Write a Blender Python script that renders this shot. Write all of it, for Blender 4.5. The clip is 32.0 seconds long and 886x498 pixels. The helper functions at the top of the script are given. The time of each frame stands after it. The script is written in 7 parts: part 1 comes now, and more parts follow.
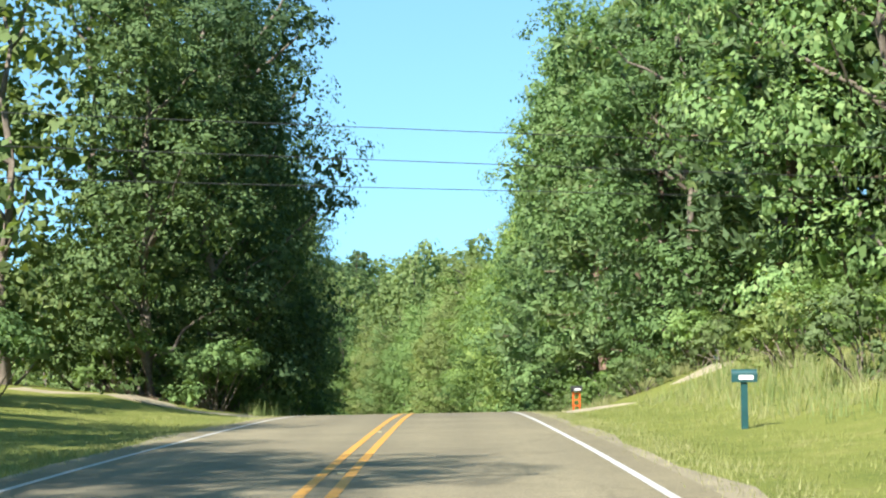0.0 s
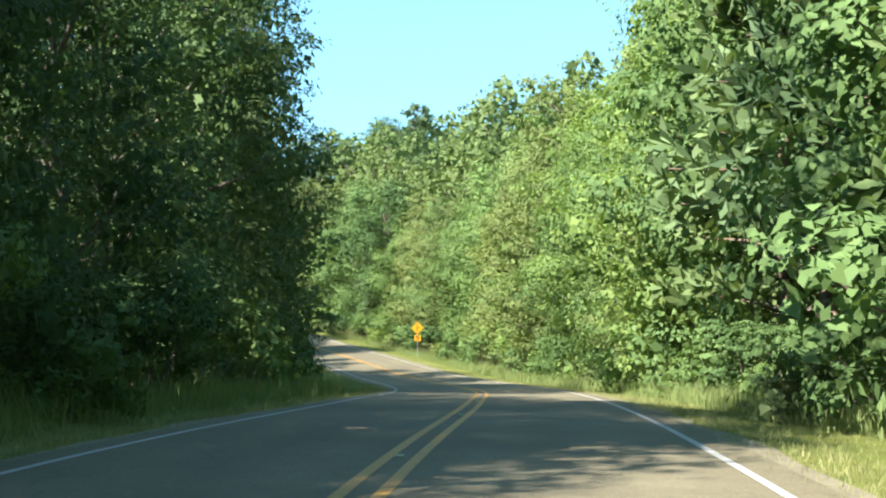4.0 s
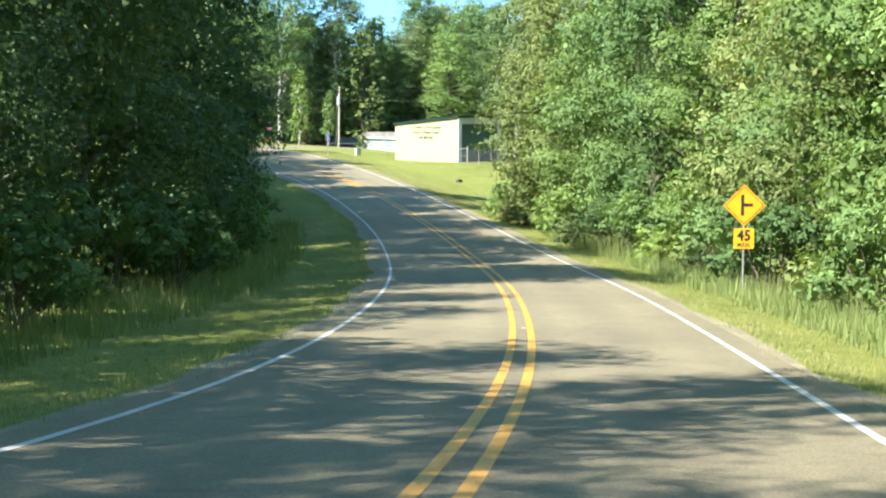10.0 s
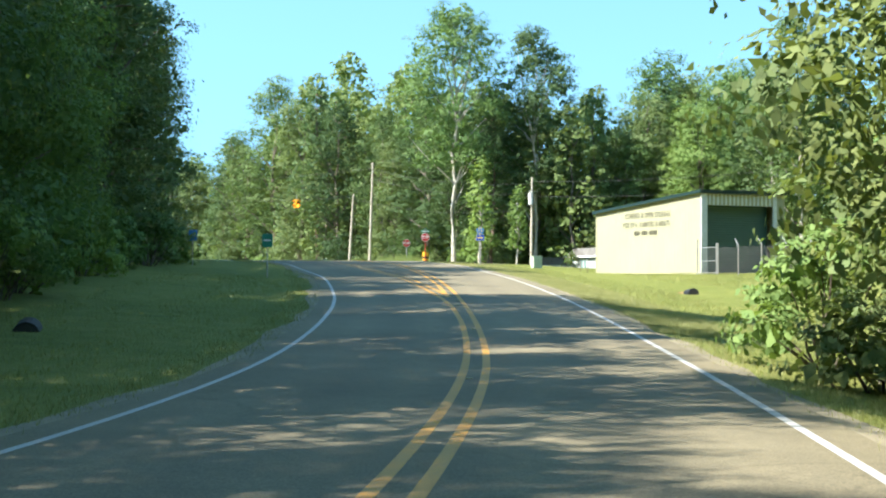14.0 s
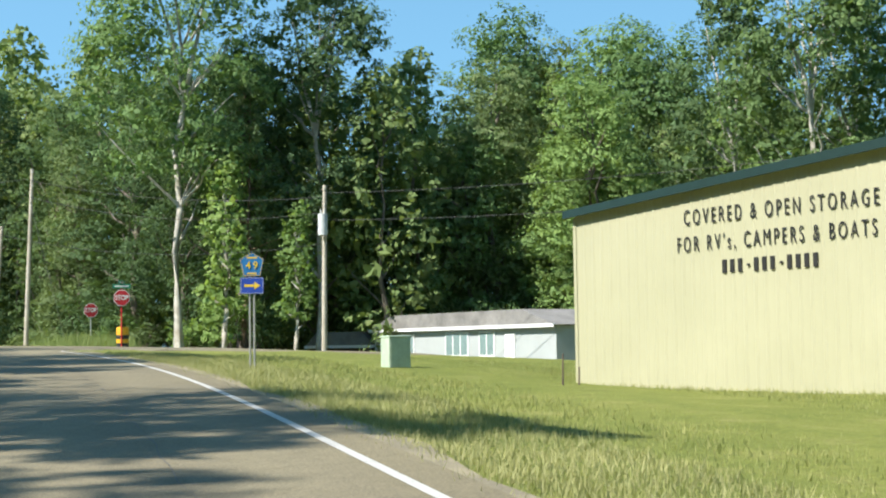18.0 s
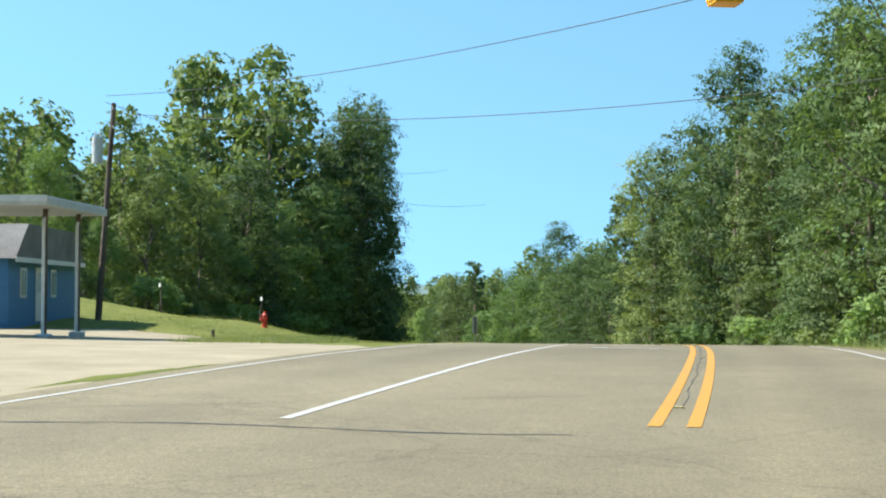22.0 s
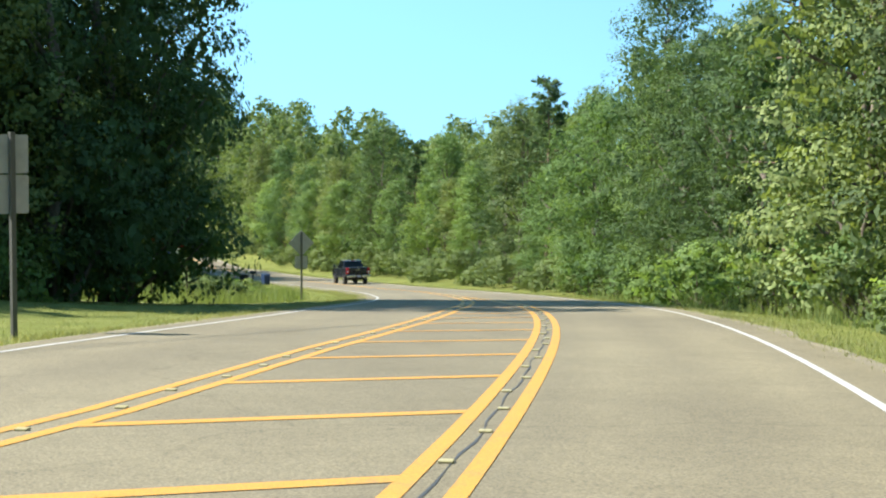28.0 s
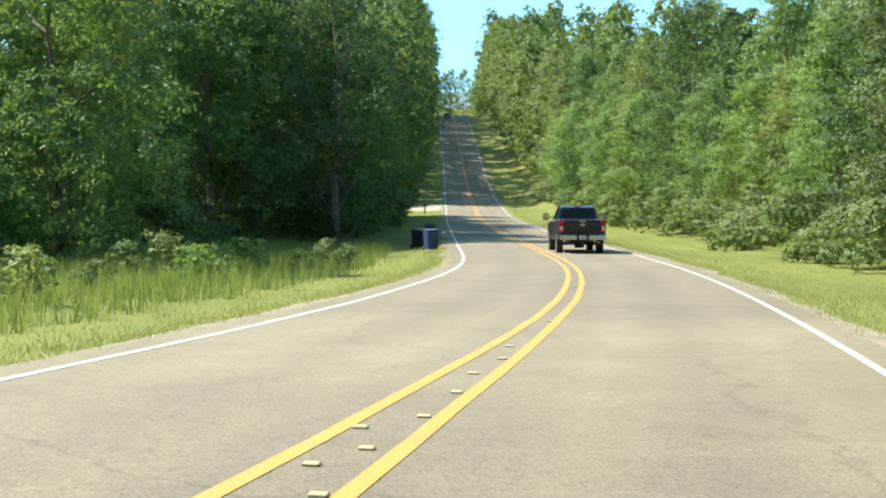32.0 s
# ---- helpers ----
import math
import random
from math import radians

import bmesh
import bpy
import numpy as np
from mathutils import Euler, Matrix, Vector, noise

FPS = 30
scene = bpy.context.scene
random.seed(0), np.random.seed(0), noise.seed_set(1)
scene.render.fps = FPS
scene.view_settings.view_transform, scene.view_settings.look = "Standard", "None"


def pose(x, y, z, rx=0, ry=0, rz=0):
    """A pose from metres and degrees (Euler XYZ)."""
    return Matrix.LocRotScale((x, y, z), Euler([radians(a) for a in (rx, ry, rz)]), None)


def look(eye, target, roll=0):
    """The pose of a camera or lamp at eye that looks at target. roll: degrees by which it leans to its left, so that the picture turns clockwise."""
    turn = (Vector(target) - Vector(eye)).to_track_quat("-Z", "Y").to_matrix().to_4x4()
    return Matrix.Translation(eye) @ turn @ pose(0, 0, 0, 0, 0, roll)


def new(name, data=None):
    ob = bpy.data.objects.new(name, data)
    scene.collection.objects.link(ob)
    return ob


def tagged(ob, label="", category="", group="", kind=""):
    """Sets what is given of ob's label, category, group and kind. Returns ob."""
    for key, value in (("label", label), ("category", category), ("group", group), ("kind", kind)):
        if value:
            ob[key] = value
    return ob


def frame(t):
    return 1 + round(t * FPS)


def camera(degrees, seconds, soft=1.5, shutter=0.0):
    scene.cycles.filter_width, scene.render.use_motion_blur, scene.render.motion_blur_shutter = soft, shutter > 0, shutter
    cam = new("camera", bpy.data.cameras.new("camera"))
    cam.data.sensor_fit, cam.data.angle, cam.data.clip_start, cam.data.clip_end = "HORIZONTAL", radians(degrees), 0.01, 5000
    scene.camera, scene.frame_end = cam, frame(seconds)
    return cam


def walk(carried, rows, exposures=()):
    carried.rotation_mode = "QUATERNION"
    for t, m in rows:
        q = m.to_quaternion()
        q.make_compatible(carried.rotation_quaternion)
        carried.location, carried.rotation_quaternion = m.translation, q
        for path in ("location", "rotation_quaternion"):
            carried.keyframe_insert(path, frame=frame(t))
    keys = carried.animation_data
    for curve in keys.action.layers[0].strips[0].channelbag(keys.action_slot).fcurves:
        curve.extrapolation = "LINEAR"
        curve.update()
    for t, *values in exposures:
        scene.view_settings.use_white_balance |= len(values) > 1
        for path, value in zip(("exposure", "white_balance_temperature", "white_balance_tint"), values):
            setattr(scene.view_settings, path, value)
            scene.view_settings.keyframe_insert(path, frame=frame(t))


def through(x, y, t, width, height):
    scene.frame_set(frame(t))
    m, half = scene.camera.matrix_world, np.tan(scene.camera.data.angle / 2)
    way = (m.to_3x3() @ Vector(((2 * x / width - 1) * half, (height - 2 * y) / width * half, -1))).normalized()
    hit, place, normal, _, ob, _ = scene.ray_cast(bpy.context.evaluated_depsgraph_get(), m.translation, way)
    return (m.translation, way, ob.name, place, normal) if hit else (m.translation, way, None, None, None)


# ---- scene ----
cam = camera(33.55, 32.0, soft=2.1)
PATH = [
    (0.0, (-1.134, 0.003, -1.534), (-0.690, 20.002, -1.159), -1.09),
    (0.5, (-0.997, 8.038, -2.000), (-1.345, 28.027, -1.792), -0.69),
    (1.0, (-0.820, 16.030, -2.463), (-1.534, 36.000, -2.453), -0.33),
    (1.5, (-0.596, 23.975, -2.944), (-1.399, 43.937, -3.101), 0.06),
    (2.0, (-0.365, 31.905, -3.460), (-1.109, 51.867, -3.739), -0.10),
    (2.5, (-0.157, 39.767, -4.019), (-0.799, 59.728, -4.448), -0.22),
    (3.0, (0.063, 47.536, -4.616), (-0.593, 67.487, -5.249), -0.42),
    (3.5, (0.217, 55.224, -5.276), (-0.540, 75.157, -6.123), -0.53),
    (4.0, (0.326, 62.877, -6.063), (-0.400, 82.809, -7.100), -0.21),
    (4.5, (0.468, 70.547, -6.902), (-0.700, 90.457, -8.200), -0.10),
    (5.0, (0.622, 78.258, -7.800), (-0.856, 98.143, -9.358), -0.08),
    (5.5, (0.724, 86.037, -8.772), (-0.729, 105.915, -10.435), -0.16),
    (6.0, (0.868, 93.890, -9.766), (-0.906, 113.729, -11.573), 0.28),
    (6.5, (1.065, 101.823, -10.835), (-1.148, 121.610, -12.720), 0.50),
    (7.0, (1.163, 109.855, -11.934), (-1.597, 129.569, -13.861), 0.74),
    (7.5, (1.109, 117.985, -13.056), (-2.228, 137.610, -14.979), 0.66),
    (8.0, (0.880, 126.237, -14.172), (-3.017, 145.762, -16.060), 0.44),
    (8.5, (0.424, 134.609, -15.298), (-4.022, 154.020, -17.154), 0.44),
    (9.0, (-0.320, 143.048, -16.433), (-5.301, 162.333, -18.251), 0.36),
    (9.5, (-1.260, 151.515, -17.555), (-6.795, 170.652, -19.332), 0.10),
    (10.0, (-2.532, 159.980, -18.602), (-8.620, 178.953, -20.324), 0.15),
    (10.5, (-4.005, 168.423, -19.588), (-10.586, 187.239, -21.211), 0.42),
    (11.0, (-5.737, 176.838, -20.436), (-12.792, 195.501, -21.827), 0.57),
    (11.5, (-7.691, 185.223, -21.108), (-15.205, 203.729, -22.150), 0.55),
    (12.0, (-9.881, 193.547, -21.664), (-17.846, 211.882, -22.287), 0.78),
    (12.5, (-12.344, 201.786, -22.159), (-20.814, 219.903, -22.399), 0.54),
    (13.0, (-15.101, 209.948, -22.581), (-24.065, 227.827, -22.550), 0.47),
    (13.5, (-18.112, 218.039, -22.949), (-27.465, 235.716, -22.737), 0.19),
    (14.0, (-21.326, 226.048, -23.253), (-30.775, 243.670, -22.849), 0.12),
    (14.5, (-24.700, 233.942, -23.407), (-34.331, 251.460, -22.810), 0.18),
    (15.0, (-28.158, 241.689, -23.411), (-37.968, 259.100, -22.622), 0.42),
    (15.5, (-31.814, 249.164, -23.298), (-41.591, 266.583, -22.317), 1.08),
    (16.0, (-35.599, 256.335, -23.081), (-44.841, 274.031, -21.891), 0.87),
    (16.5, (-39.405, 263.266, -22.775), (-47.626, 281.445, -21.379), 0.39),
    (17.0, (-43.271, 270.018, -22.487), (-50.143, 288.737, -20.947), -0.13),
    (17.5, (-47.235, 276.652, -22.215), (-53.164, 295.693, -20.708), -0.83),
    (18.0, (-51.205, 283.179, -21.946), (-57.264, 302.193, -20.628), -0.86),
    (18.5, (-55.194, 289.548, -21.711), (-62.590, 308.100, -20.660), -0.86),
    (19.0, (-59.142, 295.760, -21.474), (-68.642, 313.337, -20.580), -0.95),
    (19.5, (-63.128, 301.787, -21.209), (-74.677, 318.092, -20.340), -0.75),
    (20.0, (-67.281, 307.589, -20.997), (-80.449, 322.613, -20.042), 0.07),
    (20.5, (-71.594, 313.250, -20.831), (-85.993, 327.099, -19.903), 0.57),
    (21.0, (-76.088, 318.827, -20.666), (-91.485, 331.567, -19.865), 0.72),
    (21.5, (-80.769, 324.355, -20.547), (-97.017, 335.999, -19.885), 0.55),
    (22.0, (-85.658, 329.799, -20.421), (-102.537, 340.511, -19.819), 0.21),
    (22.5, (-90.730, 335.155, -20.290), (-107.983, 345.255, -19.744), -0.14),
    (23.0, (-95.966, 340.443, -20.204), (-113.356, 350.317, -19.889), -0.25),
    (23.5, (-101.404, 345.637, -20.191), (-118.750, 355.593, -20.259), -0.07),
    (24.0, (-107.004, 350.740, -20.253), (-124.225, 360.898, -20.784), 0.15),
    (24.5, (-112.642, 355.815, -20.386), (-129.783, 366.084, -21.241), 0.38),
    (25.0, (-118.335, 360.819, -20.590), (-135.433, 371.148, -21.571), 0.15),
    (25.5, (-124.158, 365.654, -20.852), (-140.682, 376.884, -21.751), 0.05),
    (26.0, (-130.074, 370.331, -21.174), (-146.523, 381.678, -21.990), 0.01),
    (26.5, (-136.015, 374.929, -21.516), (-153.474, 384.658, -22.250), -0.01),
    (27.0, (-141.959, 379.488, -21.831), (-159.685, 388.718, -22.616), 0.17),
    (27.5, (-148.047, 383.903, -22.156), (-166.009, 392.647, -23.108), 0.20),
    (28.0, (-154.278, 388.298, -22.572), (-172.460, 396.542, -23.786), 0.29),
    (28.5, (-160.677, 392.524, -23.015), (-179.056, 400.275, -24.472), 0.53),
    (29.0, (-167.285, 396.520, -23.484), (-185.856, 403.762, -25.120), 0.82),
    (29.5, (-173.997, 400.429, -24.010), (-192.772, 407.099, -25.746), 0.84),
    (30.0, (-180.854, 404.134, -24.581), (-199.825, 410.212, -26.353), 0.73),
    (30.5, (-187.866, 407.696, -25.183), (-207.025, 413.148, -26.970), 0.58),
    (31.0, (-195.075, 411.135, -25.820), (-214.429, 415.848, -27.608), 0.43),
    (31.5, (-202.409, 414.327, -26.472), (-221.933, 418.254, -28.304), -0.02),
    (32.0, (-209.835, 417.132, -27.132), (-229.484, 420.366, -28.999), 0.13),
]
EXPOSURE = [(0.0, 1.8), (3.5, 2.0), (6.0, 2.28), (9.0, 2.33), (12.0, 2.02), (13.0, 2.22), (15.0, 1.82), (16.0, 1.68), (17.0, 1.42), (20.0, 1.55), (23.0, 1.4), (27.0, 1.63), (29.0, 1.72), (30.5, 1.98), (31.0, 1.98), (32.0, 1.84)]
walk(cam, [(t, look(eye, target, roll)) for t, eye, target, roll in PATH], EXPOSURE)

# ---- daylight: a clear sky and a sun from behind and to the left ----
SUN_AZ, SUN_EL = 140.0, 46.0  # degrees to the left of +y, and above the horizon
world = bpy.data.worlds.new("sky")
scene.world = world
world.use_nodes = True
_sky = world.node_tree.nodes.new("ShaderNodeTexSky")
_sky.sky_type, _sky.sun_disc = "NISHITA", False
_sky.sun_elevation, _sky.sun_rotation = radians(SUN_EL), radians(-SUN_AZ)
_sky.air_density, _sky.dust_density, _sky.ozone_density = 1.0, 0.0, 1.0
# the sky is looked up a little higher than it stands, as the air is clear and blue down to the trees
_tc = world.node_tree.nodes.new("ShaderNodeTexCoord")
_up = world.node_tree.nodes.new("ShaderNodeVectorMath")
_up.operation, _up.inputs[1].default_value = "ADD", (0, 0, 0.3)
world.node_tree.links.new(_tc.outputs["Generated"], _up.inputs[0])
_nm = world.node_tree.nodes.new("ShaderNodeVectorMath")
_nm.operation = "NORMALIZE"
world.node_tree.links.new(_up.outputs[0], _nm.inputs[0])
world.node_tree.links.new(_nm.outputs[0], _sky.inputs[0])
_bg = world.node_tree.nodes["Background"]
_bg.inputs["Strength"].default_value = 0.111
_tint = world.node_tree.nodes.new("ShaderNodeMixRGB")
_tint.blend_type, _tint.inputs["Fac"].default_value, _tint.inputs["Color2"].default_value = "MULTIPLY", 1.0, (0.74, 1.02, 0.92, 1)
world.node_tree.links.new(_sky.outputs[0], _tint.inputs["Color1"])
world.node_tree.links.new(_tint.outputs[0], _bg.inputs["Color"])
_lamp = bpy.data.lights.new("sun", "SUN")
_lamp.energy, _lamp.angle, _lamp.color = 4.0, radians(0.55), (1.0, 0.955, 0.87)
sun = new("sun", _lamp)
_dir = Vector((-math.sin(radians(SUN_AZ)) * math.cos(radians(SUN_EL)), math.cos(radians(SUN_AZ)) * math.cos(radians(SUN_EL)), math.sin(radians(SUN_EL))))
sun.matrix_basis = Matrix.Translation((0, 0, 60)) @ _dir.to_track_quat("Z", "Y").to_matrix().to_4x4()

# ---- materials ----
def mat(name):
    m = bpy.data.materials.new(name)
    m.use_nodes = True
    nt = m.node_tree
    return m, nt.nodes, nt.links, nt.nodes["Principled BSDF"]


def noise_node(n, l, scale, detail=4.0, rough=0.6, coord="Object"):
    tc = n.new("ShaderNodeTexCoord")
    t = n.new("ShaderNodeTexNoise")
    t.inputs["Scale"].default_value, t.inputs["Detail"].default_value, t.inputs["Roughness"].default_value = scale, detail, rough
    l.new(tc.outputs[coord], t.inputs["Vector"])
    return t


def ramp(n, l, src, stops):
    r = n.new("ShaderNodeValToRGB")
    els = r.color_ramp.elements
    while len(els) < len(stops):
        els.new(0.5)
    for e, (p, c) in zip(els, stops):
        e.position, e.color = p, (*c, 1)
    l.new(src, r.inputs["Fac"])
    return r


def blend(n, l, kind, fac, a, b):
    x = n.new("ShaderNodeMixRGB")
    x.blend_type = kind
    for sock, v in (("Fac", fac), ("Color1", a), ("Color2", b)):
        if isinstance(v, (int, float)):
            x.inputs[sock].default_value = v
        elif isinstance(v, tuple):
            x.inputs[sock].default_value = (*v, 1)
        else:
            l.new(v, x.inputs[sock])
    return x.outputs["Color"]


def bump(n, l, p, src, strength, dist=0.02):
    b = n.new("ShaderNodeBump")
    b.inputs["Strength"].default_value, b.inputs["Distance"].default_value = strength, dist
    l.new(src, b.inputs["Height"])
    l.new(b.outputs["Normal"], p.inputs["Normal"])


def surface(name, dark, light, scale=3.0, fine=40.0, rough=0.7, metal=0.0, relief=0.2, amount=0.35):
    """A worn surface: two colours mixed by broad stains, broken up by a fine grain, with a slight relief."""
    m, n, l, p = mat(name)
    big, small = noise_node(n, l, scale, 5.0, 0.65), noise_node(n, l, fine, 3.0, 0.6)
    col = ramp(n, l, big.outputs["Fac"], [(0.3, dark), (0.7, light)])
    grain = ramp(n, l, small.outputs["Fac"], [(0.3, (0.6, 0.6, 0.6)), (0.7, (1.0, 1.0, 1.0))])
    l.new(blend(n, l, "MULTIPLY", amount, col.outputs["Color"], grain.outputs["Color"]), p.inputs["Base Color"])
    p.inputs["Roughness"].default_value, p.inputs["Metallic"].default_value = rough, metal
    if relief:
        bump(n, l, p, small.outputs["Fac"], relief)
    return m


def leaf_material(name, stops, through=0.32):
    """Leaves: each leaf and each tree has its own green; light passes through them."""
    m, n, l, p = mat(name)
    stops = [(q, (0.66 * r + 0.36 * g, 1.08 * g, 0.8 * b + 0.26 * g)) for q, (r, g, b) in stops]
    geo, info = n.new("ShaderNodeNewGeometry"), n.new("ShaderNodeObjectInfo")
    mixv = n.new("ShaderNodeMath")
    mixv.operation = "MULTIPLY_ADD"
    mixv.inputs[1].default_value = 0.4
    l.new(geo.outputs["Random Per Island"], mixv.inputs[0])
    sc = n.new("ShaderNodeMath")
    sc.operation = "MULTIPLY"
    sc.inputs[1].default_value = 0.5
    l.new(info.outputs["Random"], sc.inputs[0])
    l.new(sc.outputs[0], mixv.inputs[2])
    patch = noise_node(n, l, 0.45, 2.0)
    col = ramp(n, l, mixv.outputs[0], stops)
    tone = ramp(n, l, patch.outputs["Fac"], [(0.35, (0.72, 0.75, 0.7)), (0.65, (1.0, 1.0, 1.0))])
    c = blend(n, l, "MULTIPLY", 0.8, col.outputs["Color"], tone.outputs["Color"])
    own = ramp(n, l, info.outputs["Random"], [(0.0, (0.72, 0.78, 0.8)), (0.35, (1.0, 1.0, 1.0)), (0.6, (0.82, 0.84, 0.86)), (0.8, (1.12, 1.08, 0.92)), (1.0, (0.9, 0.95, 1.0))])
    c = blend(n, l, "MULTIPLY", 1.0, c, own.outputs["Color"])
    l.new(c, p.inputs["Base Color"])
    p.inputs["Roughness"].default_value = 0.62
    p.inputs["Specular IOR Level"].default_value = 0.12
    t = n.new("ShaderNodeBsdfTranslucent")
    l.new(blend(n, l, "MULTIPLY", 1.0, c, (1.25, 1.25, 0.6)), t.inputs["Color"])
    mx = n.new("ShaderNodeMixShader")
    mx.inputs[0].default_value = through
    l.new(p.outputs["BSDF"], mx.inputs[1])
    l.new(t.outputs["BSDF"], mx.inputs[2])
    l.new(mx.outputs[0], n["Material Output"].inputs["Surface"])
    return m


def plain(name, col, rough=0.5, metal=0.0, wear=0.25):
    return surface(name, tuple(c * (1 - wear) for c in col), col, 4.0, 60.0, rough, metal, 0.08, 0.25)


def glow(name, col, strength):
    m, n, l, p = mat(name)
    p.inputs["Base Color"].default_value = (*col, 1)
    p.inputs["Emission Color"].default_value = (*col, 1)
    p.inputs["Emission Strength"].default_value = strength
    return m


def asphalt_material():
    m, n, l, p = mat("asphalt")
    big, mid, fine = noise_node(n, l, 0.12, 5.0, 0.6), noise_node(n, l, 1.1, 5.0, 0.7), noise_node(n, l, 45.0, 2.0, 0.7)
    col = ramp(n, l, big.outputs["Fac"], [(0.3, ASPHALT[0]), (0.7, ASPHALT[1])])
    c = blend(n, l, "MULTIPLY", 0.45, col.outputs["Color"], ramp(n, l, mid.outputs["Fac"], [(0.3, (0.7, 0.69, 0.68)), (0.62, (1, 1, 1))]).outputs["Color"])
    c = blend(n, l, "MULTIPLY", 0.7, c, ramp(n, l, fine.outputs["Fac"], [(0.36, (0.45, 0.45, 0.45)), (0.62, (1.25, 1.22, 1.15))]).outputs["Color"])
    grit = noise_node(n, l, 7.0, 6.0, 0.85)
    c = blend(n, l, "MULTIPLY", 0.5, c, ramp(n, l, grit.outputs["Fac"], [(0.34, (0.66, 0.65, 0.63)), (0.5, (0.95, 0.95, 0.95)), (0.68, (1.15, 1.14, 1.1))]).outputs["Color"])
    # wheel tracks: paler where tyres run, a faint dark oil band between them
    at = n.new("ShaderNodeAttribute")
    at.attribute_name = "across"
    ab = n.new("ShaderNodeMath")
    ab.operation = "ABSOLUTE"
    l.new(at.outputs["Fac"], ab.inputs[0])
    dv = n.new("ShaderNodeMath")
    dv.operation = "DIVIDE"
    dv.inputs[1].default_value = 4.0
    l.new(ab.outputs[0], dv.inputs[0])
    tr = ramp(n, l, dv.outputs[0], [(0.0, (0.9, 0.9, 0.9)), (0.12, (0.92, 0.92, 0.92)), (0.22, (1.05, 1.05, 1.04)), (0.44, (0.86, 0.86, 0.87)), (0.66, (1.05, 1.05, 1.04)), (0.78, (0.95, 0.95, 0.95)), (0.95, (0.95, 0.94, 0.9))])
    c = blend(n, l, "MULTIPLY", blend(n, l, "MIX", 0.5, mid.outputs["Fac"], (1.0, 1.0, 1.0)), c, tr.outputs["Color"])
    # cracks
    tc = n.new("ShaderNodeTexCoord")
    warp = noise_node(n, l, 0.8, 3.0)
    add = n.new("ShaderNodeVectorMath")
    add.operation = "ADD"
    l.new(tc.outputs["Object"], add.inputs[0])
    l.new(warp.outputs["Color"], add.inputs[1])
    v = n.new("ShaderNodeTexVoronoi")
    v.feature = "DISTANCE_TO_EDGE"
    v.inputs["Scale"].default_value = 0.16
    l.new(add.outputs[0], v.inputs["Vector"])
    cr = ramp(n, l, v.outputs["Distance"], [(0.0, (0.45, 0.44, 0.42)), (0.006, (1, 1, 1))])
    c = blend(n, l, "MULTIPLY", 0.38, c, cr.outputs["Color"])
    l.new(c, p.inputs["Base Color"])
    p.inputs["Roughness"].default_value = 0.85
    p.inputs["Specular IOR Level"].default_value = 0.3
    bump(n, l, p, fine.outputs["Fac"], 0.35, 0.01)
    return m


def paint_material(name, col):
    """Road paint, worn thin in spots so that the asphalt shows."""
    m, n, l, p = mat(name)
    wear, fine = noise_node(n, l, 2.2, 6.0, 0.75), noise_node(n, l, 50.0, 2.0, 0.7)
    f = blend(n, l, "ADD", 0.5, wear.outputs["Fac"], fine.outputs["Fac"])
    c = ramp(n, l, f, [(0.47, tuple(0.3 * v + 0.09 for v in col)), (0.58, tuple(0.75 * v + 0.03 for v in col)), (0.72, col)])
    l.new(blend(n, l, "MULTIPLY", 0.5, c.outputs["Color"], ramp(n, l, fine.outputs["Fac"], [(0.36, (0.5, 0.5, 0.5)), (0.6, (1.0, 1.0, 1.0))]).outputs["Color"]), p.inputs["Base Color"])
    p.inputs["Roughness"].default_value = 0.65
    bump(n, l, p, fine.outputs["Fac"], 0.3, 0.006)
    return m


def ground_material():
    m, n, l, p = mat("ground_cover")
    big, mid, fine = noise_node(n, l, 0.1, 4.0, 0.6), noise_node(n, l, 0.9, 5.0, 0.7), noise_node(n, l, 14.0, 4.0, 0.75)
    a = ramp(n, l, big.outputs["Fac"], [(0.35, (0.125, 0.155, 0.034)), (0.65, (0.225, 0.235, 0.062))])
    b = ramp(n, l, mid.outputs["Fac"], [(0.3, (0.09, 0.125, 0.026)), (0.55, (0.19, 0.208, 0.05)), (0.75, (0.33, 0.285, 0.13))])
    c = blend(n, l, "MIX", 0.5, a.outputs["Color"], b.outputs["Color"])
    c = blend(n, l, "MULTIPLY", 0.75, c, ramp(n, l, fine.outputs["Fac"], [(0.3, (0.45, 0.45, 0.4)), (0.62, (1.05, 1.05, 1.0))]).outputs["Color"])
    l.new(c, p.inputs["Base Color"])
    p.inputs["Roughness"].default_value = 0.9
    p.inputs["Specular IOR Level"].default_value = 0.15
    bump(n, l, p, fine.outputs["Fac"], 0.8, 0.06)
    return m


# ---- mesh helpers ----
def mesh_from(name, verts, faces, smooth=False):
    me = bpy.data.meshes.new(name)
    me.from_pydata([tuple(v) for v in verts], [], [tuple(f) for f in faces])
    if smooth:
        me.polygons.foreach_set("use_smooth", [True] * len(me.polygons))
    me.update()
    return me


def quads(name, corners):
    """A mesh of loose quads from an array (n, 4, 3)."""
    k = len(corners)
    me = bpy.data.meshes.new(name)
    me.vertices.add(4 * k)
    me.vertices.foreach_set("co", np.ascontiguousarray(corners, dtype=np.float32).ravel())
    me.loops.add(4 * k)
    me.loops.foreach_set("vertex_index", np.arange(4 * k, dtype=np.int32))
    me.polygons.add(k)
    me.polygons.foreach_set("loop_start", np.arange(0, 4 * k, 4, dtype=np.int32))
    me.update(calc_edges=True)
    return me


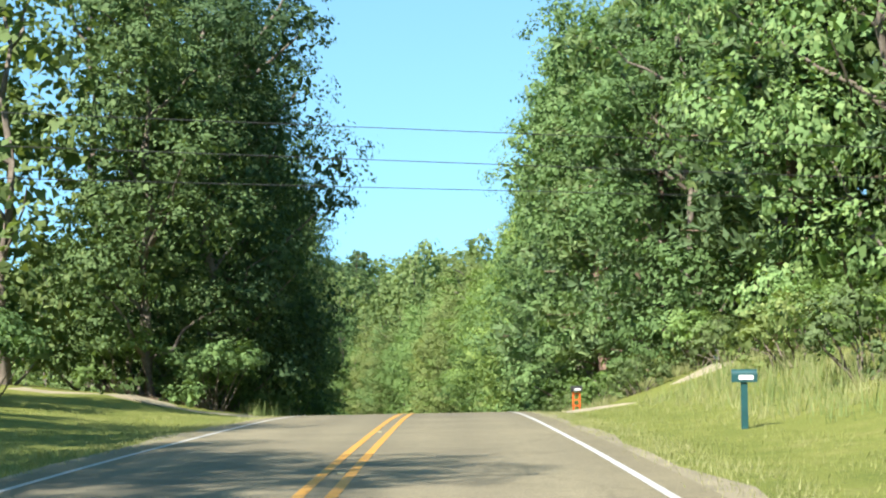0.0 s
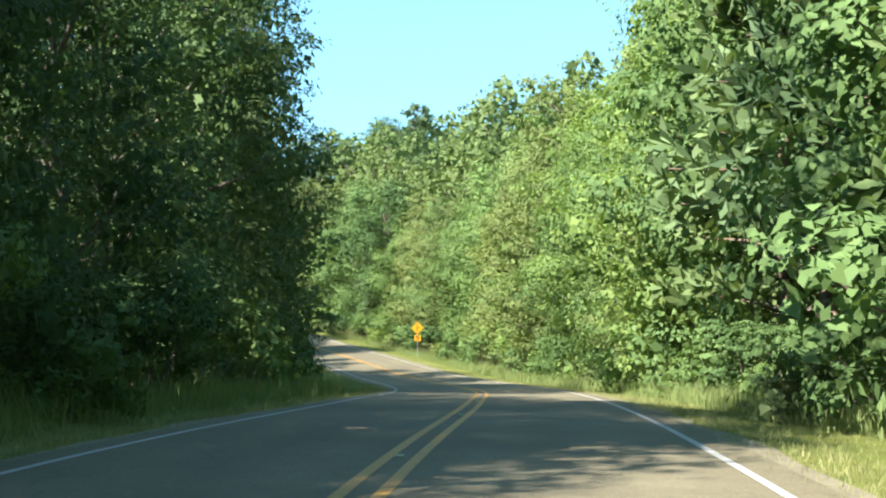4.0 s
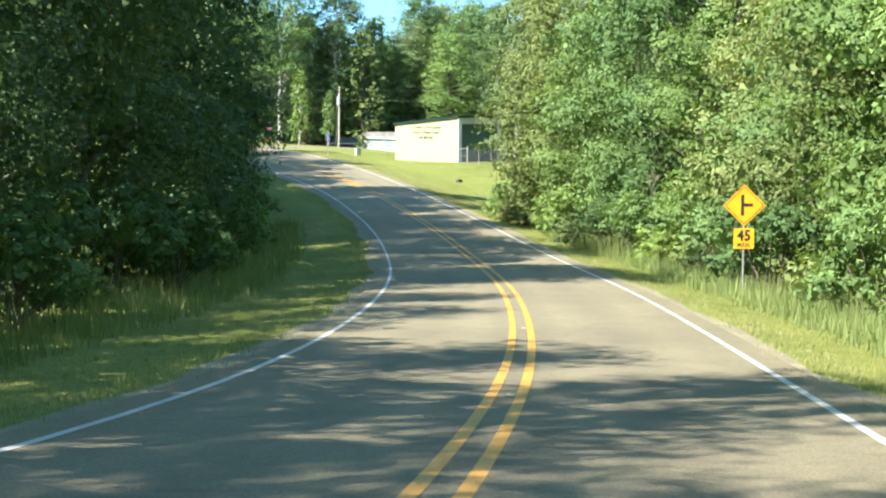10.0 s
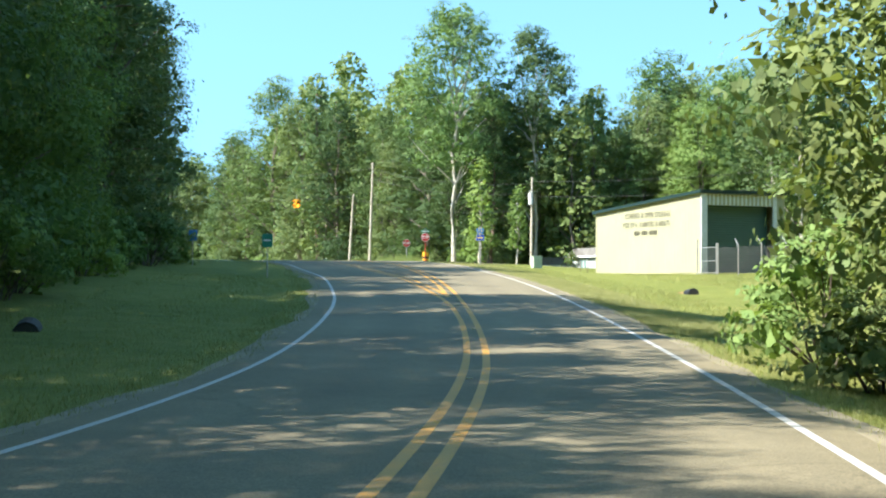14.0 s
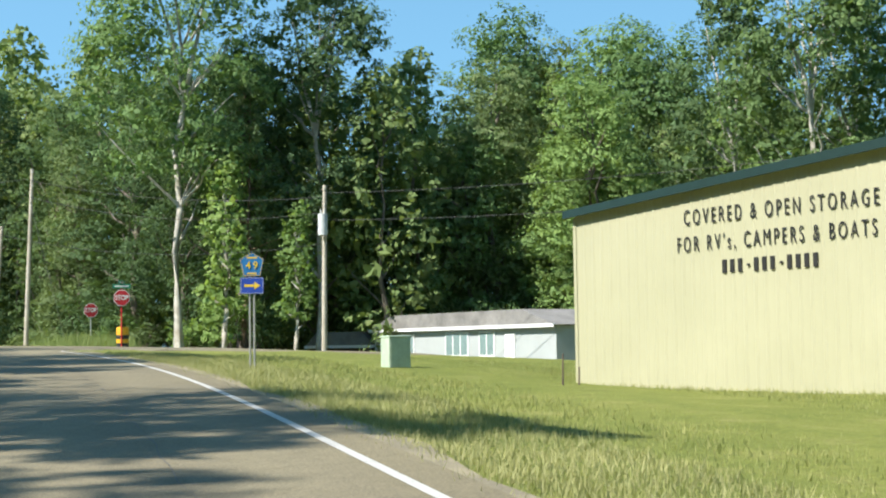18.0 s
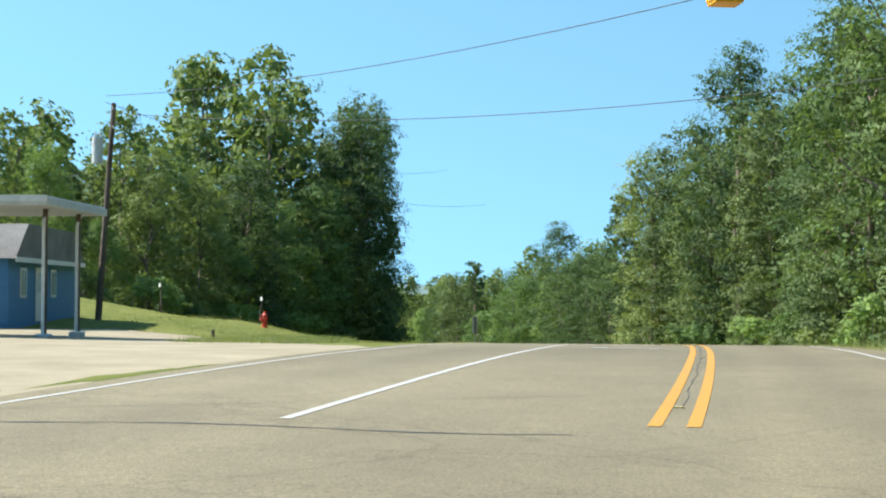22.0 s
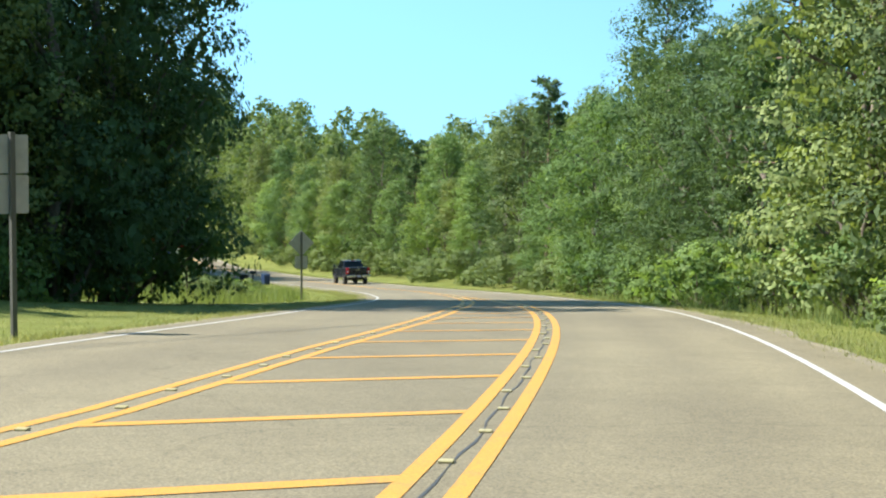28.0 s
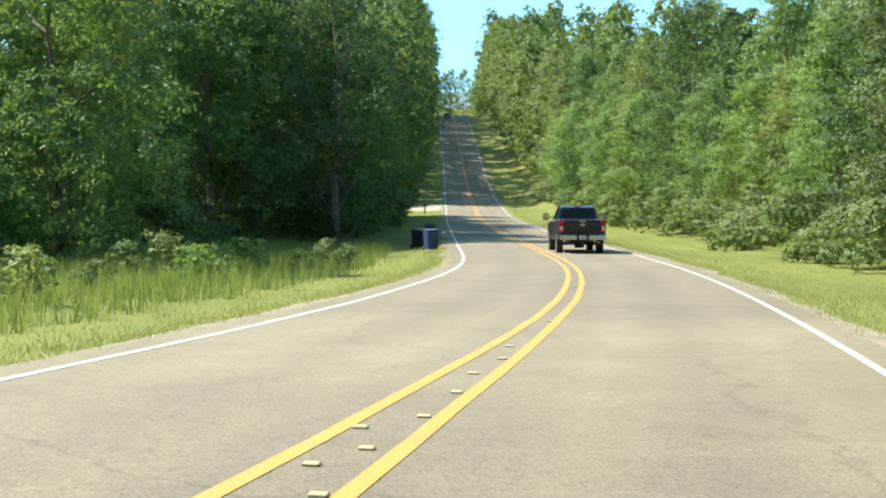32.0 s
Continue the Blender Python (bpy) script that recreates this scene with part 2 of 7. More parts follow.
def tris(name, corners):
    k = len(corners)
    me = bpy.data.meshes.new(name)
    me.vertices.add(3 * k)
    me.vertices.foreach_set("co", np.ascontiguousarray(corners, dtype=np.float32).ravel())
    me.loops.add(3 * k)
    me.loops.foreach_set("vertex_index", np.arange(3 * k, dtype=np.int32))
    me.polygons.add(k)
    me.polygons.foreach_set("loop_start", np.arange(0, 3 * k, 3, dtype=np.int32))
    me.update(calc_edges=True)
    return me


def piece(name, me, material, parent=None, label="", at=None):
    if material and not me.materials:
        me.materials.append(material)
    ob = new(name, me)
    if parent:
        ob.parent = parent
    if at is not None:
        ob.matrix_basis = at
    if label:
        ob["label"] = label
    return ob


def part(name, bm, material, parent=None, label="", at=None):
    me = bpy.data.meshes.new(name)
    bm.to_mesh(me)
    bm.free()
    return piece(name, me, material, parent, label, at)


def thing(name, m, label, category, group="", kind=""):
    ob = new(name)
    ob.empty_display_size = 0.2
    ob.matrix_basis = m
    return tagged(ob, label, category, group, kind)


def box(bm, x0, x1, y0, y1, z0, z1, bevel=0.0):
    r = bmesh.ops.create_cube(bm, size=1.0)
    bmesh.ops.scale(bm, vec=(x1 - x0, y1 - y0, z1 - z0), verts=r["verts"])
    bmesh.ops.translate(bm, vec=((x0 + x1) / 2, (y0 + y1) / 2, (z0 + z1) / 2), verts=r["verts"])
    if bevel:
        es = list({e for v in r["verts"] for e in v.link_edges})
        bmesh.ops.bevel(bm, geom=es, offset=bevel, segments=2, affect="EDGES", profile=0.5)
    return bm


def boxed(*args, bevel=0.0):
    return box(bmesh.new(), *args, bevel=bevel)


def rod(bm, a, b, r0, r1=None, seg=8, caps=True):
    a, b = Vector(a), Vector(b)
    d = b - a
    r = bmesh.ops.create_cone(bm, cap_ends=caps, segments=seg, radius1=r0, radius2=r0 if r1 is None else r1, depth=d.length)
    bmesh.ops.transform(bm, matrix=Matrix.Translation((a + b) / 2) @ d.to_track_quat("Z", "Y").to_matrix().to_4x4(), verts=r["verts"])
    return bm


def rodded(a, b, r0, r1=None, seg=8):
    return rod(bmesh.new(), a, b, r0, r1, seg)


def prism(bm, outline, y0, y1):
    """A flat shape given in x and z, with thickness from y0 to y1."""
    f = [bm.verts.new((x, y0, z)) for x, z in outline]
    g = [bm.verts.new((x, y1, z)) for x, z in outline]
    bm.faces.new(f)
    bm.faces.new(g[::-1])
    for i in range(len(f)):
        j = (i + 1) % len(f)
        bm.faces.new((f[j], f[i], g[i], g[j]))
    bmesh.ops.recalc_face_normals(bm, faces=bm.faces)
    return bm


def plate(outline, y0, y1):
    return prism(bmesh.new(), outline, y0, y1)


def rounded(w, h, r, cx=0.0, cz=0.0, n=4):
    pts = []
    for sx, sz, a0 in ((1, 1, 0), (-1, 1, 90), (-1, -1, 180), (1, -1, 270)):
        for k in range(n + 1):
            a = radians(a0 + 90 * k / n)
            pts.append((cx + sx * (w / 2 - r) + r * math.cos(a), cz + sz * (h / 2 - r) + r * math.sin(a)))
    return pts


def ring(n, r, cx=0.0, cz=0.0, turn=0.0):
    return [(cx + r * math.cos(2 * math.pi * k / n + turn), cz + r * math.sin(2 * math.pi * k / n + turn)) for k in range(n)]


def lettering(name, words, size, material, parent, m, stretch=1.0, bold=0.0, label="", wide=0.0):
    """Raised letters in the built-in font, turned into a mesh; they stand in the local x-z plane and face -y."""
    cu = bpy.data.curves.new(name, "FONT")
    cu.body, cu.size, cu.align_x, cu.align_y, cu.extrude, cu.offset = words, size, "CENTER", "CENTER", 0.004, bold
    cu.space_character = 1.5 if wide else 1.0
    tmp = bpy.data.objects.new("tmp", cu)
    me = bpy.data.meshes.new_from_object(tmp)
    bpy.data.objects.remove(tmp)
    if wide:
        xs = [v.co.x for v in me.vertices]
        stretch = wide / (max(xs) - min(xs))
    me.transform(pose(0, 0, 0, 90) @ Matrix.Diagonal((stretch, 1, 1, 1)))
    me.materials.clear()
    if not wide:
        return piece(name, me, material, parent, label, m)
    # a well-spaced line: each letter is a piece of its own
    spans = sorted((min(me.vertices[v].co.x for v in p.vertices), max(me.vertices[v].co.x for v in p.vertices), p.index) for p in me.polygons)
    runs = []
    for a, b, i in spans:
        if runs and a <= runs[-1][0] + 1e-4:
            runs[-1][0] = max(runs[-1][0], b)
            runs[-1][1].append(i)
        else:
            runs.append([b, [i]])
    for _, faces in runs:
        ids = {}
        fs = [[ids.setdefault(v, len(ids)) for v in me.polygons[i].vertices] for i in faces]
        one = bpy.data.meshes.new("letter")
        one.from_pydata([me.vertices[v].co[:] for v in ids], [], fs)
        piece("letter", one, material, parent, label, m)


def wire(name, a, b, sag, r, material, parent=None, n=24):
    a, b = Vector(a), Vector(b)
    pts = [a.lerp(b, k / n) - Vector((0, 0, sag * 4 * (k / n) * (1 - k / n))) for k in range(n + 1)]
    return piece(name, wood_mesh(name, [(pts, [r] * (n + 1))]), material, parent)

ASPHALT = ((0.166, 0.145, 0.098), (0.24, 0.21, 0.138))
M = {
    "asphalt": asphalt_material(),
    "yellow": paint_material("yellow_paint", (0.5, 0.25, 0.03)),
    "white": paint_material("white_paint", (0.46, 0.45, 0.42)),
    "ground": ground_material(),
    "bark": surface("bark", (0.09, 0.07, 0.05), (0.24, 0.2, 0.16), 1.5, 12.0, 0.9, 0.0, 0.8, 0.7),
    "bark_pale": surface("pale_bark", (0.28, 0.25, 0.2), (0.55, 0.52, 0.46), 1.2, 9.0, 0.85, 0.0, 0.6, 0.6),
    "bark_pine": surface("pine_bark", (0.1, 0.06, 0.04), (0.26, 0.18, 0.13), 2.0, 10.0, 0.9, 0.0, 0.9, 0.7),
    "leaf_a": leaf_material("leaves_green", [(0.0, (0.065, 0.138, 0.026)), (0.45, (0.123, 0.246, 0.043)), (0.8, (0.203, 0.334, 0.058)), (1.0, (0.362, 0.406, 0.072))]),
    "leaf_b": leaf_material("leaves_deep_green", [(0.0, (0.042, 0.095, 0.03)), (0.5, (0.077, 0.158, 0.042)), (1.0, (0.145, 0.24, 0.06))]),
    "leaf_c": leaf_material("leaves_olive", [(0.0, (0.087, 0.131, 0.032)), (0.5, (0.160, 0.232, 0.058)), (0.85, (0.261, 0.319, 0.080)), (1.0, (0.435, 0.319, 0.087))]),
    "leaf_d": leaf_material("leaves_bright", [(0.0, (0.085, 0.165, 0.026)), (0.5, (0.16, 0.285, 0.04)), (1.0, (0.3, 0.39, 0.065))], 0.42),
    "leaf_e": leaf_material("leaves_yellowing", [(0.0, (0.10, 0.15, 0.025)), (0.5, (0.2, 0.25, 0.04)), (0.85, (0.3, 0.32, 0.05)), (1.0, (0.4, 0.3, 0.05))]),
    "leaf_dull": leaf_material("leaves_dull_purple", [(0.0, (0.05, 0.04, 0.035)), (0.5, (0.1, 0.085, 0.055)), (0.8, (0.14, 0.15, 0.06)), (1.0, (0.22, 0.16, 0.13))], 0.25),
    "leaf_back": leaf_material("leaves_woodland", [(0.0, (0.06, 0.11, 0.025)), (0.35, (0.10, 0.17, 0.035)), (0.7, (0.15, 0.22, 0.045)), (1.0, (0.22, 0.26, 0.05))]),
    "blade": leaf_material("grass_blades", [(0.0, (0.15, 0.19, 0.03)), (0.5, (0.29, 0.29, 0.06)), (0.8, (0.42, 0.37, 0.11)), (1.0, (0.56, 0.44, 0.22))], 0.3),
    "dry_blade": leaf_material("dry_grass_blades", [(0.0, (0.24, 0.25, 0.06)), (0.5, (0.42, 0.36, 0.13)), (1.0, (0.6, 0.48, 0.24))], 0.3),
    "weed": leaf_material("tall_weeds", [(0.0, (0.12, 0.18, 0.03)), (0.4, (0.21, 0.27, 0.05)), (0.7, (0.3, 0.31, 0.08)), (1.0, (0.42, 0.36, 0.16))], 0.3),
    "needle": leaf_material("pine_needles", [(0.0, (0.058, 0.116, 0.036)), (0.5, (0.109, 0.196, 0.058)), (1.0, (0.189, 0.275, 0.087))], 0.25),
    "galvanised": plain("galvanised_steel", (0.5, 0.5, 0.5), 0.45, 0.7),
    "sign_yellow": plain("sign_yellow", (0.82, 0.4, 0.02), 0.4),
    "sign_black": plain("sign_black", (0.02, 0.02, 0.02), 0.5),
    "sign_blue": plain("sign_blue", (0.03, 0.2, 0.5), 0.4),
    "sign_blue2": plain("sign_deep_blue", (0.03, 0.08, 0.45), 0.4),
    "sign_gold": plain("sign_gold", (0.9, 0.6, 0.05), 0.4),
    "sign_white": plain("sign_white", (0.8, 0.8, 0.8), 0.45),
    "sign_red": plain("sign_red", (0.5, 0.02, 0.03), 0.4),
    "sign_green": plain("sign_green", (0.02, 0.25, 0.16), 0.4),
    "signal_yellow": plain("signal_yellow", (0.85, 0.4, 0.02), 0.4),
    "lens_dark": plain("dark_lens", (0.06, 0.02, 0.01), 0.15),
    "lens_red": plain("red_lens", (0.4, 0.02, 0.01), 0.15),
    "lens_amber": glow("amber_lens", (1.0, 0.22, 0.02), 2.0),
    "pole": surface("weathered_pole", (0.3, 0.26, 0.2), (0.48, 0.43, 0.36), 1.0, 20.0, 0.9, 0.0, 0.4),
    "pole_dark": surface("dark_pole", (0.06, 0.045, 0.035), (0.16, 0.12, 0.09), 1.0, 20.0, 0.9, 0.0, 0.4),
    "ceramic": plain("ceramic", (0.5, 0.5, 0.48), 0.3),
    "grey_paint": plain("grey_paint", (0.55, 0.57, 0.57), 0.5),
    "hydrant_red": plain("hydrant_red", (0.55, 0.04, 0.02), 0.5),
    "rubber": plain("rubber", (0.025, 0.025, 0.025), 0.8),
    "car_black": plain("black_car_paint", (0.012, 0.014, 0.02), 0.25, 0.0, 0.1),
    "car_blue": plain("blue_car_paint", (0.02, 0.04, 0.12), 0.25, 0.0, 0.1),
    "dark_glass": plain("dark_glass", (0.015, 0.02, 0.025), 0.08, 0.0, 0.05),
    "black_plastic": plain("black_plastic", (0.02, 0.02, 0.022), 0.55),
    "chrome": plain("chrome", (0.6, 0.6, 0.62), 0.22, 1.0, 0.1),
    "mirror": plain("mirror_glass", (0.8, 0.82, 0.85), 0.05, 1.0, 0.05),
    "lamp_red": plain("red_lamp", (0.45, 0.02, 0.03), 0.25),
    "lamp_clear": plain("clear_lamp", (0.75, 0.75, 0.75), 0.2),
    "lamp_amber": plain("amber_lamp", (0.7, 0.3, 0.02), 0.25),
    "marker": plain("marker_pale_yellow", (0.42, 0.36, 0.17), 0.45),
    "wire_grey": plain("dull_wire", (0.13, 0.13, 0.13), 0.6, 0.3),
    "sand": surface("sand", (0.235, 0.2, 0.13), (0.36, 0.31, 0.21), 0.5, 20.0, 0.95, 0.0, 0.5, 0.5),
    "slab": surface("broken_concrete", (0.3, 0.28, 0.23), (0.5, 0.47, 0.4), 0.6, 20.0, 0.9, 0.0, 0.5, 0.4),
    "sand_dark": surface("gravel", (0.15, 0.13, 0.085), (0.3, 0.255, 0.165), 0.8, 18.0, 0.95, 0.0, 0.8, 0.6),
    "clay": surface("red_clay", (0.3, 0.13, 0.06), (0.45, 0.24, 0.12), 1.5, 14.0, 0.95, 0.0, 0.6, 0.5),
    "litter": surface("leaf_litter", (0.12, 0.075, 0.045), (0.27, 0.18, 0.11), 1.2, 16.0, 0.95, 0.0, 0.8, 0.7),
    "tar": plain("tar_seam", (0.05, 0.047, 0.042), 0.6),
    "teal": plain("teal_paint", (0.012, 0.075, 0.08), 0.45),
    "orange": plain("orange_paint", (0.75, 0.13, 0.02), 0.5),
    "wire": plain("wire_black", (0.03, 0.03, 0.03), 0.6),
    "board_green": plain("dark_green_board", (0.02, 0.05, 0.03), 0.5),
    "cream": surface("cream_metal", (0.325, 0.318, 0.21), (0.365, 0.355, 0.24), 0.35, 30.0, 0.45, 0.0, 0.05, 0.12),
    "steel_white": plain("white_steel", (0.68, 0.7, 0.7), 0.4),
    "door_green": plain("door_green", (0.03, 0.085, 0.075), 0.45),
    "slat_green": plain("slat_green", (0.08, 0.15, 0.14), 0.4),
    "curtained": plain("curtained_glass", (0.2, 0.28, 0.28), 0.15),
    "trim_green": plain("trim_green", (0.014, 0.036, 0.033), 0.4),
    "cabinet_green": plain("cabinet_green", (0.42, 0.52, 0.4), 0.5),
    "siding_grey": surface("grey_siding", (0.32, 0.345, 0.35), (0.38, 0.405, 0.41), 0.6, 20.0, 0.6),
    "shingle": surface("shingles", (0.12, 0.115, 0.11), (0.25, 0.24, 0.23), 0.6, 12.0, 0.9, 0.0, 0.5, 0.5),
    "wall_blue": plain("blue_wall", (0.05, 0.2, 0.42), 0.6),
    "sheet_grey": plain("bare_aluminium", (0.45, 0.46, 0.46), 0.45, 0.3),
    "channel": plain("channel_post", (0.12, 0.12, 0.11), 0.6, 0.2),
    # blue-green here is leaf colour with the haze of distance mixed in
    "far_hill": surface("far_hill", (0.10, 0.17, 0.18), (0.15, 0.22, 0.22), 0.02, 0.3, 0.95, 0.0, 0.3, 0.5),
    "bin_blue": plain("bin_blue", (0.02, 0.05, 0.14), 0.5),
}

# ---- plan ----
ROAD = [
    (-2.52, 0.00, -2.89),
    (-1.92, 25.16, -4.38),
    (-1.35, 50.32, -6.20),
    (-0.80, 75.48, -8.80),
    (-0.27, 100.64, -12.03),
    (-0.46, 125.80, -15.48),
    (-2.51, 150.87, -18.85),
    (-6.84, 175.65, -21.71),
    (-13.37, 199.94, -23.44),
    (-21.83, 223.63, -24.55),
    (-31.83, 246.71, -24.70),
    (-43.86, 268.81, -23.87),
    (-56.89, 290.33, -23.02),
    (-71.11, 311.07, -22.23),
    (-87.42, 330.21, -21.75),
    (-105.40, 347.80, -21.58),
    (-124.35, 364.36, -22.18),
    (-144.23, 379.77, -23.27),
    (-165.14, 393.74, -24.64),
    (-187.18, 405.87, -26.43),
    (-210.37, 415.58, -28.49),
    (-233.21, 422.95, -30.37),
    (-258.36, 429.43, -32.35),
    (-286.00, 434.10, -34.15),
    (-314.00, 438.60, -35.90),
    (-340.00, 442.70, -37.30),
    (-366.00, 446.90, -38.70),
    (-392.00, 451.20, -39.40),
    (-420.00, 455.70, -39.60),
    (-450.00, 460.60, -38.80),
    (-482.00, 465.60, -36.80),
    (-510.00, 470.00, -34.90),
    (-540.00, 474.70, -32.70),
    (-570.00, 479.40, -30.40),
    (-600.00, 484.10, -28.70),
    (-630.00, 488.80, -28.30),
    (-690.00, 498.00, -30.00),
    (-760.00, 509.00, -33.00),
]
LANE_R, LANE_L = 3.50, 3.59
S_FINE = 712.0
# width of median by s
MEDIAN = [(0, 0), (264, 0), (271, 0.05), (276, 0.22), (297, 1.35), (311, 2.65), (337, 3.95), (348, 4.0), (355, 3.75), (365, 3.4), (400, 3.3), (431, 3.6), (444, 3.6), (452, 3.05), (460, 2.95), (480, 2.2), (484, 1.9), (493, 1.35), (498, 1.08), (503, 0.84), (507, 0.68), (511, 0.55), (515, 0.46), (521, 0.22), (528, 0.0), (2000, 0)]
JUNCTION, SIDE0, SIDE1, LEFT0, LEFT1 = (356.0, 364.0), 342.0, 357.5, 354.0, 364.0
# ground beside the pavement: s, then the height over the road at 1.5, 4, 8, 15, 30 and 60 m from its edge
BANK_R = [(-80, -0.1, 0.0, 0.5, 1.2, 2.0, 3.0), (20, -0.1, 0.0, 0.5, 1.4, 2.0, 3.0), (50, -0.1, 0.2, 1.7, 3.0, 3.2, 4.0), (66, -0.1, 0.2, 1.7, 3.0, 3.2, 4.0), (80, -0.1, 0.0, 0.6, 1.5, 2.5, 3.0),
          (100, -0.15, -0.3, 0.0, 0.5, 1.0, 2.0), (240, -0.2, -0.4, -0.2, 0.3, 1.0, 2.0), (262, -0.2, -0.4, -0.55, -0.5, -0.3, 0.5), (300, -0.15, -0.3, -0.38, -0.3, -0.4, -0.5), (314, -0.11, -0.26, -0.4, -0.24, -0.5, -1.0), (326, -0.09, -0.22, -0.58, -0.9, -1.6, -2.2), (338, -0.04, -0.1, -0.25, -0.5, -1.9, -2.8), (366, -0.04, -0.08, -0.15, -0.4, -2.5, -3.0),
          (378, -0.08, -0.15, -0.2, -0.3, -2.3, -2.5), (392, -0.1, -0.2, -0.2, -0.2, 0.0, 1.0), (460, -0.1, -0.3, -0.2, 0.2, 1.0, 2.0), (520, -0.1, -0.3, -0.4, 0.0, 1.0, 2.0), (640, -0.1, -0.3, 0.0, 0.8, 2.0, 4.0), (700, -0.1, 0.2, 1.2, 3.0, 5.0, 7.0), (880, -0.1, 0.2, 1.2, 3.0, 5.0, 7.0), (1200, -0.1, -0.3, 0.0, 1.0, 2.0, 4.0)]
BANK_L = [(-80, -0.05, 0.1, 0.5, 1.0, 1.5, 2.0), (45, -0.05, 0.1, 0.5, 1.0, 1.5, 2.0), (65, -0.1, 0.3, 1.2, 1.8, 2.2, 3.0), (130, -0.1, 0.1, 0.6, 1.2, 2.0, 3.0), (150, -0.1, -0.2, -0.2, 0.0, 0.5, 1.0),
          (230, -0.1, -0.2, -0.1, 0.2, 0.5, 1.0), (265, -0.1, 0.0, 0.3, 0.6, 0.8, 1.0), (330, -0.08, 0.0, 0.2, 0.4, 0.6, 1.0), (352, -0.03, -0.02, 0.0, 0.1, 0.3, 1.0), (395, -0.03, -0.02, 0.0, 0.1, 0.8, 1.5),
          (425, -0.05, 0.0, 0.3, 1.5, 3.8, 5.0), (455, -0.1, 0.0, 0.4, 1.2, 2.5, 4.0), (505, -0.1, -0.2, -0.2, 0.0, 0.3, 1.0), (560, -0.25, -0.4, -0.5, -0.4, -0.2, 1.0), (585, -0.35, -0.5, -0.5, -0.3, 0.3, 1.5), (640, -0.15, -0.2, 0.0, 0.5, 1.5, 3.0), (1200, -0.1, -0.2, 0.0, 0.5, 1.5, 3.0)]
# edge of the woods, from the pavement's edge, by s
EDGE_WOOD_R = [(-80, 9), (8, 9), (25, 12), (46, 12), (57, 9), (75, 5.5), (90, 3.5), (140, 5), (180, 5.5), (220, 4.4), (240, 2.9), (258, 2.2), (262, 36), (300, 38), (345, 60), (368, 60), (374, 17), (394, 13), (412, 7), (440, 5.5), (470, 4), (500, 5), (520, 6), (560, 7.5), (640, 7.5), (690, 6), (705, 6), (850, 6), (890, 6), (1200, 6)]
EDGE_WOOD_L = [(-80, 9), (12, 9), (18, 14), (32, 30), (58, 30), (61, 5), (66, 3), (80, 2.8), (100, 4.0), (120, 4.8), (140, 5.8), (170, 6.8), (200, 7), (240, 7), (262, 8), (272, 9.5), (296, 9.5), (304, 8), (354.8, 7.2), (358, 62), (424, 62), (434, 26), (452, 22), (468, 17), (476, 13.0), (484, 11.5), (492, 10), (501, 9.0), (503, 32), (535, 29), (550, 21), (570, 16), (590, 11.5), (600, 8.5), (615, 5.5), (676, 5), (682, 26), (704, 26), (710, 4), (880, 4), (1200, 6)]
HIGH_R = [(0, 1.1), (20, 1.2), (50, 1.35), (82, 1.5), (130, 1.4), (160, 1.35), (190, 1.1), (245, 1.05), (260, 1.15), (374, 0.85), (396, 0.92), (412, 1.15), (432, 1.2), (444, 0.98), (470, 0.98), (482, 0.98), (491, 0.88), (502, 0.76), (520, 0.74), (640, 0.8), (700, 1.0), (1000, 1.1)]
HIGH_L = [(0, 1.1), (30, 1.2), (86, 1.2), (98, 0.95), (116, 0.95), (126, 1.32), (142, 1.27), (150, 1.0), (190, 1.1), (203, 1.18), (212, 1.12), (228, 1.12), (242, 1.15), (300, 1.15), (345, 1.2), (420, 0.4), (434, 0.46), (452, 0.55), (466, 0.68), (478, 0.8), (485, 0.95), (494, 1.3), (501, 1.4), (515, 0.6), (545, 0.72), (560, 0.85), (580, 0.95), (603, 1.15), (625, 1.0), (700, 1.0), (712, 1.4), (1000, 1.4)]
CLEAR = [(342, 359, 1, 34.0)]
N_HI, N_LO = 25000, 2600
FRONT_ROWS = (0, 2, 3, 6)
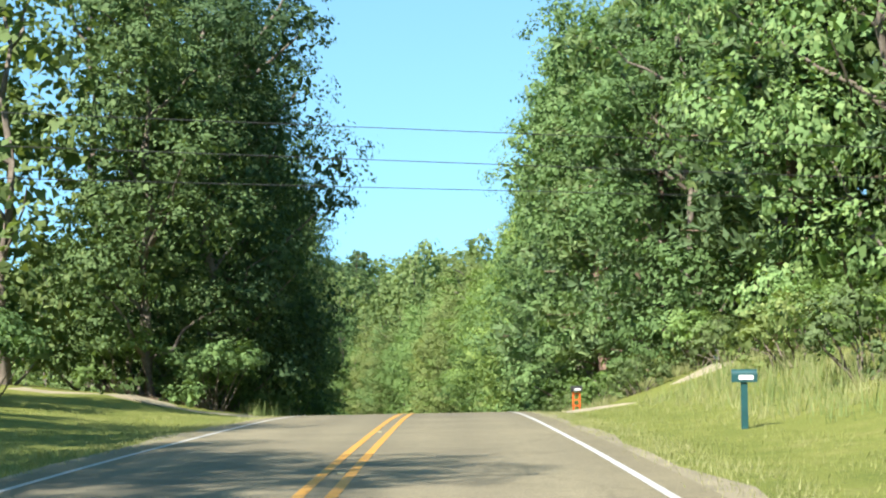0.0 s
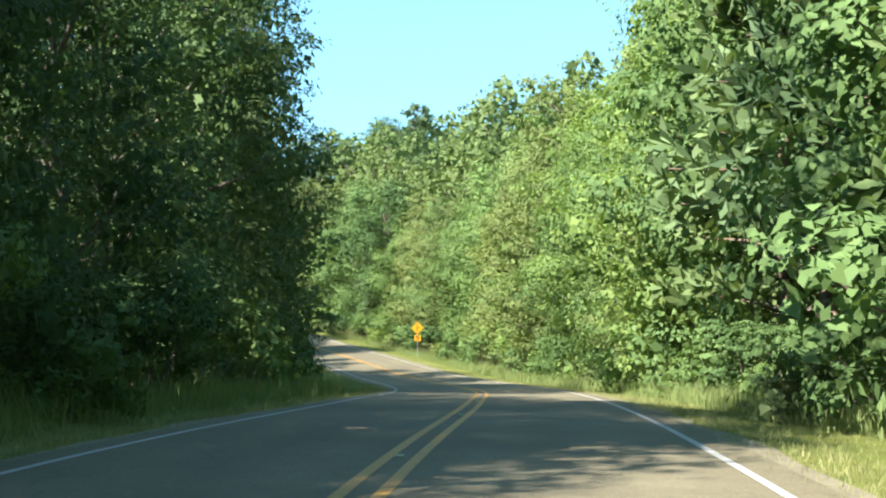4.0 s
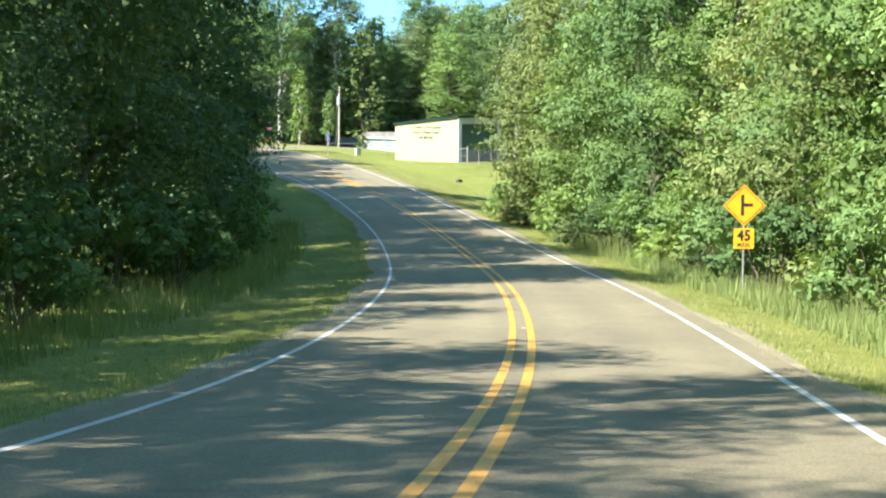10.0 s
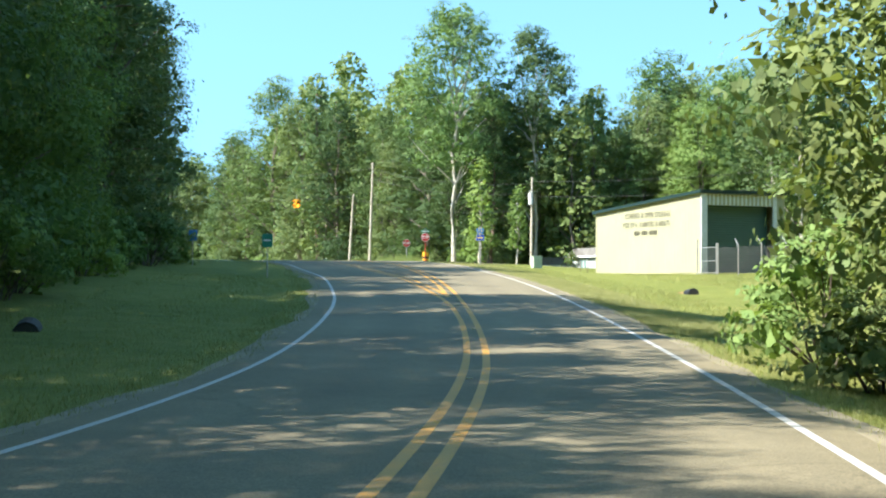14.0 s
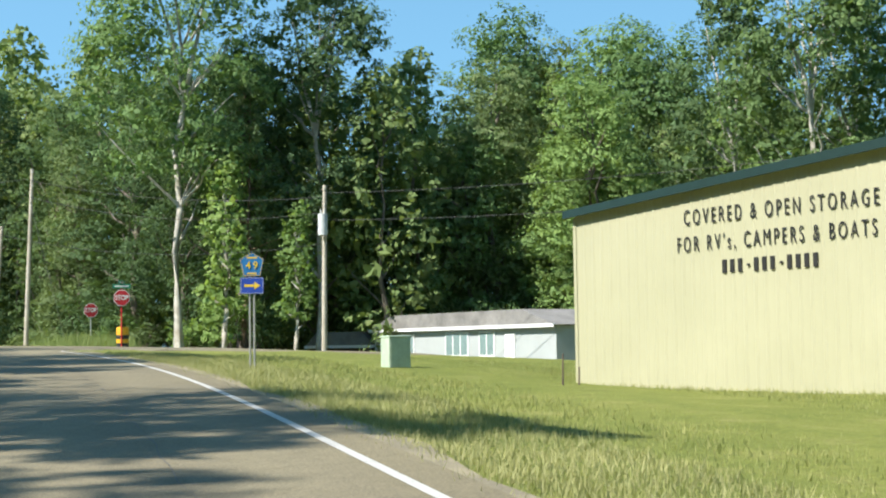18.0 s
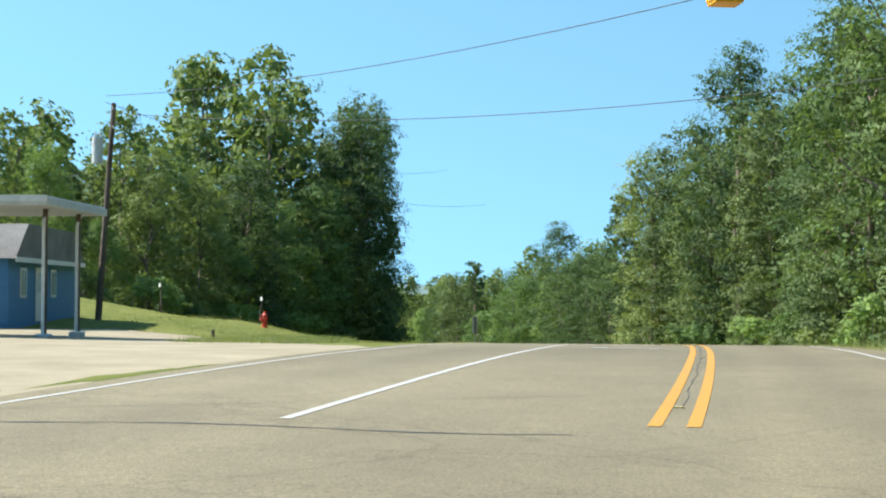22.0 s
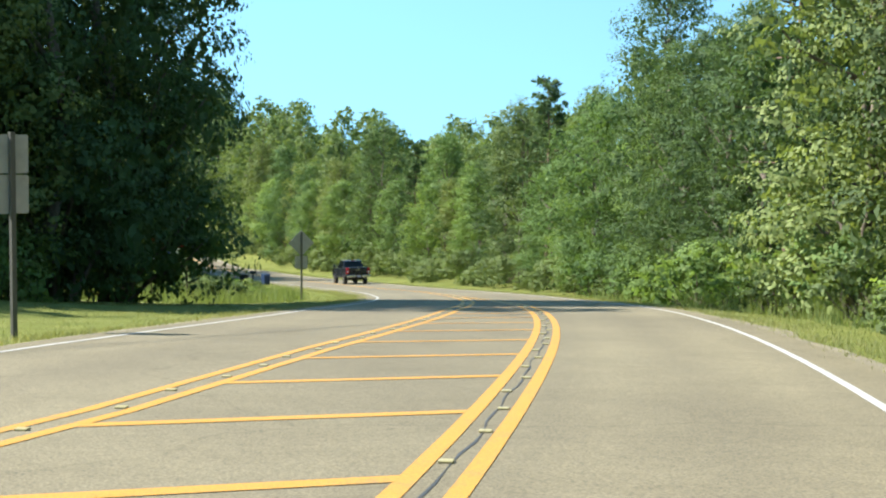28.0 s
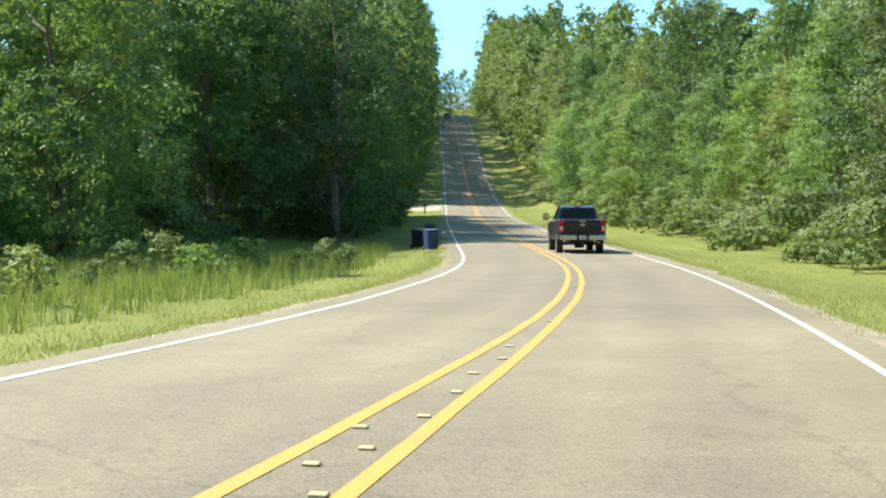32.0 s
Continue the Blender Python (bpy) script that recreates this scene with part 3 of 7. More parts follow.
# lines of far woods: from, to, number
FAR_WOODS = [(-5, 305, -32, 352, 18), (2, 310, -28, 362, 18), (-32, 354, -58, 384, 15), (-58, 384, -112, 388, 21), (-58, 392, -118, 396, 21), (-110, 378, -135, 396, 12), (-62, 376, -92, 378, 10), (-60, 245, -110, 285, 11), (-232, 372, -290, 398, 15), (-240, 360, -300, 388, 12), (-185, 366, -212, 384, 11), (-190, 358, -222, 374, 11), (4, 190, 26, 196, 6), (6, 202, 30, 208, 6), (-775, 480, -790, 540, 9), (-700, 512, -760, 525, 8), (-700, 480, -760, 492, 8)]
EXTRA_SHRUBS = [(514, -9.5, 2, 0.4), (519, -11.5, 2, 0.8), (523, -10, 0, 0.4), (530, -10.5, 2, 0.7), (537, -11.5, 2, 0.5), (544, -10.5, 0, 0.6), (548, -13, 2, 0.9), (556, -9.5, 0, 0.45), (526, -15, 1, 0.6), (338.5, 24.5, 1, 1.25), (24, 10.5, 0, 0.9), (29, 12.0, 1, 0.8), (34, 11.0, 2, 1.2), (38, 12.5, 0, 1.0), (43, 11.5, 2, 1.2), (47, 13.0, 1, 0.8), (33, 14, 0, 1.1), (62, 9.5, 2, 1.0), (66, 8.5, 0, 0.8), (62.5, -9.0, 1, 0.9), (65, -10.5, 0, 1.2), (63, -12.5, 1, 1.0), (44, -12.5, 1, 1.0), (40, -14.5, 0, 1.0), (533, -12.5, 2, 0.8), (527, -13.5, 2, 0.9), (552, -11.0, 0, 0.7), (541, 12.5, 2, 1.0), (558, -8.5, 2, 0.7)]
EXTRA_TREES = [(44.0, -17.5, 6, 1.0), (492.5, -15.8, 6, 1.1), (497.5, -15.0, 6, 1.2), (501.8, -14.6, 3, 1.2), (347, -16.5, 3, 1.1), (592.3, -10.8, 1, 0.95), (604, -11.5, 0, 0.95), (555, -18, 2, 0.85)]

# ---- plan of the road: distance s along the double yellow line, offset d to its right ----
_c = [np.array(p, float) for p in ROAD]
_c = [_c[0] + (_c[0] - _c[1]) * k for k in (3, 2, 1)] + _c
_pts = []
for _i in range(1, len(_c) - 2):
    p0, p1, p2, p3 = _c[_i - 1], _c[_i], _c[_i + 1], _c[_i + 2]
    for _f in np.arange(0, 1, 0.05):
        _pts.append(0.5 * (2 * p1 + (p2 - p0) * _f + (2 * p0 - 5 * p1 + 4 * p2 - p3) * _f**2 + (3 * p1 - p0 - 3 * p2 + p3) * _f**3))
LINE = np.array(_pts + [_c[-2]])
SS = np.r_[0, np.cumsum(np.linalg.norm(np.diff(LINE[:, :2], axis=0), axis=1))]
SS -= SS[np.argmin(np.linalg.norm(LINE[:, :2] - np.array(ROAD[0])[:2], axis=1))]
_t = np.gradient(LINE[:, :2], axis=0)
_t /= np.linalg.norm(_t, axis=1, keepdims=True)
S_MIN, S_MAX = SS[0], SS[-1]


def road(s, d=0.0):
    """Place on the road at s, d: arrays of x, y and the road's height."""
    s = np.asarray(s, float)
    x, y, z, tx, ty = (np.interp(s, SS, q) for q in (LINE[:, 0], LINE[:, 1], LINE[:, 2], _t[:, 0], _t[:, 1]))
    return x + ty * d, y - tx * d, z


def heading(s):
    """Degrees to the left of +y."""
    return math.degrees(math.atan2(-np.interp(s, SS, _t[:, 0]), np.interp(s, SS, _t[:, 1])))


def station(x, y):
    """The s and d of a place."""
    x, y = np.atleast_1d(np.asarray(x, float)), np.atleast_1d(np.asarray(y, float))
    i = np.array([np.argmin((LINE[:, 0] - a) ** 2 + (LINE[:, 1] - b) ** 2) for a, b in zip(x, y)])
    ex, ey = x - LINE[i, 0], y - LINE[i, 1]
    return SS[i] + ex * _t[i, 0] + ey * _t[i, 1], ex * _t[i, 1] - ey * _t[i, 0]


def median(s):
    """Width of the painted median and turn lane to the left of the double line."""
    return np.interp(s, *zip(*MEDIAN))


def edge_left(s):
    return LANE_L + 0.55 + median(s)


EDGE_R = LANE_R + 0.55


def height(s, d):
    """Height of the ground: the road's own, then the verge, ditch and bank."""
    s, d = np.asarray(s, float), np.asarray(d, float)
    z = road(s)[2]
    u = np.where(d > 0, d - EDGE_R, -d - edge_left(s))
    out = np.zeros(np.broadcast(s, u).shape)
    for tab, side in ((BANK_R, d > 0), (BANK_L, d <= 0)):
        cols = list(zip(*tab))
        hs = [np.interp(s, cols[0], c) for c in cols[1:]]
        ks = [0.0, 1.5, 4.0, 8.0, 15.0, 30.0, 60.0]
        hs = [np.full_like(hs[0], -0.03)] + hs
        v = np.zeros_like(out)
        for k in range(6):
            f = np.clip((u - ks[k]) / (ks[k + 1] - ks[k]), 0, 1)
            v = np.where(u >= ks[k], hs[k] + (hs[k + 1] - hs[k]) * f * f * (3 - 2 * f) if k else hs[k] + (hs[k + 1] - hs[k]) * f, v)
        out = np.where(side, v, out)
    return z + np.where(u < 0, -0.35 * np.clip(-u / 0.6, 0, 1) - 0.03, out)


def gz(x, y):
    s, d = station(x, y)
    return float(height(s, d)[0])


def spot(s, d, turn=0.0, dz=0.0):
    """Pose on the ground at s, d; with turn 0 a thing faces traffic that comes along the road."""
    x, y, _ = road(s, d)
    return pose(float(x), float(y), float(height(s, d)) + dz, 0, 0, heading(s) + turn)


def on_road(s, d):
    x, y, z = road(s, d)
    return np.array([float(x), float(y), float(z)])


def ribbon(name, s0, s1, d0, d1, up, material, parent, step=2.0, label="", thick=0.0):
    """A strip of the road's surface between two offsets (numbers or functions of s)."""
    n = max(1, int(abs(s1 - s0) / step))
    v, f = [], []
    for k in range(n + 1):
        s = s0 + (s1 - s0) * k / n
        for d in (d0, d1):
            dd = d(s) if callable(d) else d
            x, y, z = road(s, dd)
            v.append((float(x), float(y), float(z) + up))
        if k:
            a = 2 * k
            f.append((a - 2, a - 1, a + 1, a))
    ob = piece(name, mesh_from(name, v, f), material, parent, label)
    return ob


def patch(name, outline, up, material, parent=None, label=""):
    """A level-hugging polygon of s, d corners, cut into small pieces so that it lies on the ground."""
    from_sd = [Vector((s, d)) for s, d in outline]
    bm = bmesh.new()
    bm.faces.new([bm.verts.new((p.x, p.y, 0)) for p in from_sd])
    lo, hi = min(p.x for p in from_sd), max(p.x for p in from_sd)
    for k in np.arange(lo + 2.0, hi, 2.0):
        bmesh.ops.bisect_plane(bm, geom=bm.verts[:] + bm.edges[:] + bm.faces[:], plane_co=(k, 0, 0), plane_no=(1, 0, 0))
    lo, hi = min(p.y for p in from_sd), max(p.y for p in from_sd)
    for k in np.arange(math.ceil(lo), hi, 1.5):
        bmesh.ops.bisect_plane(bm, geom=bm.verts[:] + bm.edges[:] + bm.faces[:], plane_co=(0, k, 0), plane_no=(0, 1, 0))
    for v in bm.verts:
        s, d = v.co.x, v.co.y
        x, y, z = road(s, d)
        inside = -edge_left(s) <= d <= EDGE_R
        v.co = (float(x), float(y), float(z) - 0.012 if inside else float(height(s, d)) + up)
    for v in [v for v in bm.verts if v.is_boundary]:
        v.co.z -= 0.14
    bmesh.ops.recalc_face_normals(bm, faces=bm.faces)
    if sum(f.normal.z for f in bm.faces) < 0:
        bmesh.ops.reverse_faces(bm, faces=bm.faces)
    return part(name, bm, material, parent, label)


# the ground: one sheet from beside the road to the horizon
_u = [0.0, 0.3, 0.9, 1.6, 2.5, 4.0, 6.0, 8.0, 10.5, 13.0, 17.0, 22.0, 30.0, 42.0, 60.0]
_rows = np.r_[np.arange(S_MIN, S_FINE, 3.0), np.arange(S_FINE, S_MAX, 12.0), S_MAX]
_sd = [(s, d) for s in _rows for d in [0.0] + [EDGE_R + u for u in _u] + [-edge_left(s) - u for u in _u] + [EDGE_R - 0.7, -edge_left(s) + 0.7]]
_s, _d = np.array(_sd).T
_x, _y, _ = road(_s, _d)
_z = height(_s, _d)
_n = np.array([math.sin(1.7 * a) * math.cos(1.3 * b) + 0.6 * math.sin(0.61 * a + 0.4 * b) for a, b in zip(_x, _y)])
_z = _z + np.where(np.abs(_d) > EDGE_R + 3, 0.05 * _n, 0.0)
_mid = LINE[len(LINE) // 2]
_far = [(_mid[0] + r * math.cos(a), _mid[1] + r * math.sin(a)) for r in (620, 1000, 2000, 4200) for a in np.arange(0, 6.28, 0.12)]
_grid = [(x, y) for x in np.arange(LINE[:, 0].min() - 240, LINE[:, 0].max() + 241, 30.0) for y in np.arange(LINE[:, 1].min() - 240, LINE[:, 1].max() + 241, 30.0)]
_gs, _gd = station(*zip(*_grid))
_gx = np.array([g for g, d in zip(_grid, _gd) if abs(d) > 75])
_dist = np.array([np.hypot(LINE[:, 0] - a, LINE[:, 1] - b).min() for a, b in _gx])
_gx = _gx[_dist > 72]
_fs, _fd = station(*zip(*_far))
_fz = np.array([np.interp(s, SS, LINE[:, 2]) for s in _fs])
_gs, _gd = station(_gx[:, 0], _gx[:, 1])
_vx = np.r_[np.c_[_x, _y], _gx, np.array(_far)]
_vz = np.r_[_z, height(_gs, np.sign(_gd) * 66), 0 * _fz - 48]
from mathutils import geometry
_v2, _e2, _f2, _ov, _, _ = geometry.delaunay_2d_cdt([Vector(p) for p in _vx], [], [], 0, 1e-5)
_vv = [(p.x, p.y, _vz[o[0]] if o else 0.0) for p, o in zip(_v2, _ov)]
ground = tagged(piece("ground", mesh_from("ground", _vv, [f if (Vector(_v2[f[1]]) - Vector(_v2[f[0]])).cross(Vector(_v2[f[2]]) - Vector(_v2[f[0]])) > 0 else f[::-1] for f in _f2], True), M["ground"]), "grassy ground with mown verges running back into the woods", "ground", kind="structure")

# ---- trees and shrubs ----
def leaf_quads(c, nrm, length, width, rng, droop=0.0):
    """Bent leaf-shaped quads at c that face nrm."""
    k = len(c)
    nrm = nrm / (np.linalg.norm(nrm, axis=1, keepdims=True) + 1e-9)
    t = np.cross(nrm, rng.normal(size=(k, 3)))
    t /= np.linalg.norm(t, axis=1, keepdims=True) + 1e-9
    t[:, 2] -= droop
    s = np.cross(nrm, t)
    L, Wd = length[:, None], width[:, None]
    f = nrm * L * rng.uniform(-0.25, 0.25, (k, 1))
    return np.stack([c - t * L * 0.5, c + s * Wd * 0.5 + f - t * L * 0.08, c + t * L * 0.5, c - s * Wd * 0.5 + f - t * L * 0.08], 1)


def blob_leaves(blobs, per, size, rng, flat=0.5, up=0.5):
    """Leaves in sprays over the skin of uneven blobs (x, y, z, r, rz), with fewer, larger ones filling their hearts."""
    cs, ns, ls = [], [], []
    for x, y, z, r, rz in blobs:
        m = max(24, int(per * r * r))
        sprays = rng.normal(size=(max(7, m // 16), 3)) + [0, 0, 0.25]
        sprays /= np.linalg.norm(sprays, axis=1, keepdims=True)
        sprays *= rng.uniform(0.7, 1.08, (len(sprays), 1))
        pick = rng.integers(0, len(sprays), m)
        d = sprays[pick] + rng.normal(size=(m, 3)) * [0.15, 0.15, 0.1]
        k = max(3, m // 17)
        heart = rng.normal(size=(k, 3))
        heart *= rng.uniform(0.15, 0.62, (k, 1)) / np.linalg.norm(heart, axis=1, keepdims=True)
        cs += [np.array([x, y, z]) + d * [r, r, rz], np.array([x, y, z]) + heart * [r, r, rz]]
        ns += [d * (1.5 - flat) + rng.normal(size=(m, 3)) * 0.27 + [0, 0, up * 0.6], heart + rng.normal(size=(k, 3)) * 0.5]
        ls += [size * rng.uniform(0.6, 1.3, m), size * rng.uniform(1.9, 2.6, k)]
    return np.concatenate(cs), np.concatenate(ns), np.concatenate(ls)


def tube(pts, radii, seg=6):
    v, f = [], []
    pts = [Vector(p) for p in pts]
    for i, (p, r) in enumerate(zip(pts, radii)):
        d = (pts[min(i + 1, len(pts) - 1)] - pts[max(i - 1, 0)]).normalized()
        q = d.to_track_quat("Z", "Y")
        for k in range(seg):
            a = 2 * math.pi * k / seg
            v.append(p + q @ Vector((r * math.cos(a), r * math.sin(a), 0)))
        if i:
            for k in range(seg):
                f.append(((i - 1) * seg + k, (i - 1) * seg + (k + 1) % seg, i * seg + (k + 1) % seg, i * seg + k))
    return v, f


def wood_mesh(name, tubes, seg=6):
    v, f = [], []
    for pts, radii in tubes:
        a, b = tube(pts, radii, seg)
        f += [tuple(i + len(v) for i in q) for q in b]
        v += a
    return mesh_from(name, v, f, True)


def bent(a, b, rng, n=5, wob=0.25):
    a, b = np.array(a, float), np.array(b, float)
    return [a + (b - a) * k / n + (rng.normal(size=3) * wob * (0 < k < n)) for k in range(n + 1)]


def broadleaf(rng, height, width, low, leaves, size, leafmat, barkmat, fork=False, lean=0.0, shape="round", stout=0.016, seg=6):
    """A tapered, slightly bent trunk, limbs that carry the clumps, and a crown of separate leaves. Returns its two meshes."""
    top = np.array([lean * height, rng.normal() * 0.3, height * 0.9])
    trunk = bent((0, 0, -0.4), top, rng, 8, 0.16)
    r0 = stout * height
    tubes = [(trunk, [r0 * (1.25 if k == 0 else 1 - 0.105 * k) for k in range(9)])]
    blobs = []
    nb = int(26 + (height - low) * 3.6)
    for i in range(nb):
        u = (i + rng.uniform(0, 1)) / nb
        z = low + (height - low) * u
        if shape == "round":
            w = width * (0.5 + 0.8 * math.sin(math.pi * min(1, u * 0.86 + 0.16))) * 0.72 * (1.0 if u < 0.85 else 1.0 - 2.6 * (u - 0.85))
        elif shape == "cone":
            w = width * (1.05 - u) * 0.95 + 0.3
        else:
            w = width * (0.95 - 0.45 * u ** 2.2) * 0.9
        a = rng.uniform(0, 2 * math.pi)
        d = w * math.sqrt(rng.uniform(0.2, 1.0)) * rng.uniform(0.8, 1.06)
        r = (0.5 + 0.24 * width) * rng.uniform(0.6, 1.15) * (0.9 if u > 0.9 else 1.0)
        bx, by = lean * z + d * math.cos(a), d * math.sin(a)
        blobs.append((bx, by, z, r, r * rng.uniform(0.62, 0.92)))
        if i % (5 if seg > 4 else 11) == 0:
            zz = max(low * 0.6, z - d * rng.uniform(0.4, 0.9))
            k = min(8.0, max(0.0, (zz + 0.4) / (height * 0.9 + 0.4) * 8))
            base = np.array(trunk[int(k)])
            tubes.append((bent(base, (bx, by, z), rng, 4, 0.12), [r0 * 0.38 * (1 - 0.2 * j) for j in range(5)]))
    if fork:
        for s in (-1, 1):
            tip = (s * width * 0.35, 0.4 * s, height * 0.93)
            tubes.append((bent(trunk[5], tip, rng, 5, 0.15), [r0 * 0.6 * (1 - 0.16 * j) for j in range(6)]))
    area = sum(b[3] ** 2 for b in blobs)
    c, nn, ls = blob_leaves(blobs, leaves / area, size, rng)
    me = quads("crown", leaf_quads(c, nn, ls, ls * 0.62, rng, 0.15))
    me.materials.append(leafmat)
    tr = wood_mesh("trunk", tubes, seg)
    tr.materials.append(barkmat)
    return tr, me


def pine(rng, height, width, low, tufts, leafmat, barkmat, needle=0.42):
    """A tall straight trunk with whorled boughs that carry tufts of needles."""
    trunk = bent((0, 0, -0.4), (rng.normal() * 0.3, rng.normal() * 0.3, height), rng, 8, 0.1)
    r0 = 0.012 * height
    tubes = [(trunk, [r0 * (1.15 - 0.13 * k) for k in range(9)])]
    cs, ax = [], []
    nb = int(16 + (height - low) * 2.2)
    for i in range(nb):
        u = (i + 0.5) / nb
        z = low + (height - low) * u
        ln = width * (1.0 - 0.72 * u) * rng.uniform(0.6, 1.15) * (0.7 + 0.3 * min(1.0, u * 5))
        a = i * 2.4 + rng.normal() * 0.4
        tip = np.array([ln * math.cos(a), ln * math.sin(a), z + ln * rng.uniform(-0.05, 0.35)])
        base = np.array([0, 0, z])
        tubes.append((bent(base, tip, rng, 3, 0.08), [r0 * 0.25, r0 * 0.2, r0 * 0.14, r0 * 0.06]))
        m = max(4, int(tufts / nb))
        q = rng.uniform(0.3, 1.05, m)[:, None]
        cs.append(base + (tip - base) * q + rng.normal(size=(m, 3)) * [0.34, 0.34, 0.24] * (0.5 + 0.12 * ln))
        ax.append(np.repeat(((tip - base) / (ln + 0.1))[None], m, 0))
    c, ax = np.concatenate(cs), np.concatenate(ax)
    nn = 7
    cc = np.repeat(c, nn, 0)
    d = np.repeat(ax, nn, 0) * 0.5 + rng.normal(size=(len(cc), 3)) * 0.6 + [0, 0, 0.3]
    d /= np.linalg.norm(d, axis=1, keepdims=True)
    s = np.cross(d, rng.normal(size=d.shape))
    s /= np.linalg.norm(s, axis=1, keepdims=True) + 1e-9
    L = needle * rng.uniform(0.6, 1.2, (len(cc), 1))
    w = L * 0.16
    me = quads("crown", np.stack([cc - s * w * 0.4, cc + d * L * 0.6 - s * w, cc + d * L, cc + d * L * 0.6 + s * w], 1))
    me.materials.append(leafmat)
    tr = wood_mesh("trunk", tubes)
    tr.materials.append(barkmat)
    return tr, me


def shrub(rng, height, width, leaves, size, leafmat, barkmat):
    blobs, tubes = [], []
    for i in range(11):
        a, d = rng.uniform(0, 6.28), width * math.sqrt(rng.uniform(0, 1)) * 0.75
        z = height * rng.uniform(0.22, 0.85) * (1 - 0.45 * (d / width) ** 2)
        r = width * rng.uniform(0.28, 0.46)
        blobs.append((d * math.cos(a), d * math.sin(a), z, r, r * 0.85))
        tubes.append((bent((0, 0, -0.2), (d * math.cos(a), d * math.sin(a), z), rng, 3, 0.08), [0.035, 0.028, 0.02, 0.01]))
    area = sum(b[3] ** 2 for b in blobs)
    c, nn, ls = blob_leaves(blobs, leaves / area, size, rng, 0.4, 0.6)
    c[:, 2] = np.abs(c[:, 2])
    me = quads("foliage", leaf_quads(c, nn, ls, ls * 0.6, rng, 0.1))
    me.materials.append(leafmat)
    tr = wood_mesh("stem", tubes)
    tr.materials.append(barkmat)
    return tr, me


def planted(name, meshes, x, y, z, scale, turn, label, category, group, tall=1.0):
    root = thing(name, Matrix.LocRotScale((x, y, z), Euler((0, 0, turn)), (scale, scale, scale * tall)), label, category, group)
    for me in meshes:
        piece(me.name.split(".")[0], me, None, root)
    return root

# ---- makers of roadside things; local x runs to the right, faces look towards -y ----
def sign_post(root, h, x=0.0):
    part("post", rodded((x, 0.03, -0.3), (x, 0.03, h), 0.032, 0.03, 8), M["galvanised"], root)


def warning_sign(m):
    t = thing("warning_sign", m, "yellow diamond warning sign with speed plate on a post", "road sign")
    sign_post(t, 3.3)
    p = part("panel", plate([(0, 2.82 - 0.62), (0.62, 2.82), (0, 2.82 + 0.62), (-0.62, 2.82)], -0.012, 0.0), M["sign_yellow"], t, "yellow diamond panel with black border")
    for k in range(4):
        a = [(0, -0.57), (0.57, 0), (0, 0.57), (-0.57, 0)]
        (x0, z0), (x1, z1) = a[k], a[(k + 1) % 4]
        part("border", plate([(x0, 2.82 + z0), (x1, 2.82 + z1), (x1 * 0.95, 2.82 + z1 * 0.95), (x0 * 0.95, 2.82 + z0 * 0.95)], -0.017, -0.013), M["sign_black"], p)
    part("symbol", boxed(-0.1, -0.01, -0.018, -0.013, 2.52, 3.14), M["sign_black"], p)
    part("symbol", boxed(-0.01, 0.25, -0.018, -0.013, 2.79, 2.88), M["sign_black"], p)
    q = part("speed_plate", plate(rounded(0.6, 0.6, 0.04, 0, 1.84), -0.012, 0.0), M["sign_yellow"], t, "square yellow advisory speed plate")
    lettering("numerals", "45", 0.44, M["sign_black"], q, pose(0, -0.016, 1.92), 0.9, 0.01)
    lettering("small_letters", "M.P.H.", 0.14, M["sign_black"], q, pose(0, -0.016, 1.65), 1.0, 0.004)
    return t


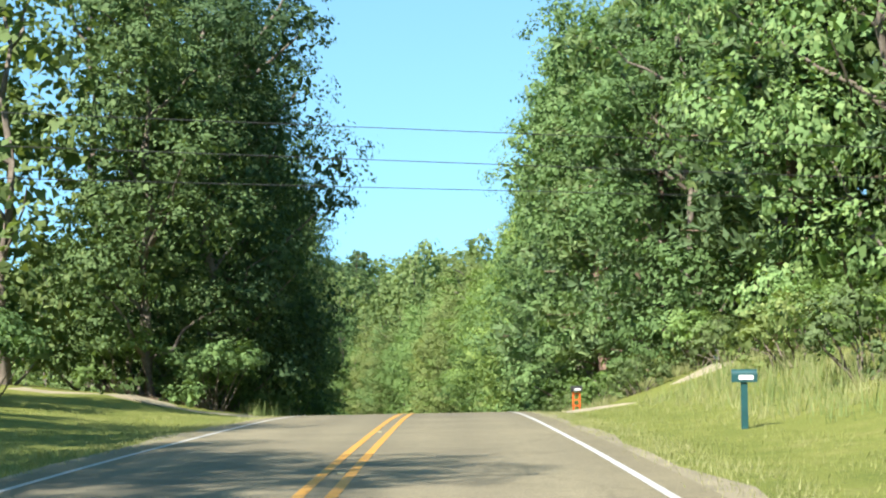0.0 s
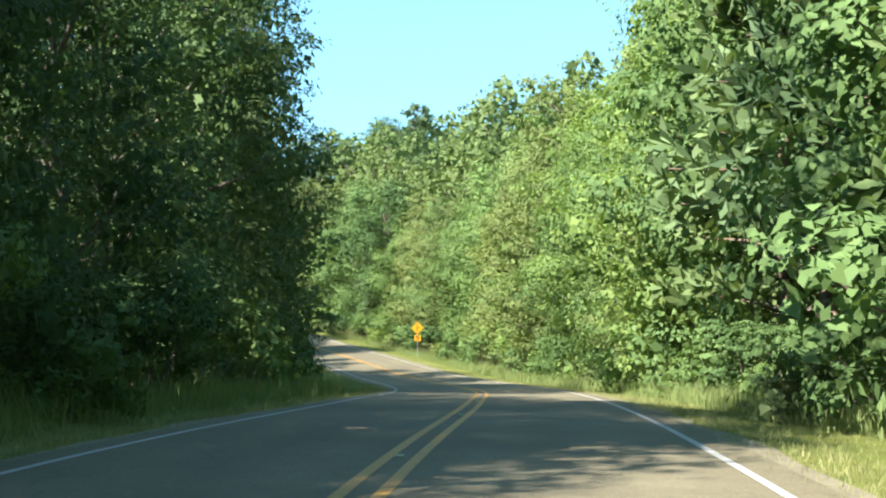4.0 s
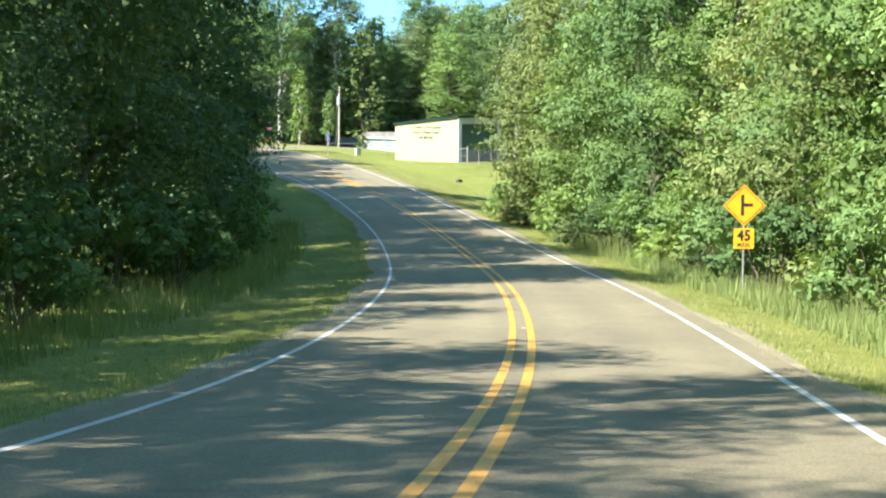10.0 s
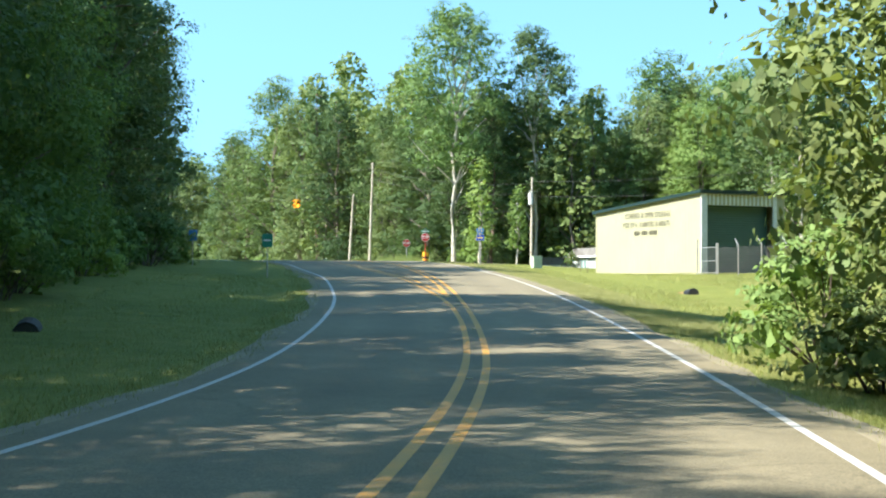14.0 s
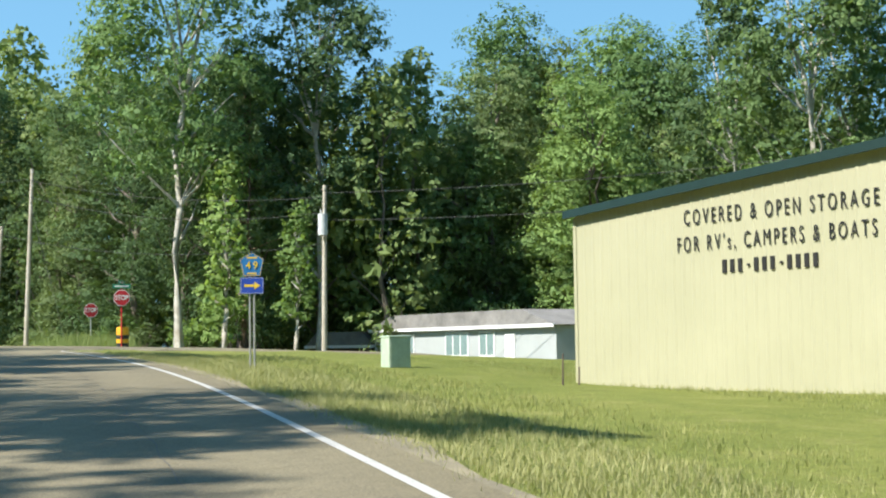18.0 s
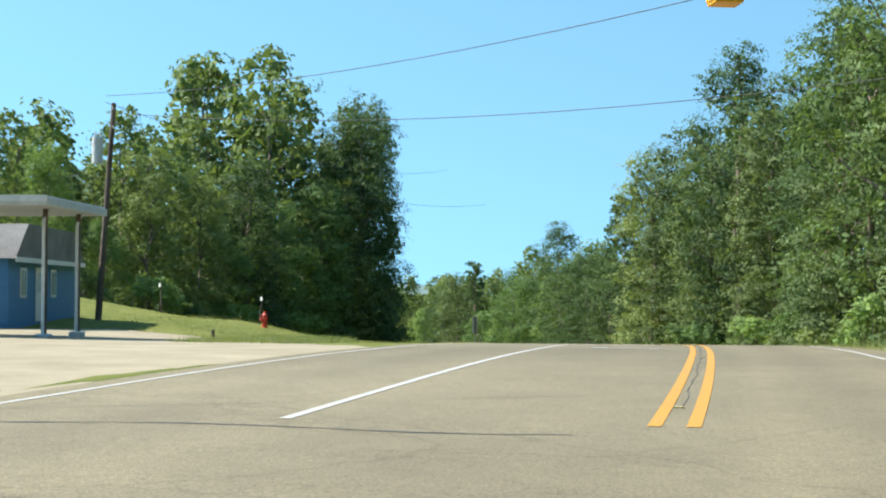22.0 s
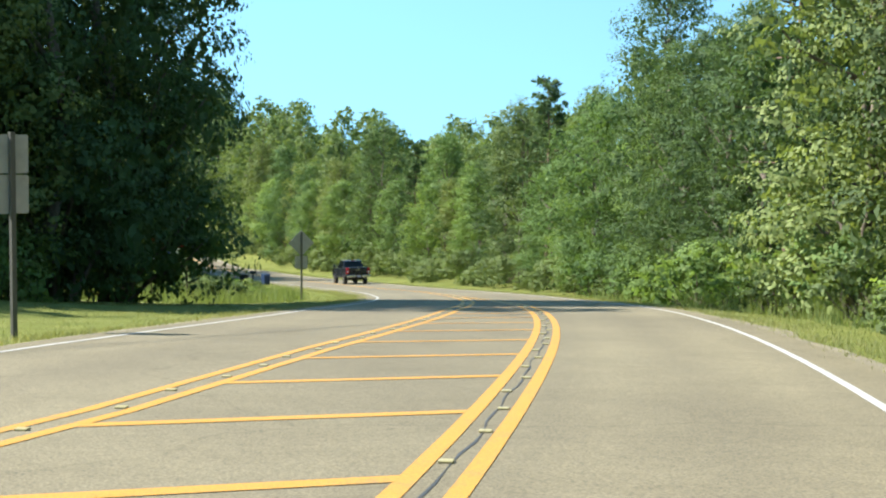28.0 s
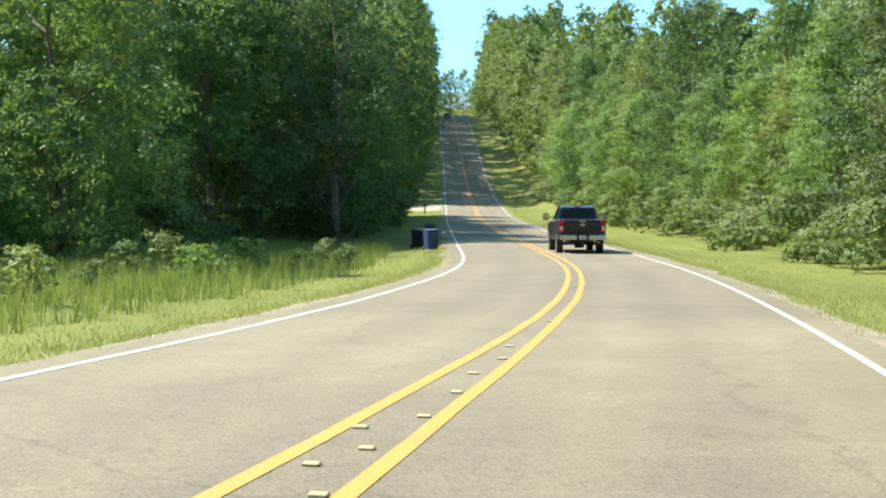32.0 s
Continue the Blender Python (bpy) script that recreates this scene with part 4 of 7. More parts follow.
def route_sign(m):
    t = thing("route_sign", m, "blue county route marker and arrow plate on twin posts", "road sign")
    part("post", rodded((-0.05, 0.03, -0.3), (-0.05, 0.03, 2.9), 0.028), M["galvanised"], t)
    part("post", rodded((0.06, 0.03, -0.3), (0.06, 0.03, 2.9), 0.028), M["galvanised"], t)
    z = 2.62
    p = part("panel", plate([(-0.22, z - 0.3), (0.22, z - 0.3), (0.31, z + 0.13), (0, z + 0.31), (-0.31, z + 0.13)], -0.012, 0), M["sign_blue"], t, "blue pentagon panel with yellow numerals")
    edge = [(-0.22, z - 0.3), (0.22, z - 0.3), (0.31, z + 0.13), (0, z + 0.31), (-0.31, z + 0.13)]
    for k in range(5):
        (x0, z0), (x1, z1) = edge[k], edge[(k + 1) % 5]
        q = lambda x, zz, f: (x * f, z + (zz - z) * f)
        part("border", plate([q(x0, z0, 0.96), q(x1, z1, 0.96), q(x1, z1, 0.92), q(x0, z0, 0.92)], -0.016, -0.013), M["sign_gold"], p)
    lettering("numerals", "4 9", 0.26, M["sign_gold"], p, pose(0, -0.022, z - 0.03), 0.9, 0.004)
    part("small_bars", boxed(-0.13, 0.13, -0.016, -0.013, z + 0.15, z + 0.19), M["sign_gold"], p)
    part("small_bars", boxed(-0.12, 0.12, -0.016, -0.013, z - 0.25, z - 0.21), M["sign_gold"], p)
    q = part("arrow_plate", plate(rounded(0.6, 0.42, 0.03, 0, 2.08), -0.012, 0), M["sign_blue2"], t, "blue plate with a yellow arrow")
    part("arrow", plate([(-0.2, 2.05), (0.06, 2.05), (0.06, 1.98), (0.21, 2.08), (0.06, 2.18), (0.06, 2.11), (-0.2, 2.11)], -0.016, -0.013), M["sign_gold"], q)
    part("border", boxed(-0.28, 0.28, -0.016, -0.013, 2.268, 2.276), M["sign_white"], q)
    part("border", boxed(-0.28, 0.28, -0.016, -0.013, 1.884, 1.892), M["sign_white"], q)
    part("border", boxed(-0.284, -0.276, -0.016, -0.013, 1.892, 2.268), M["sign_white"], q)
    part("border", boxed(0.276, 0.284, -0.016, -0.013, 1.892, 2.268), M["sign_white"], q)
    return t


def stop_sign(m, h, red_post=False, street=False, size=0.38):
    t = thing("stop_sign", m, "red stop sign below green street blades on a red post" if street else "red octagonal stop sign on a plain steel post", "stop sign")
    part("post", rodded((0, 0.035, -0.3), (0, 0.035, h + (0.8 if street else 0.3)), 0.035), M["sign_red" if red_post else "galvanised"], t)
    p = part("panel", plate(ring(8, size * 1.082, 0, h, math.pi / 8), -0.012, 0), M["sign_white"], t)
    part("face", plate(ring(8, size * 1.0, 0, h, math.pi / 8), -0.016, -0.0125), M["sign_red"], p, "red octagonal face")
    lettering("letters", "STOP", 0.33 * size / 0.38, M["sign_white"], p, pose(0, -0.02, h), 0.78, 0.008)
    if street:
        for dz, dy, turn in ((0.56, 0, 0), (0.74, 0.02, 62)):
            b = part("street_blade", boxed(-0.42, 0.42, -0.006, 0.006, -0.1, 0.1, bevel=0.004), M["sign_green"], t, "green street name blade", pose(0, dy, h + dz, 0, 0, turn))
            part("name_bar", boxed(-0.33, 0.33, -0.01, -0.0065, -0.035, 0.035), M["sign_white"], b)
    return t


def drum(m):
    t = thing("barrel", m, "black and yellow striped barrel below the stop sign", "barrel")
    for k in range(5):
        bm = bmesh.new()
        z0 = 0.19 * k
        rod(bm, (0, 0, z0), (0, 0, z0 + 0.185), 0.29, 0.29, 20)
        part("band", bm, M["sign_yellow" if k % 2 else "sign_black"] if k < 4 else M["sign_yellow"], t)
    part("lid", rodded((0, 0, 0.945), (0, 0, 0.97), 0.27, 0.25, 20), M["sign_yellow"], t)
    return t


def beacon(m):
    t = thing("flashing_beacon", m, "yellow four-way flashing beacon hung over the junction", "traffic light")
    part("body", boxed(-0.17, 0.17, -0.17, 0.17, -0.36, 0.36, bevel=0.03), M["signal_yellow"], t)
    part("cap", boxed(-0.2, 0.2, -0.2, 0.2, 0.36, 0.41, bevel=0.02), M["signal_yellow"], t)
    part("base", boxed(-0.2, 0.2, -0.2, 0.2, -0.41, -0.36, bevel=0.02), M["signal_yellow"], t)
    part("hanger", rodded((0, 0, 0.4), (0, 0, 0.85), 0.025), M["galvanised"], t)
    for k in range(4):
        f = part("face_plate", boxed(-0.19, 0.19, -0.22, -0.172, -0.37, 0.37, bevel=0.02), M["signal_yellow"], t, "", pose(0, 0, 0, 0, 0, 90 * k))
        for z, mm in ((0.18, "lens_dark"), (-0.18, "lens_amber" if k % 2 == 0 else "lens_red")):
            part("lens", plate(ring(20, 0.13, 0, z), -0.235, -0.222), M[mm], f)
            bm = bmesh.new()
            v = [[bm.verts.new((0.145 * math.cos(a), y, z + 0.145 * math.sin(a))) for a in [math.pi * (0.02 + 0.96 * j / 10) for j in range(11)]] for y in (-0.222, -0.40)]
            for j in range(10):
                bm.faces.new((v[0][j], v[0][j + 1], v[1][j + 1], v[1][j]))
            bmesh.ops.solidify(bm, geom=bm.faces[:], thickness=0.006)
            part("visor", bm, M["signal_yellow"], f)
    return t


def utility_pole(m, h, label, lean=0.0, arms=1, can=False, dark=False):
    t = thing("utility_pole", m, label, "utility pole")
    part("pole", rodded((0, 0, -0.5), (lean, 0, h), 0.15, 0.1, 10), M["pole_dark" if dark else "pole"], t)
    for k in range(arms):
        part("insulator", rodded((lean, -0.1, h - 0.25 - 0.8 * k), (lean, -0.28, h - 0.2 - 0.8 * k), 0.05, 0.03), M["ceramic"], t)
    if can:
        c = part("transformer", rodded((0.0, -0.36, h - 2.6), (0.0, -0.36, h - 1.5), 0.24, 0.24, 16), M["grey_paint"], t, "grey transformer can")
        part("bushing", rodded((0.08, -0.36, h - 1.5), (0.1, -0.36, h - 1.25), 0.05, 0.03), M["ceramic"], c)
        part("bushing", rodded((-0.08, -0.36, h - 1.5), (-0.1, -0.36, h - 1.25), 0.05, 0.03), M["ceramic"], c)
        part("bracket", boxed(-0.08, 0.08, -0.2, -0.08, h - 2.2, h - 1.9), M["galvanised"], t)
    return t


def mailbox(m, post_mat, box_mat, label, h=1.05, frame=False, bars=True):
    t = thing("mailbox", m, label, "mailbox")
    if frame:
        for x in (-0.16, 0.16):
            part("leg", boxed(x - 0.035, x + 0.035, -0.03, 0.04, -0.1, h), M[post_mat], t)
        for z in (0.25, 0.55, 0.85):
            part("rung", boxed(-0.125, 0.125, -0.02, 0.03, z - 0.03, z + 0.03), M[post_mat], t)
    else:
        part("post", boxed(-0.075, 0.075, -0.075, 0.075, -0.2, h, bevel=0.01), M[post_mat], t)
    out = [(-0.12, 0), (0.12, 0), (0.12, 0.17)] + [(0.12 * math.cos(a), 0.17 + 0.11 * math.sin(a)) for a in [math.pi * k / 8 for k in range(1, 8)]] + [(-0.12, 0.17)]
    b = plate(out, -0.27, 0.27)
    body = part("box", b, M[box_mat], t, "", pose(0, 0, h + 0.005, 0, 0, 90))
    part("door", plate([(x * 1.06, z * 1.04 - 0.004) for x, z in out], -0.285, -0.272), M[box_mat], body)
    part("flag", boxed(0.124, 0.132, -0.1, -0.04, 0.05, 0.26), M["sign_red"], body)
    if bars:
        part("number_bars", boxed(-0.134, -0.126, -0.2, 0.12, 0.06, 0.16), M["sign_white"], body)
        part("number_bars", boxed(0.126, 0.134, -0.02, 0.22, 0.06, 0.16), M["sign_white"], body)
    return t


def hydrant(m):
    t = thing("fire_hydrant", m, "red cast-iron fire hydrant standing on the grass verge", "hydrant")
    part("flange", rodded((0, 0, 0), (0, 0, 0.06), 0.19, 0.19, 14), M["hydrant_red"], t)
    part("barrel", rodded((0, 0, 0.06), (0, 0, 0.55), 0.13, 0.12, 14), M["hydrant_red"], t)
    part("collar", rodded((0, 0, 0.55), (0, 0, 0.6), 0.17, 0.17, 14), M["hydrant_red"], t)
    part("bonnet", rodded((0, 0, 0.6), (0, 0, 0.74), 0.14, 0.05, 14), M["hydrant_red"], t)
    part("nut", boxed(-0.03, 0.03, -0.03, 0.03, 0.74, 0.8), M["hydrant_red"], t)
    for a, b in (((0.1, 0, 0.45), (0.22, 0, 0.45)), ((-0.1, 0, 0.45), (-0.22, 0, 0.45)), ((0, -0.1, 0.4), (0, -0.24, 0.4))):
        part("outlet", rodded(a, b, 0.07, 0.075, 10), M["hydrant_red"], t)
    return t


def wheelie_bin(m, mm, label):
    t = thing("wheelie_bin", m, label, "bin")
    bm = boxed(-0.3, 0.3, -0.36, 0.36, 0.1, 1.0, bevel=0.03)
    for v in bm.verts:
        f = 0.82 + 0.18 * v.co.z
        v.co.x *= f
        v.co.y *= f
    part("body", bm, M[mm], t)
    part("lid", boxed(-0.32, 0.32, -0.4, 0.38, 1.0, 1.06, bevel=0.02), M[mm], t)
    part("handle", rodded((-0.25, 0.42, 0.96), (0.25, 0.42, 0.96), 0.018), M[mm], t)
    for x in (-0.27, 0.27):
        part("wheel", rodded((x - 0.03, 0.3, 0.12), (x + 0.03, 0.3, 0.12), 0.12, 0.12, 14), M["rubber"], t)
    return t


def pickup(m):
    """A crew-cab pickup seen from behind; its nose points along +y, its tail is at y = 0."""
    t = thing("pickup_truck", m, "black heavy-duty crew-cab pickup with chrome bumper standing on the lane", "truck")
    L, W2 = 6.3, 1.0
    body = bmesh.new()
    side = [(0.05, 0.75), (0.0, 1.45), (1.95, 1.48), (2.0, 1.36), (5.0, 1.34), (6.15, 1.22), (6.28, 0.95), (6.25, 0.6), (5.75, 0.55), (5.7, 0.85), (5.35, 1.02), (4.95, 0.85), (4.9, 0.55), (1.75, 0.55), (1.7, 0.85), (1.35, 1.02), (0.95, 0.85), (0.9, 0.6)]
    f = [body.verts.new((-W2, y, z)) for y, z in side]
    g = [body.verts.new((W2, y, z)) for y, z in side]
    body.faces.new(f)
    body.faces.new(g[::-1])
    for i in range(len(side)):
        j = (i + 1) % len(side)
        body.faces.new((f[j], f[i], g[i], g[j]))
    bmesh.ops.recalc_face_normals(body, faces=body.faces)
    bmesh.ops.bevel(body, geom=body.edges[:], offset=0.035, segments=2, affect="EDGES", profile=0.5)
    b = part("body", body, M["car_black"], t)
    cab = bmesh.new()
    prof = [(2.0, 1.4, 0.93), (2.12, 1.98, 0.76), (2.6, 2.06, 0.74), (3.7, 2.04, 0.74), (4.65, 1.4, 0.9)]
    lv = [cab.verts.new((-w, y, z)) for y, z, w in prof]
    rv = [cab.verts.new((w, y, z)) for y, z, w in prof]
    cab.faces.new(lv)
    cab.faces.new(rv[::-1])
    for i in range(len(prof)):
        j = (i + 1) % len(prof)
        cab.faces.new((lv[j], lv[i], rv[i], rv[j]))
    bmesh.ops.recalc_face_normals(cab, faces=cab.faces)
    bmesh.ops.bevel(cab, geom=cab.edges[:], offset=0.05, segments=3, affect="EDGES", profile=0.5)
    c = part("cab", cab, M["car_black"], t)
    bm = bmesh.new()
    v = [bm.verts.new(p) for p in ((-0.72, 2.005, 1.5), (0.72, 2.005, 1.5), (0.64, 2.1, 1.92), (-0.64, 2.1, 1.92))]
    bm.faces.new(v)
    bmesh.ops.solidify(bm, geom=bm.faces[:], thickness=0.02)
    part("rear_window", bm, M["dark_glass"], c, "dark tinted rear window")
    for s in (-1, 1):
        bm = bmesh.new()
        v = [bm.verts.new(p) for p in ((s * 0.925, 2.3, 1.45), (s * 0.915, 4.3, 1.45), (s * 0.775, 3.65, 1.95), (s * 0.775, 2.35, 1.95))]
        bm.faces.new(v)
        bmesh.ops.solidify(bm, geom=bm.faces[:], thickness=0.02)
        part("side_window", bm, M["dark_glass"], c)
    part("brake_light", boxed(-0.16, 0.16, 2.07, 2.13, 1.985, 2.03), M["lamp_red"], c)
    for x in (-0.24, 0.24):
        part("cargo_light", boxed(x - 0.06, x + 0.06, 2.07, 2.13, 1.985, 2.025), M["lamp_clear"], c)
    for x in (-0.5, -0.25, 0, 0.25, 0.5):
        part("roof_marker", boxed(x - 0.05, x + 0.05, 3.35, 3.5, 2.055, 2.085, bevel=0.01), M["lamp_amber"], c)
    tg = part("tailgate", boxed(-0.76, 0.76, -0.025, 0.02, 0.82, 1.44, bevel=0.015), M["car_black"], t, "black tailgate with a raised band")
    part("trim_band", boxed(-0.74, 0.74, -0.034, -0.026, 1.16, 1.3, bevel=0.003), M["black_plastic"], tg)
    part("badge", plate([(x, z) for x, z in [(0.12 * math.cos(a), 1.23 + 0.05 * math.sin(a)) for a in [2 * math.pi * k / 16 for k in range(16)]]], -0.046, -0.036), M["chrome"], tg)
    part("gate_handle", boxed(-0.14, 0.14, -0.045, -0.026, 1.36, 1.42, bevel=0.006), M["chrome"], tg)
    for s in (-1, 1):
        x0, x1 = sorted((s * 0.79, s * 1.005))
        lamp = part("tail_light", boxed(x0, x1, -0.03, 0.2, 0.92, 1.42, bevel=0.015), M["lamp_red"], t, "red tail light with a clear middle")
        part("reverse_lens", boxed(x0 + 0.05, x1 - 0.06, -0.036, -0.028, 1.0, 1.16), M["lamp_clear"], lamp)
        mirror = part("tow_mirror", boxed(*sorted((s * 1.14, s * 1.4)), 3.85, 3.98, 1.4, 1.72, bevel=0.03), M["black_plastic"], t, "tall black towing mirror")
        part("mirror_glass", boxed(*sorted((s * 1.17, s * 1.37)), 3.842, 3.851, 1.43, 1.69), M["mirror"], mirror)
        part("mirror_arm", boxed(*sorted((s * 0.93, s * 1.15)), 3.88, 3.94, 1.5, 1.55), M["black_plastic"], mirror)
        for y in (1.35, 5.32):
            w = part("wheel", rodded((s * 0.74, y, 0.41), (s * 1.01, y, 0.41), 0.41, 0.41, 28), M["rubber"], t)
            part("rim", rodded((s * 1.0, y, 0.41), (s * 1.02, y, 0.41), 0.25, 0.22, 20), M["chrome"], w)
    bp = part("bumper", boxed(-1.0, 1.0, -0.22, 0.02, 0.6, 0.8, bevel=0.03), M["chrome"], t, "chrome rear bumper with a dark step")
    part("step_pad", boxed(-0.32, 0.32, -0.225, 0.0, 0.795, 0.815), M["black_plastic"], bp)
    part("plate_recess", boxed(-0.26, 0.26, -0.235, -0.215, 0.58, 0.79, bevel=0.01), M["black_plastic"], bp)
    pl = part("number_plate", boxed(-0.155, 0.155, -0.245, -0.236, 0.62, 0.77), M["sign_white"], bp, "white number plate")
    part("plate_bar", boxed(-0.11, 0.11, -0.249, -0.2455, 0.67, 0.72), M["sign_blue2"], pl)
    part("hitch", boxed(-0.06, 0.06, -0.3, 0.3, 0.4, 0.5, bevel=0.01), M["black_plastic"], t)
    part("axle", rodded((-0.8, 1.35, 0.41), (0.8, 1.35, 0.41), 0.07), M["black_plastic"], t)
    part("differential", rodded((-0.2, 1.35, 0.41), (0.2, 1.35, 0.41), 0.2, 0.2, 14), M["black_plastic"], t)
    part("chassis", boxed(-0.5, 0.5, 0.1, 5.6, 0.48, 0.62), M["black_plastic"], t)
    part("tailpipe", rodded((0.72, 0.1, 0.48), (0.72, 0.7, 0.48), 0.05), M["galvanised"], t)
    return t


def far_car(m):
    t = thing("car", m, "dark blue car far off on the opposite lane", "car")
    bm = boxed(-0.9, 0.9, -2.2, 2.2, 0.35, 0.95, bevel=0.12)
    part("body", bm, M["car_blue"], t)
    cab = boxed(-0.75, 0.75, -1.2, 1.4, 0.9, 1.5, bevel=0.2)
    part("cabin", cab, M["car_blue"], t)
    part("windscreen", boxed(-0.66, 0.66, -1.22, -1.1, 1.0, 1.4, bevel=0.03), M["dark_glass"], t)
    for x in (-0.62, 0.62):
        part("headlight", boxed(x - 0.18, x + 0.18, -2.24, -2.15, 0.62, 0.8, bevel=0.03), M["lamp_clear"], t)
    for x in (-0.82, 0.82):
        for y in (-1.4, 1.4):
            part("wheel", rodded((x - 0.1, y, 0.33), (x + 0.1, y, 0.33), 0.33, 0.33, 16), M["rubber"], t)
    return t

# ---- the road ----
carriageway = tagged(new("road"), "worn two-lane country road with yellow and white markings", "road", kind="structure")
_n = int((S_MAX - S_MIN) / 3)
_v, _f, _across = [], [], []
for k in range(_n + 1):
    s = S_MIN + (S_MAX - S_MIN) * k / _n
    cols = [-edge_left(s) - 0.06, -edge_left(s), -edge_left(s) + 1.2, -median(s) - 1.6, -median(s) / 2 - 0.2, 0.0, 1.7, EDGE_R - 0.7, EDGE_R, EDGE_R + 0.06]
    for j, d in enumerate(cols):
        _across.append(d if d >= -median(s) / 2 else min(0.0, d + median(s)))
        x, y, z = road(s, d)
        _v.append((float(x), float(y), float(z) - (0.16 if j in (0, 9) else 0.0)))
    if k:
        a = 10 * k
        _f += [(a - 10 + j, a - 9 + j, a + 1 + j, a + j) for j in range(9)]
_me = mesh_from("asphalt", _v, _f)
_me.attributes.new("across", "FLOAT", "POINT").data.foreach_set("value", np.array(_across, np.float32))
piece("asphalt", _me, M["asphalt"], carriageway, "worn grey-tan asphalt")

W_Y, UP = 0.13, 0.005
S_GAP0, S_GAP1 = JUNCTION
# the double line swings a little to the left where the painted median ends; the lane is narrower beside the median
swing = lambda s: float(np.interp(s, (498, 509, 514, 530), (0.0, -0.28, -0.28, 0.0)))
lane_edge = lambda s: float(np.interp(s, (366, 380, 452, 478), (LANE_R, 3.2, 3.2, LANE_R)))
for s0, s1 in ((S_MIN, 266), (277, S_GAP0), (S_GAP1, 390.5), (398.2, 508), (524, S_MAX)):
    ribbon("yellow_line", s0, s1, lambda s: swing(s) - 0.24, lambda s: swing(s) - 0.24 + W_Y, UP, M["yellow"], carriageway)
for s0, s1 in ((S_MIN, S_GAP0), (S_GAP1, S_MAX)):
    ribbon("yellow_line", s0, s1, lambda s: swing(s) + 0.11, lambda s: swing(s) + 0.11 + W_Y, UP, M["yellow"], carriageway)
ribbon("edge_line", S_MIN, SIDE0 - 2.6, lane_edge, lambda s: lane_edge(s) + 0.105, UP, M["white"], carriageway)
# the edge line rounds the corner into the side road
_v = []
for s, d, ns, nd in ((SIDE0 - 2.6, 3.45, 0, 1), (340.5, 3.52, -0.3, 0.95), (341.15, 3.75, -0.7, 0.7), (341.5, 4.2, -0.95, 0.3), (341.55, 4.8, -1, 0), (341.3, 6.0, -1, -0.1), (340.9, 8.0, -1, -0.15)):
    for e in (0.0, 0.105):
        x, y, z = on_road(s + ns * e, d + nd * e)
        _v.append((x, y, (z if d < EDGE_R else max(z, height(s, d))) + 0.012))
piece("edge_line", mesh_from("edge_line", _v, [(2 * k, 2 * k + 1, 2 * k + 3, 2 * k + 2) for k in range(6)]), M["white"], carriageway)
ribbon("edge_line", SIDE1, S_MAX, lane_edge, lambda s: lane_edge(s) + 0.105, UP, M["white"], carriageway)
left_edge = lambda s: -median(s) - LANE_L
ribbon("edge_line", S_MIN, LEFT0, lambda s: left_edge(s) - 0.105, left_edge, UP, M["white"], carriageway)
ribbon("edge_line", LEFT1, S_MAX, lambda s: left_edge(s) - 0.105, left_edge, UP, M["white"], carriageway)


# ---- woods ----
_rng = np.random.default_rng(7)
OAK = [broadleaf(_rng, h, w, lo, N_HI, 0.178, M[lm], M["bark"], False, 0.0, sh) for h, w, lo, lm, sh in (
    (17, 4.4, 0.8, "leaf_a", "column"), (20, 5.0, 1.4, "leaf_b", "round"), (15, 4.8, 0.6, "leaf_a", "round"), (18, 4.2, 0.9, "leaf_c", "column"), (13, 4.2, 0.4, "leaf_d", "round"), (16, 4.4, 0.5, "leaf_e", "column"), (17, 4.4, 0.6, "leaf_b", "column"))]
BACK = [broadleaf(_rng, h, w, lo, N_LO, 0.43, M["leaf_back"], M["bark"], False, 0.0, sh, 0.013, 4) for h, w, lo, sh in (
    (20, 4.4, 0.8, "column"), (22, 4.8, 1.5, "round"), (18, 4.2, 0.5, "round"))]
PINE = [pine(_rng, 21, 4.2, 6.0, 800, M["needle"], M["bark_pine"], 0.55), pine(_rng, 17, 3.6, 2.0, 850, M["needle"], M["bark_pine"], 0.55)]
CEDAR = [broadleaf(_rng, 9, 2.3, 0.2, 2600, 0.22, M["needle"], M["bark"], False, 0.0, "cone")]
SHRUB = [shrub(_rng, 2.6, 1.9, 1900, 0.17, M["leaf_d"], M["bark"]), shrub(_rng, 3.6, 2.2, 2300, 0.18, M["leaf_a"], M["bark"]), shrub(_rng, 1.7, 1.5, 1500, 0.14, M["leaf_c"], M["bark"]), shrub(_rng, 3.7, 2.0, 2200, 0.2, M["leaf_dull"], M["bark"])]


def wood_row(side, table, s0, s1, gap, back, hmul, jitter=1.0):
    """Places of a row of trees that keeps behind the wood's edge on one side of the road."""
    s = s0
    while s < s1:
        u = np.interp(s, *zip(*table)) + back + _rng.uniform(-jitter, jitter)
        d = EDGE_R + u if side > 0 else -edge_left(s) - u
        if u < 57 and not any(a < s < b and side == q and u < lim for a, b, q, lim in CLEAR):
            x, y, _ = road(s, d)
            yield s, float(x), float(y), float(height(s, d)) - 0.15, hmul(s) * _rng.uniform(0.8, 1.15)
        s += gap * _rng.uniform(0.75, 1.25)


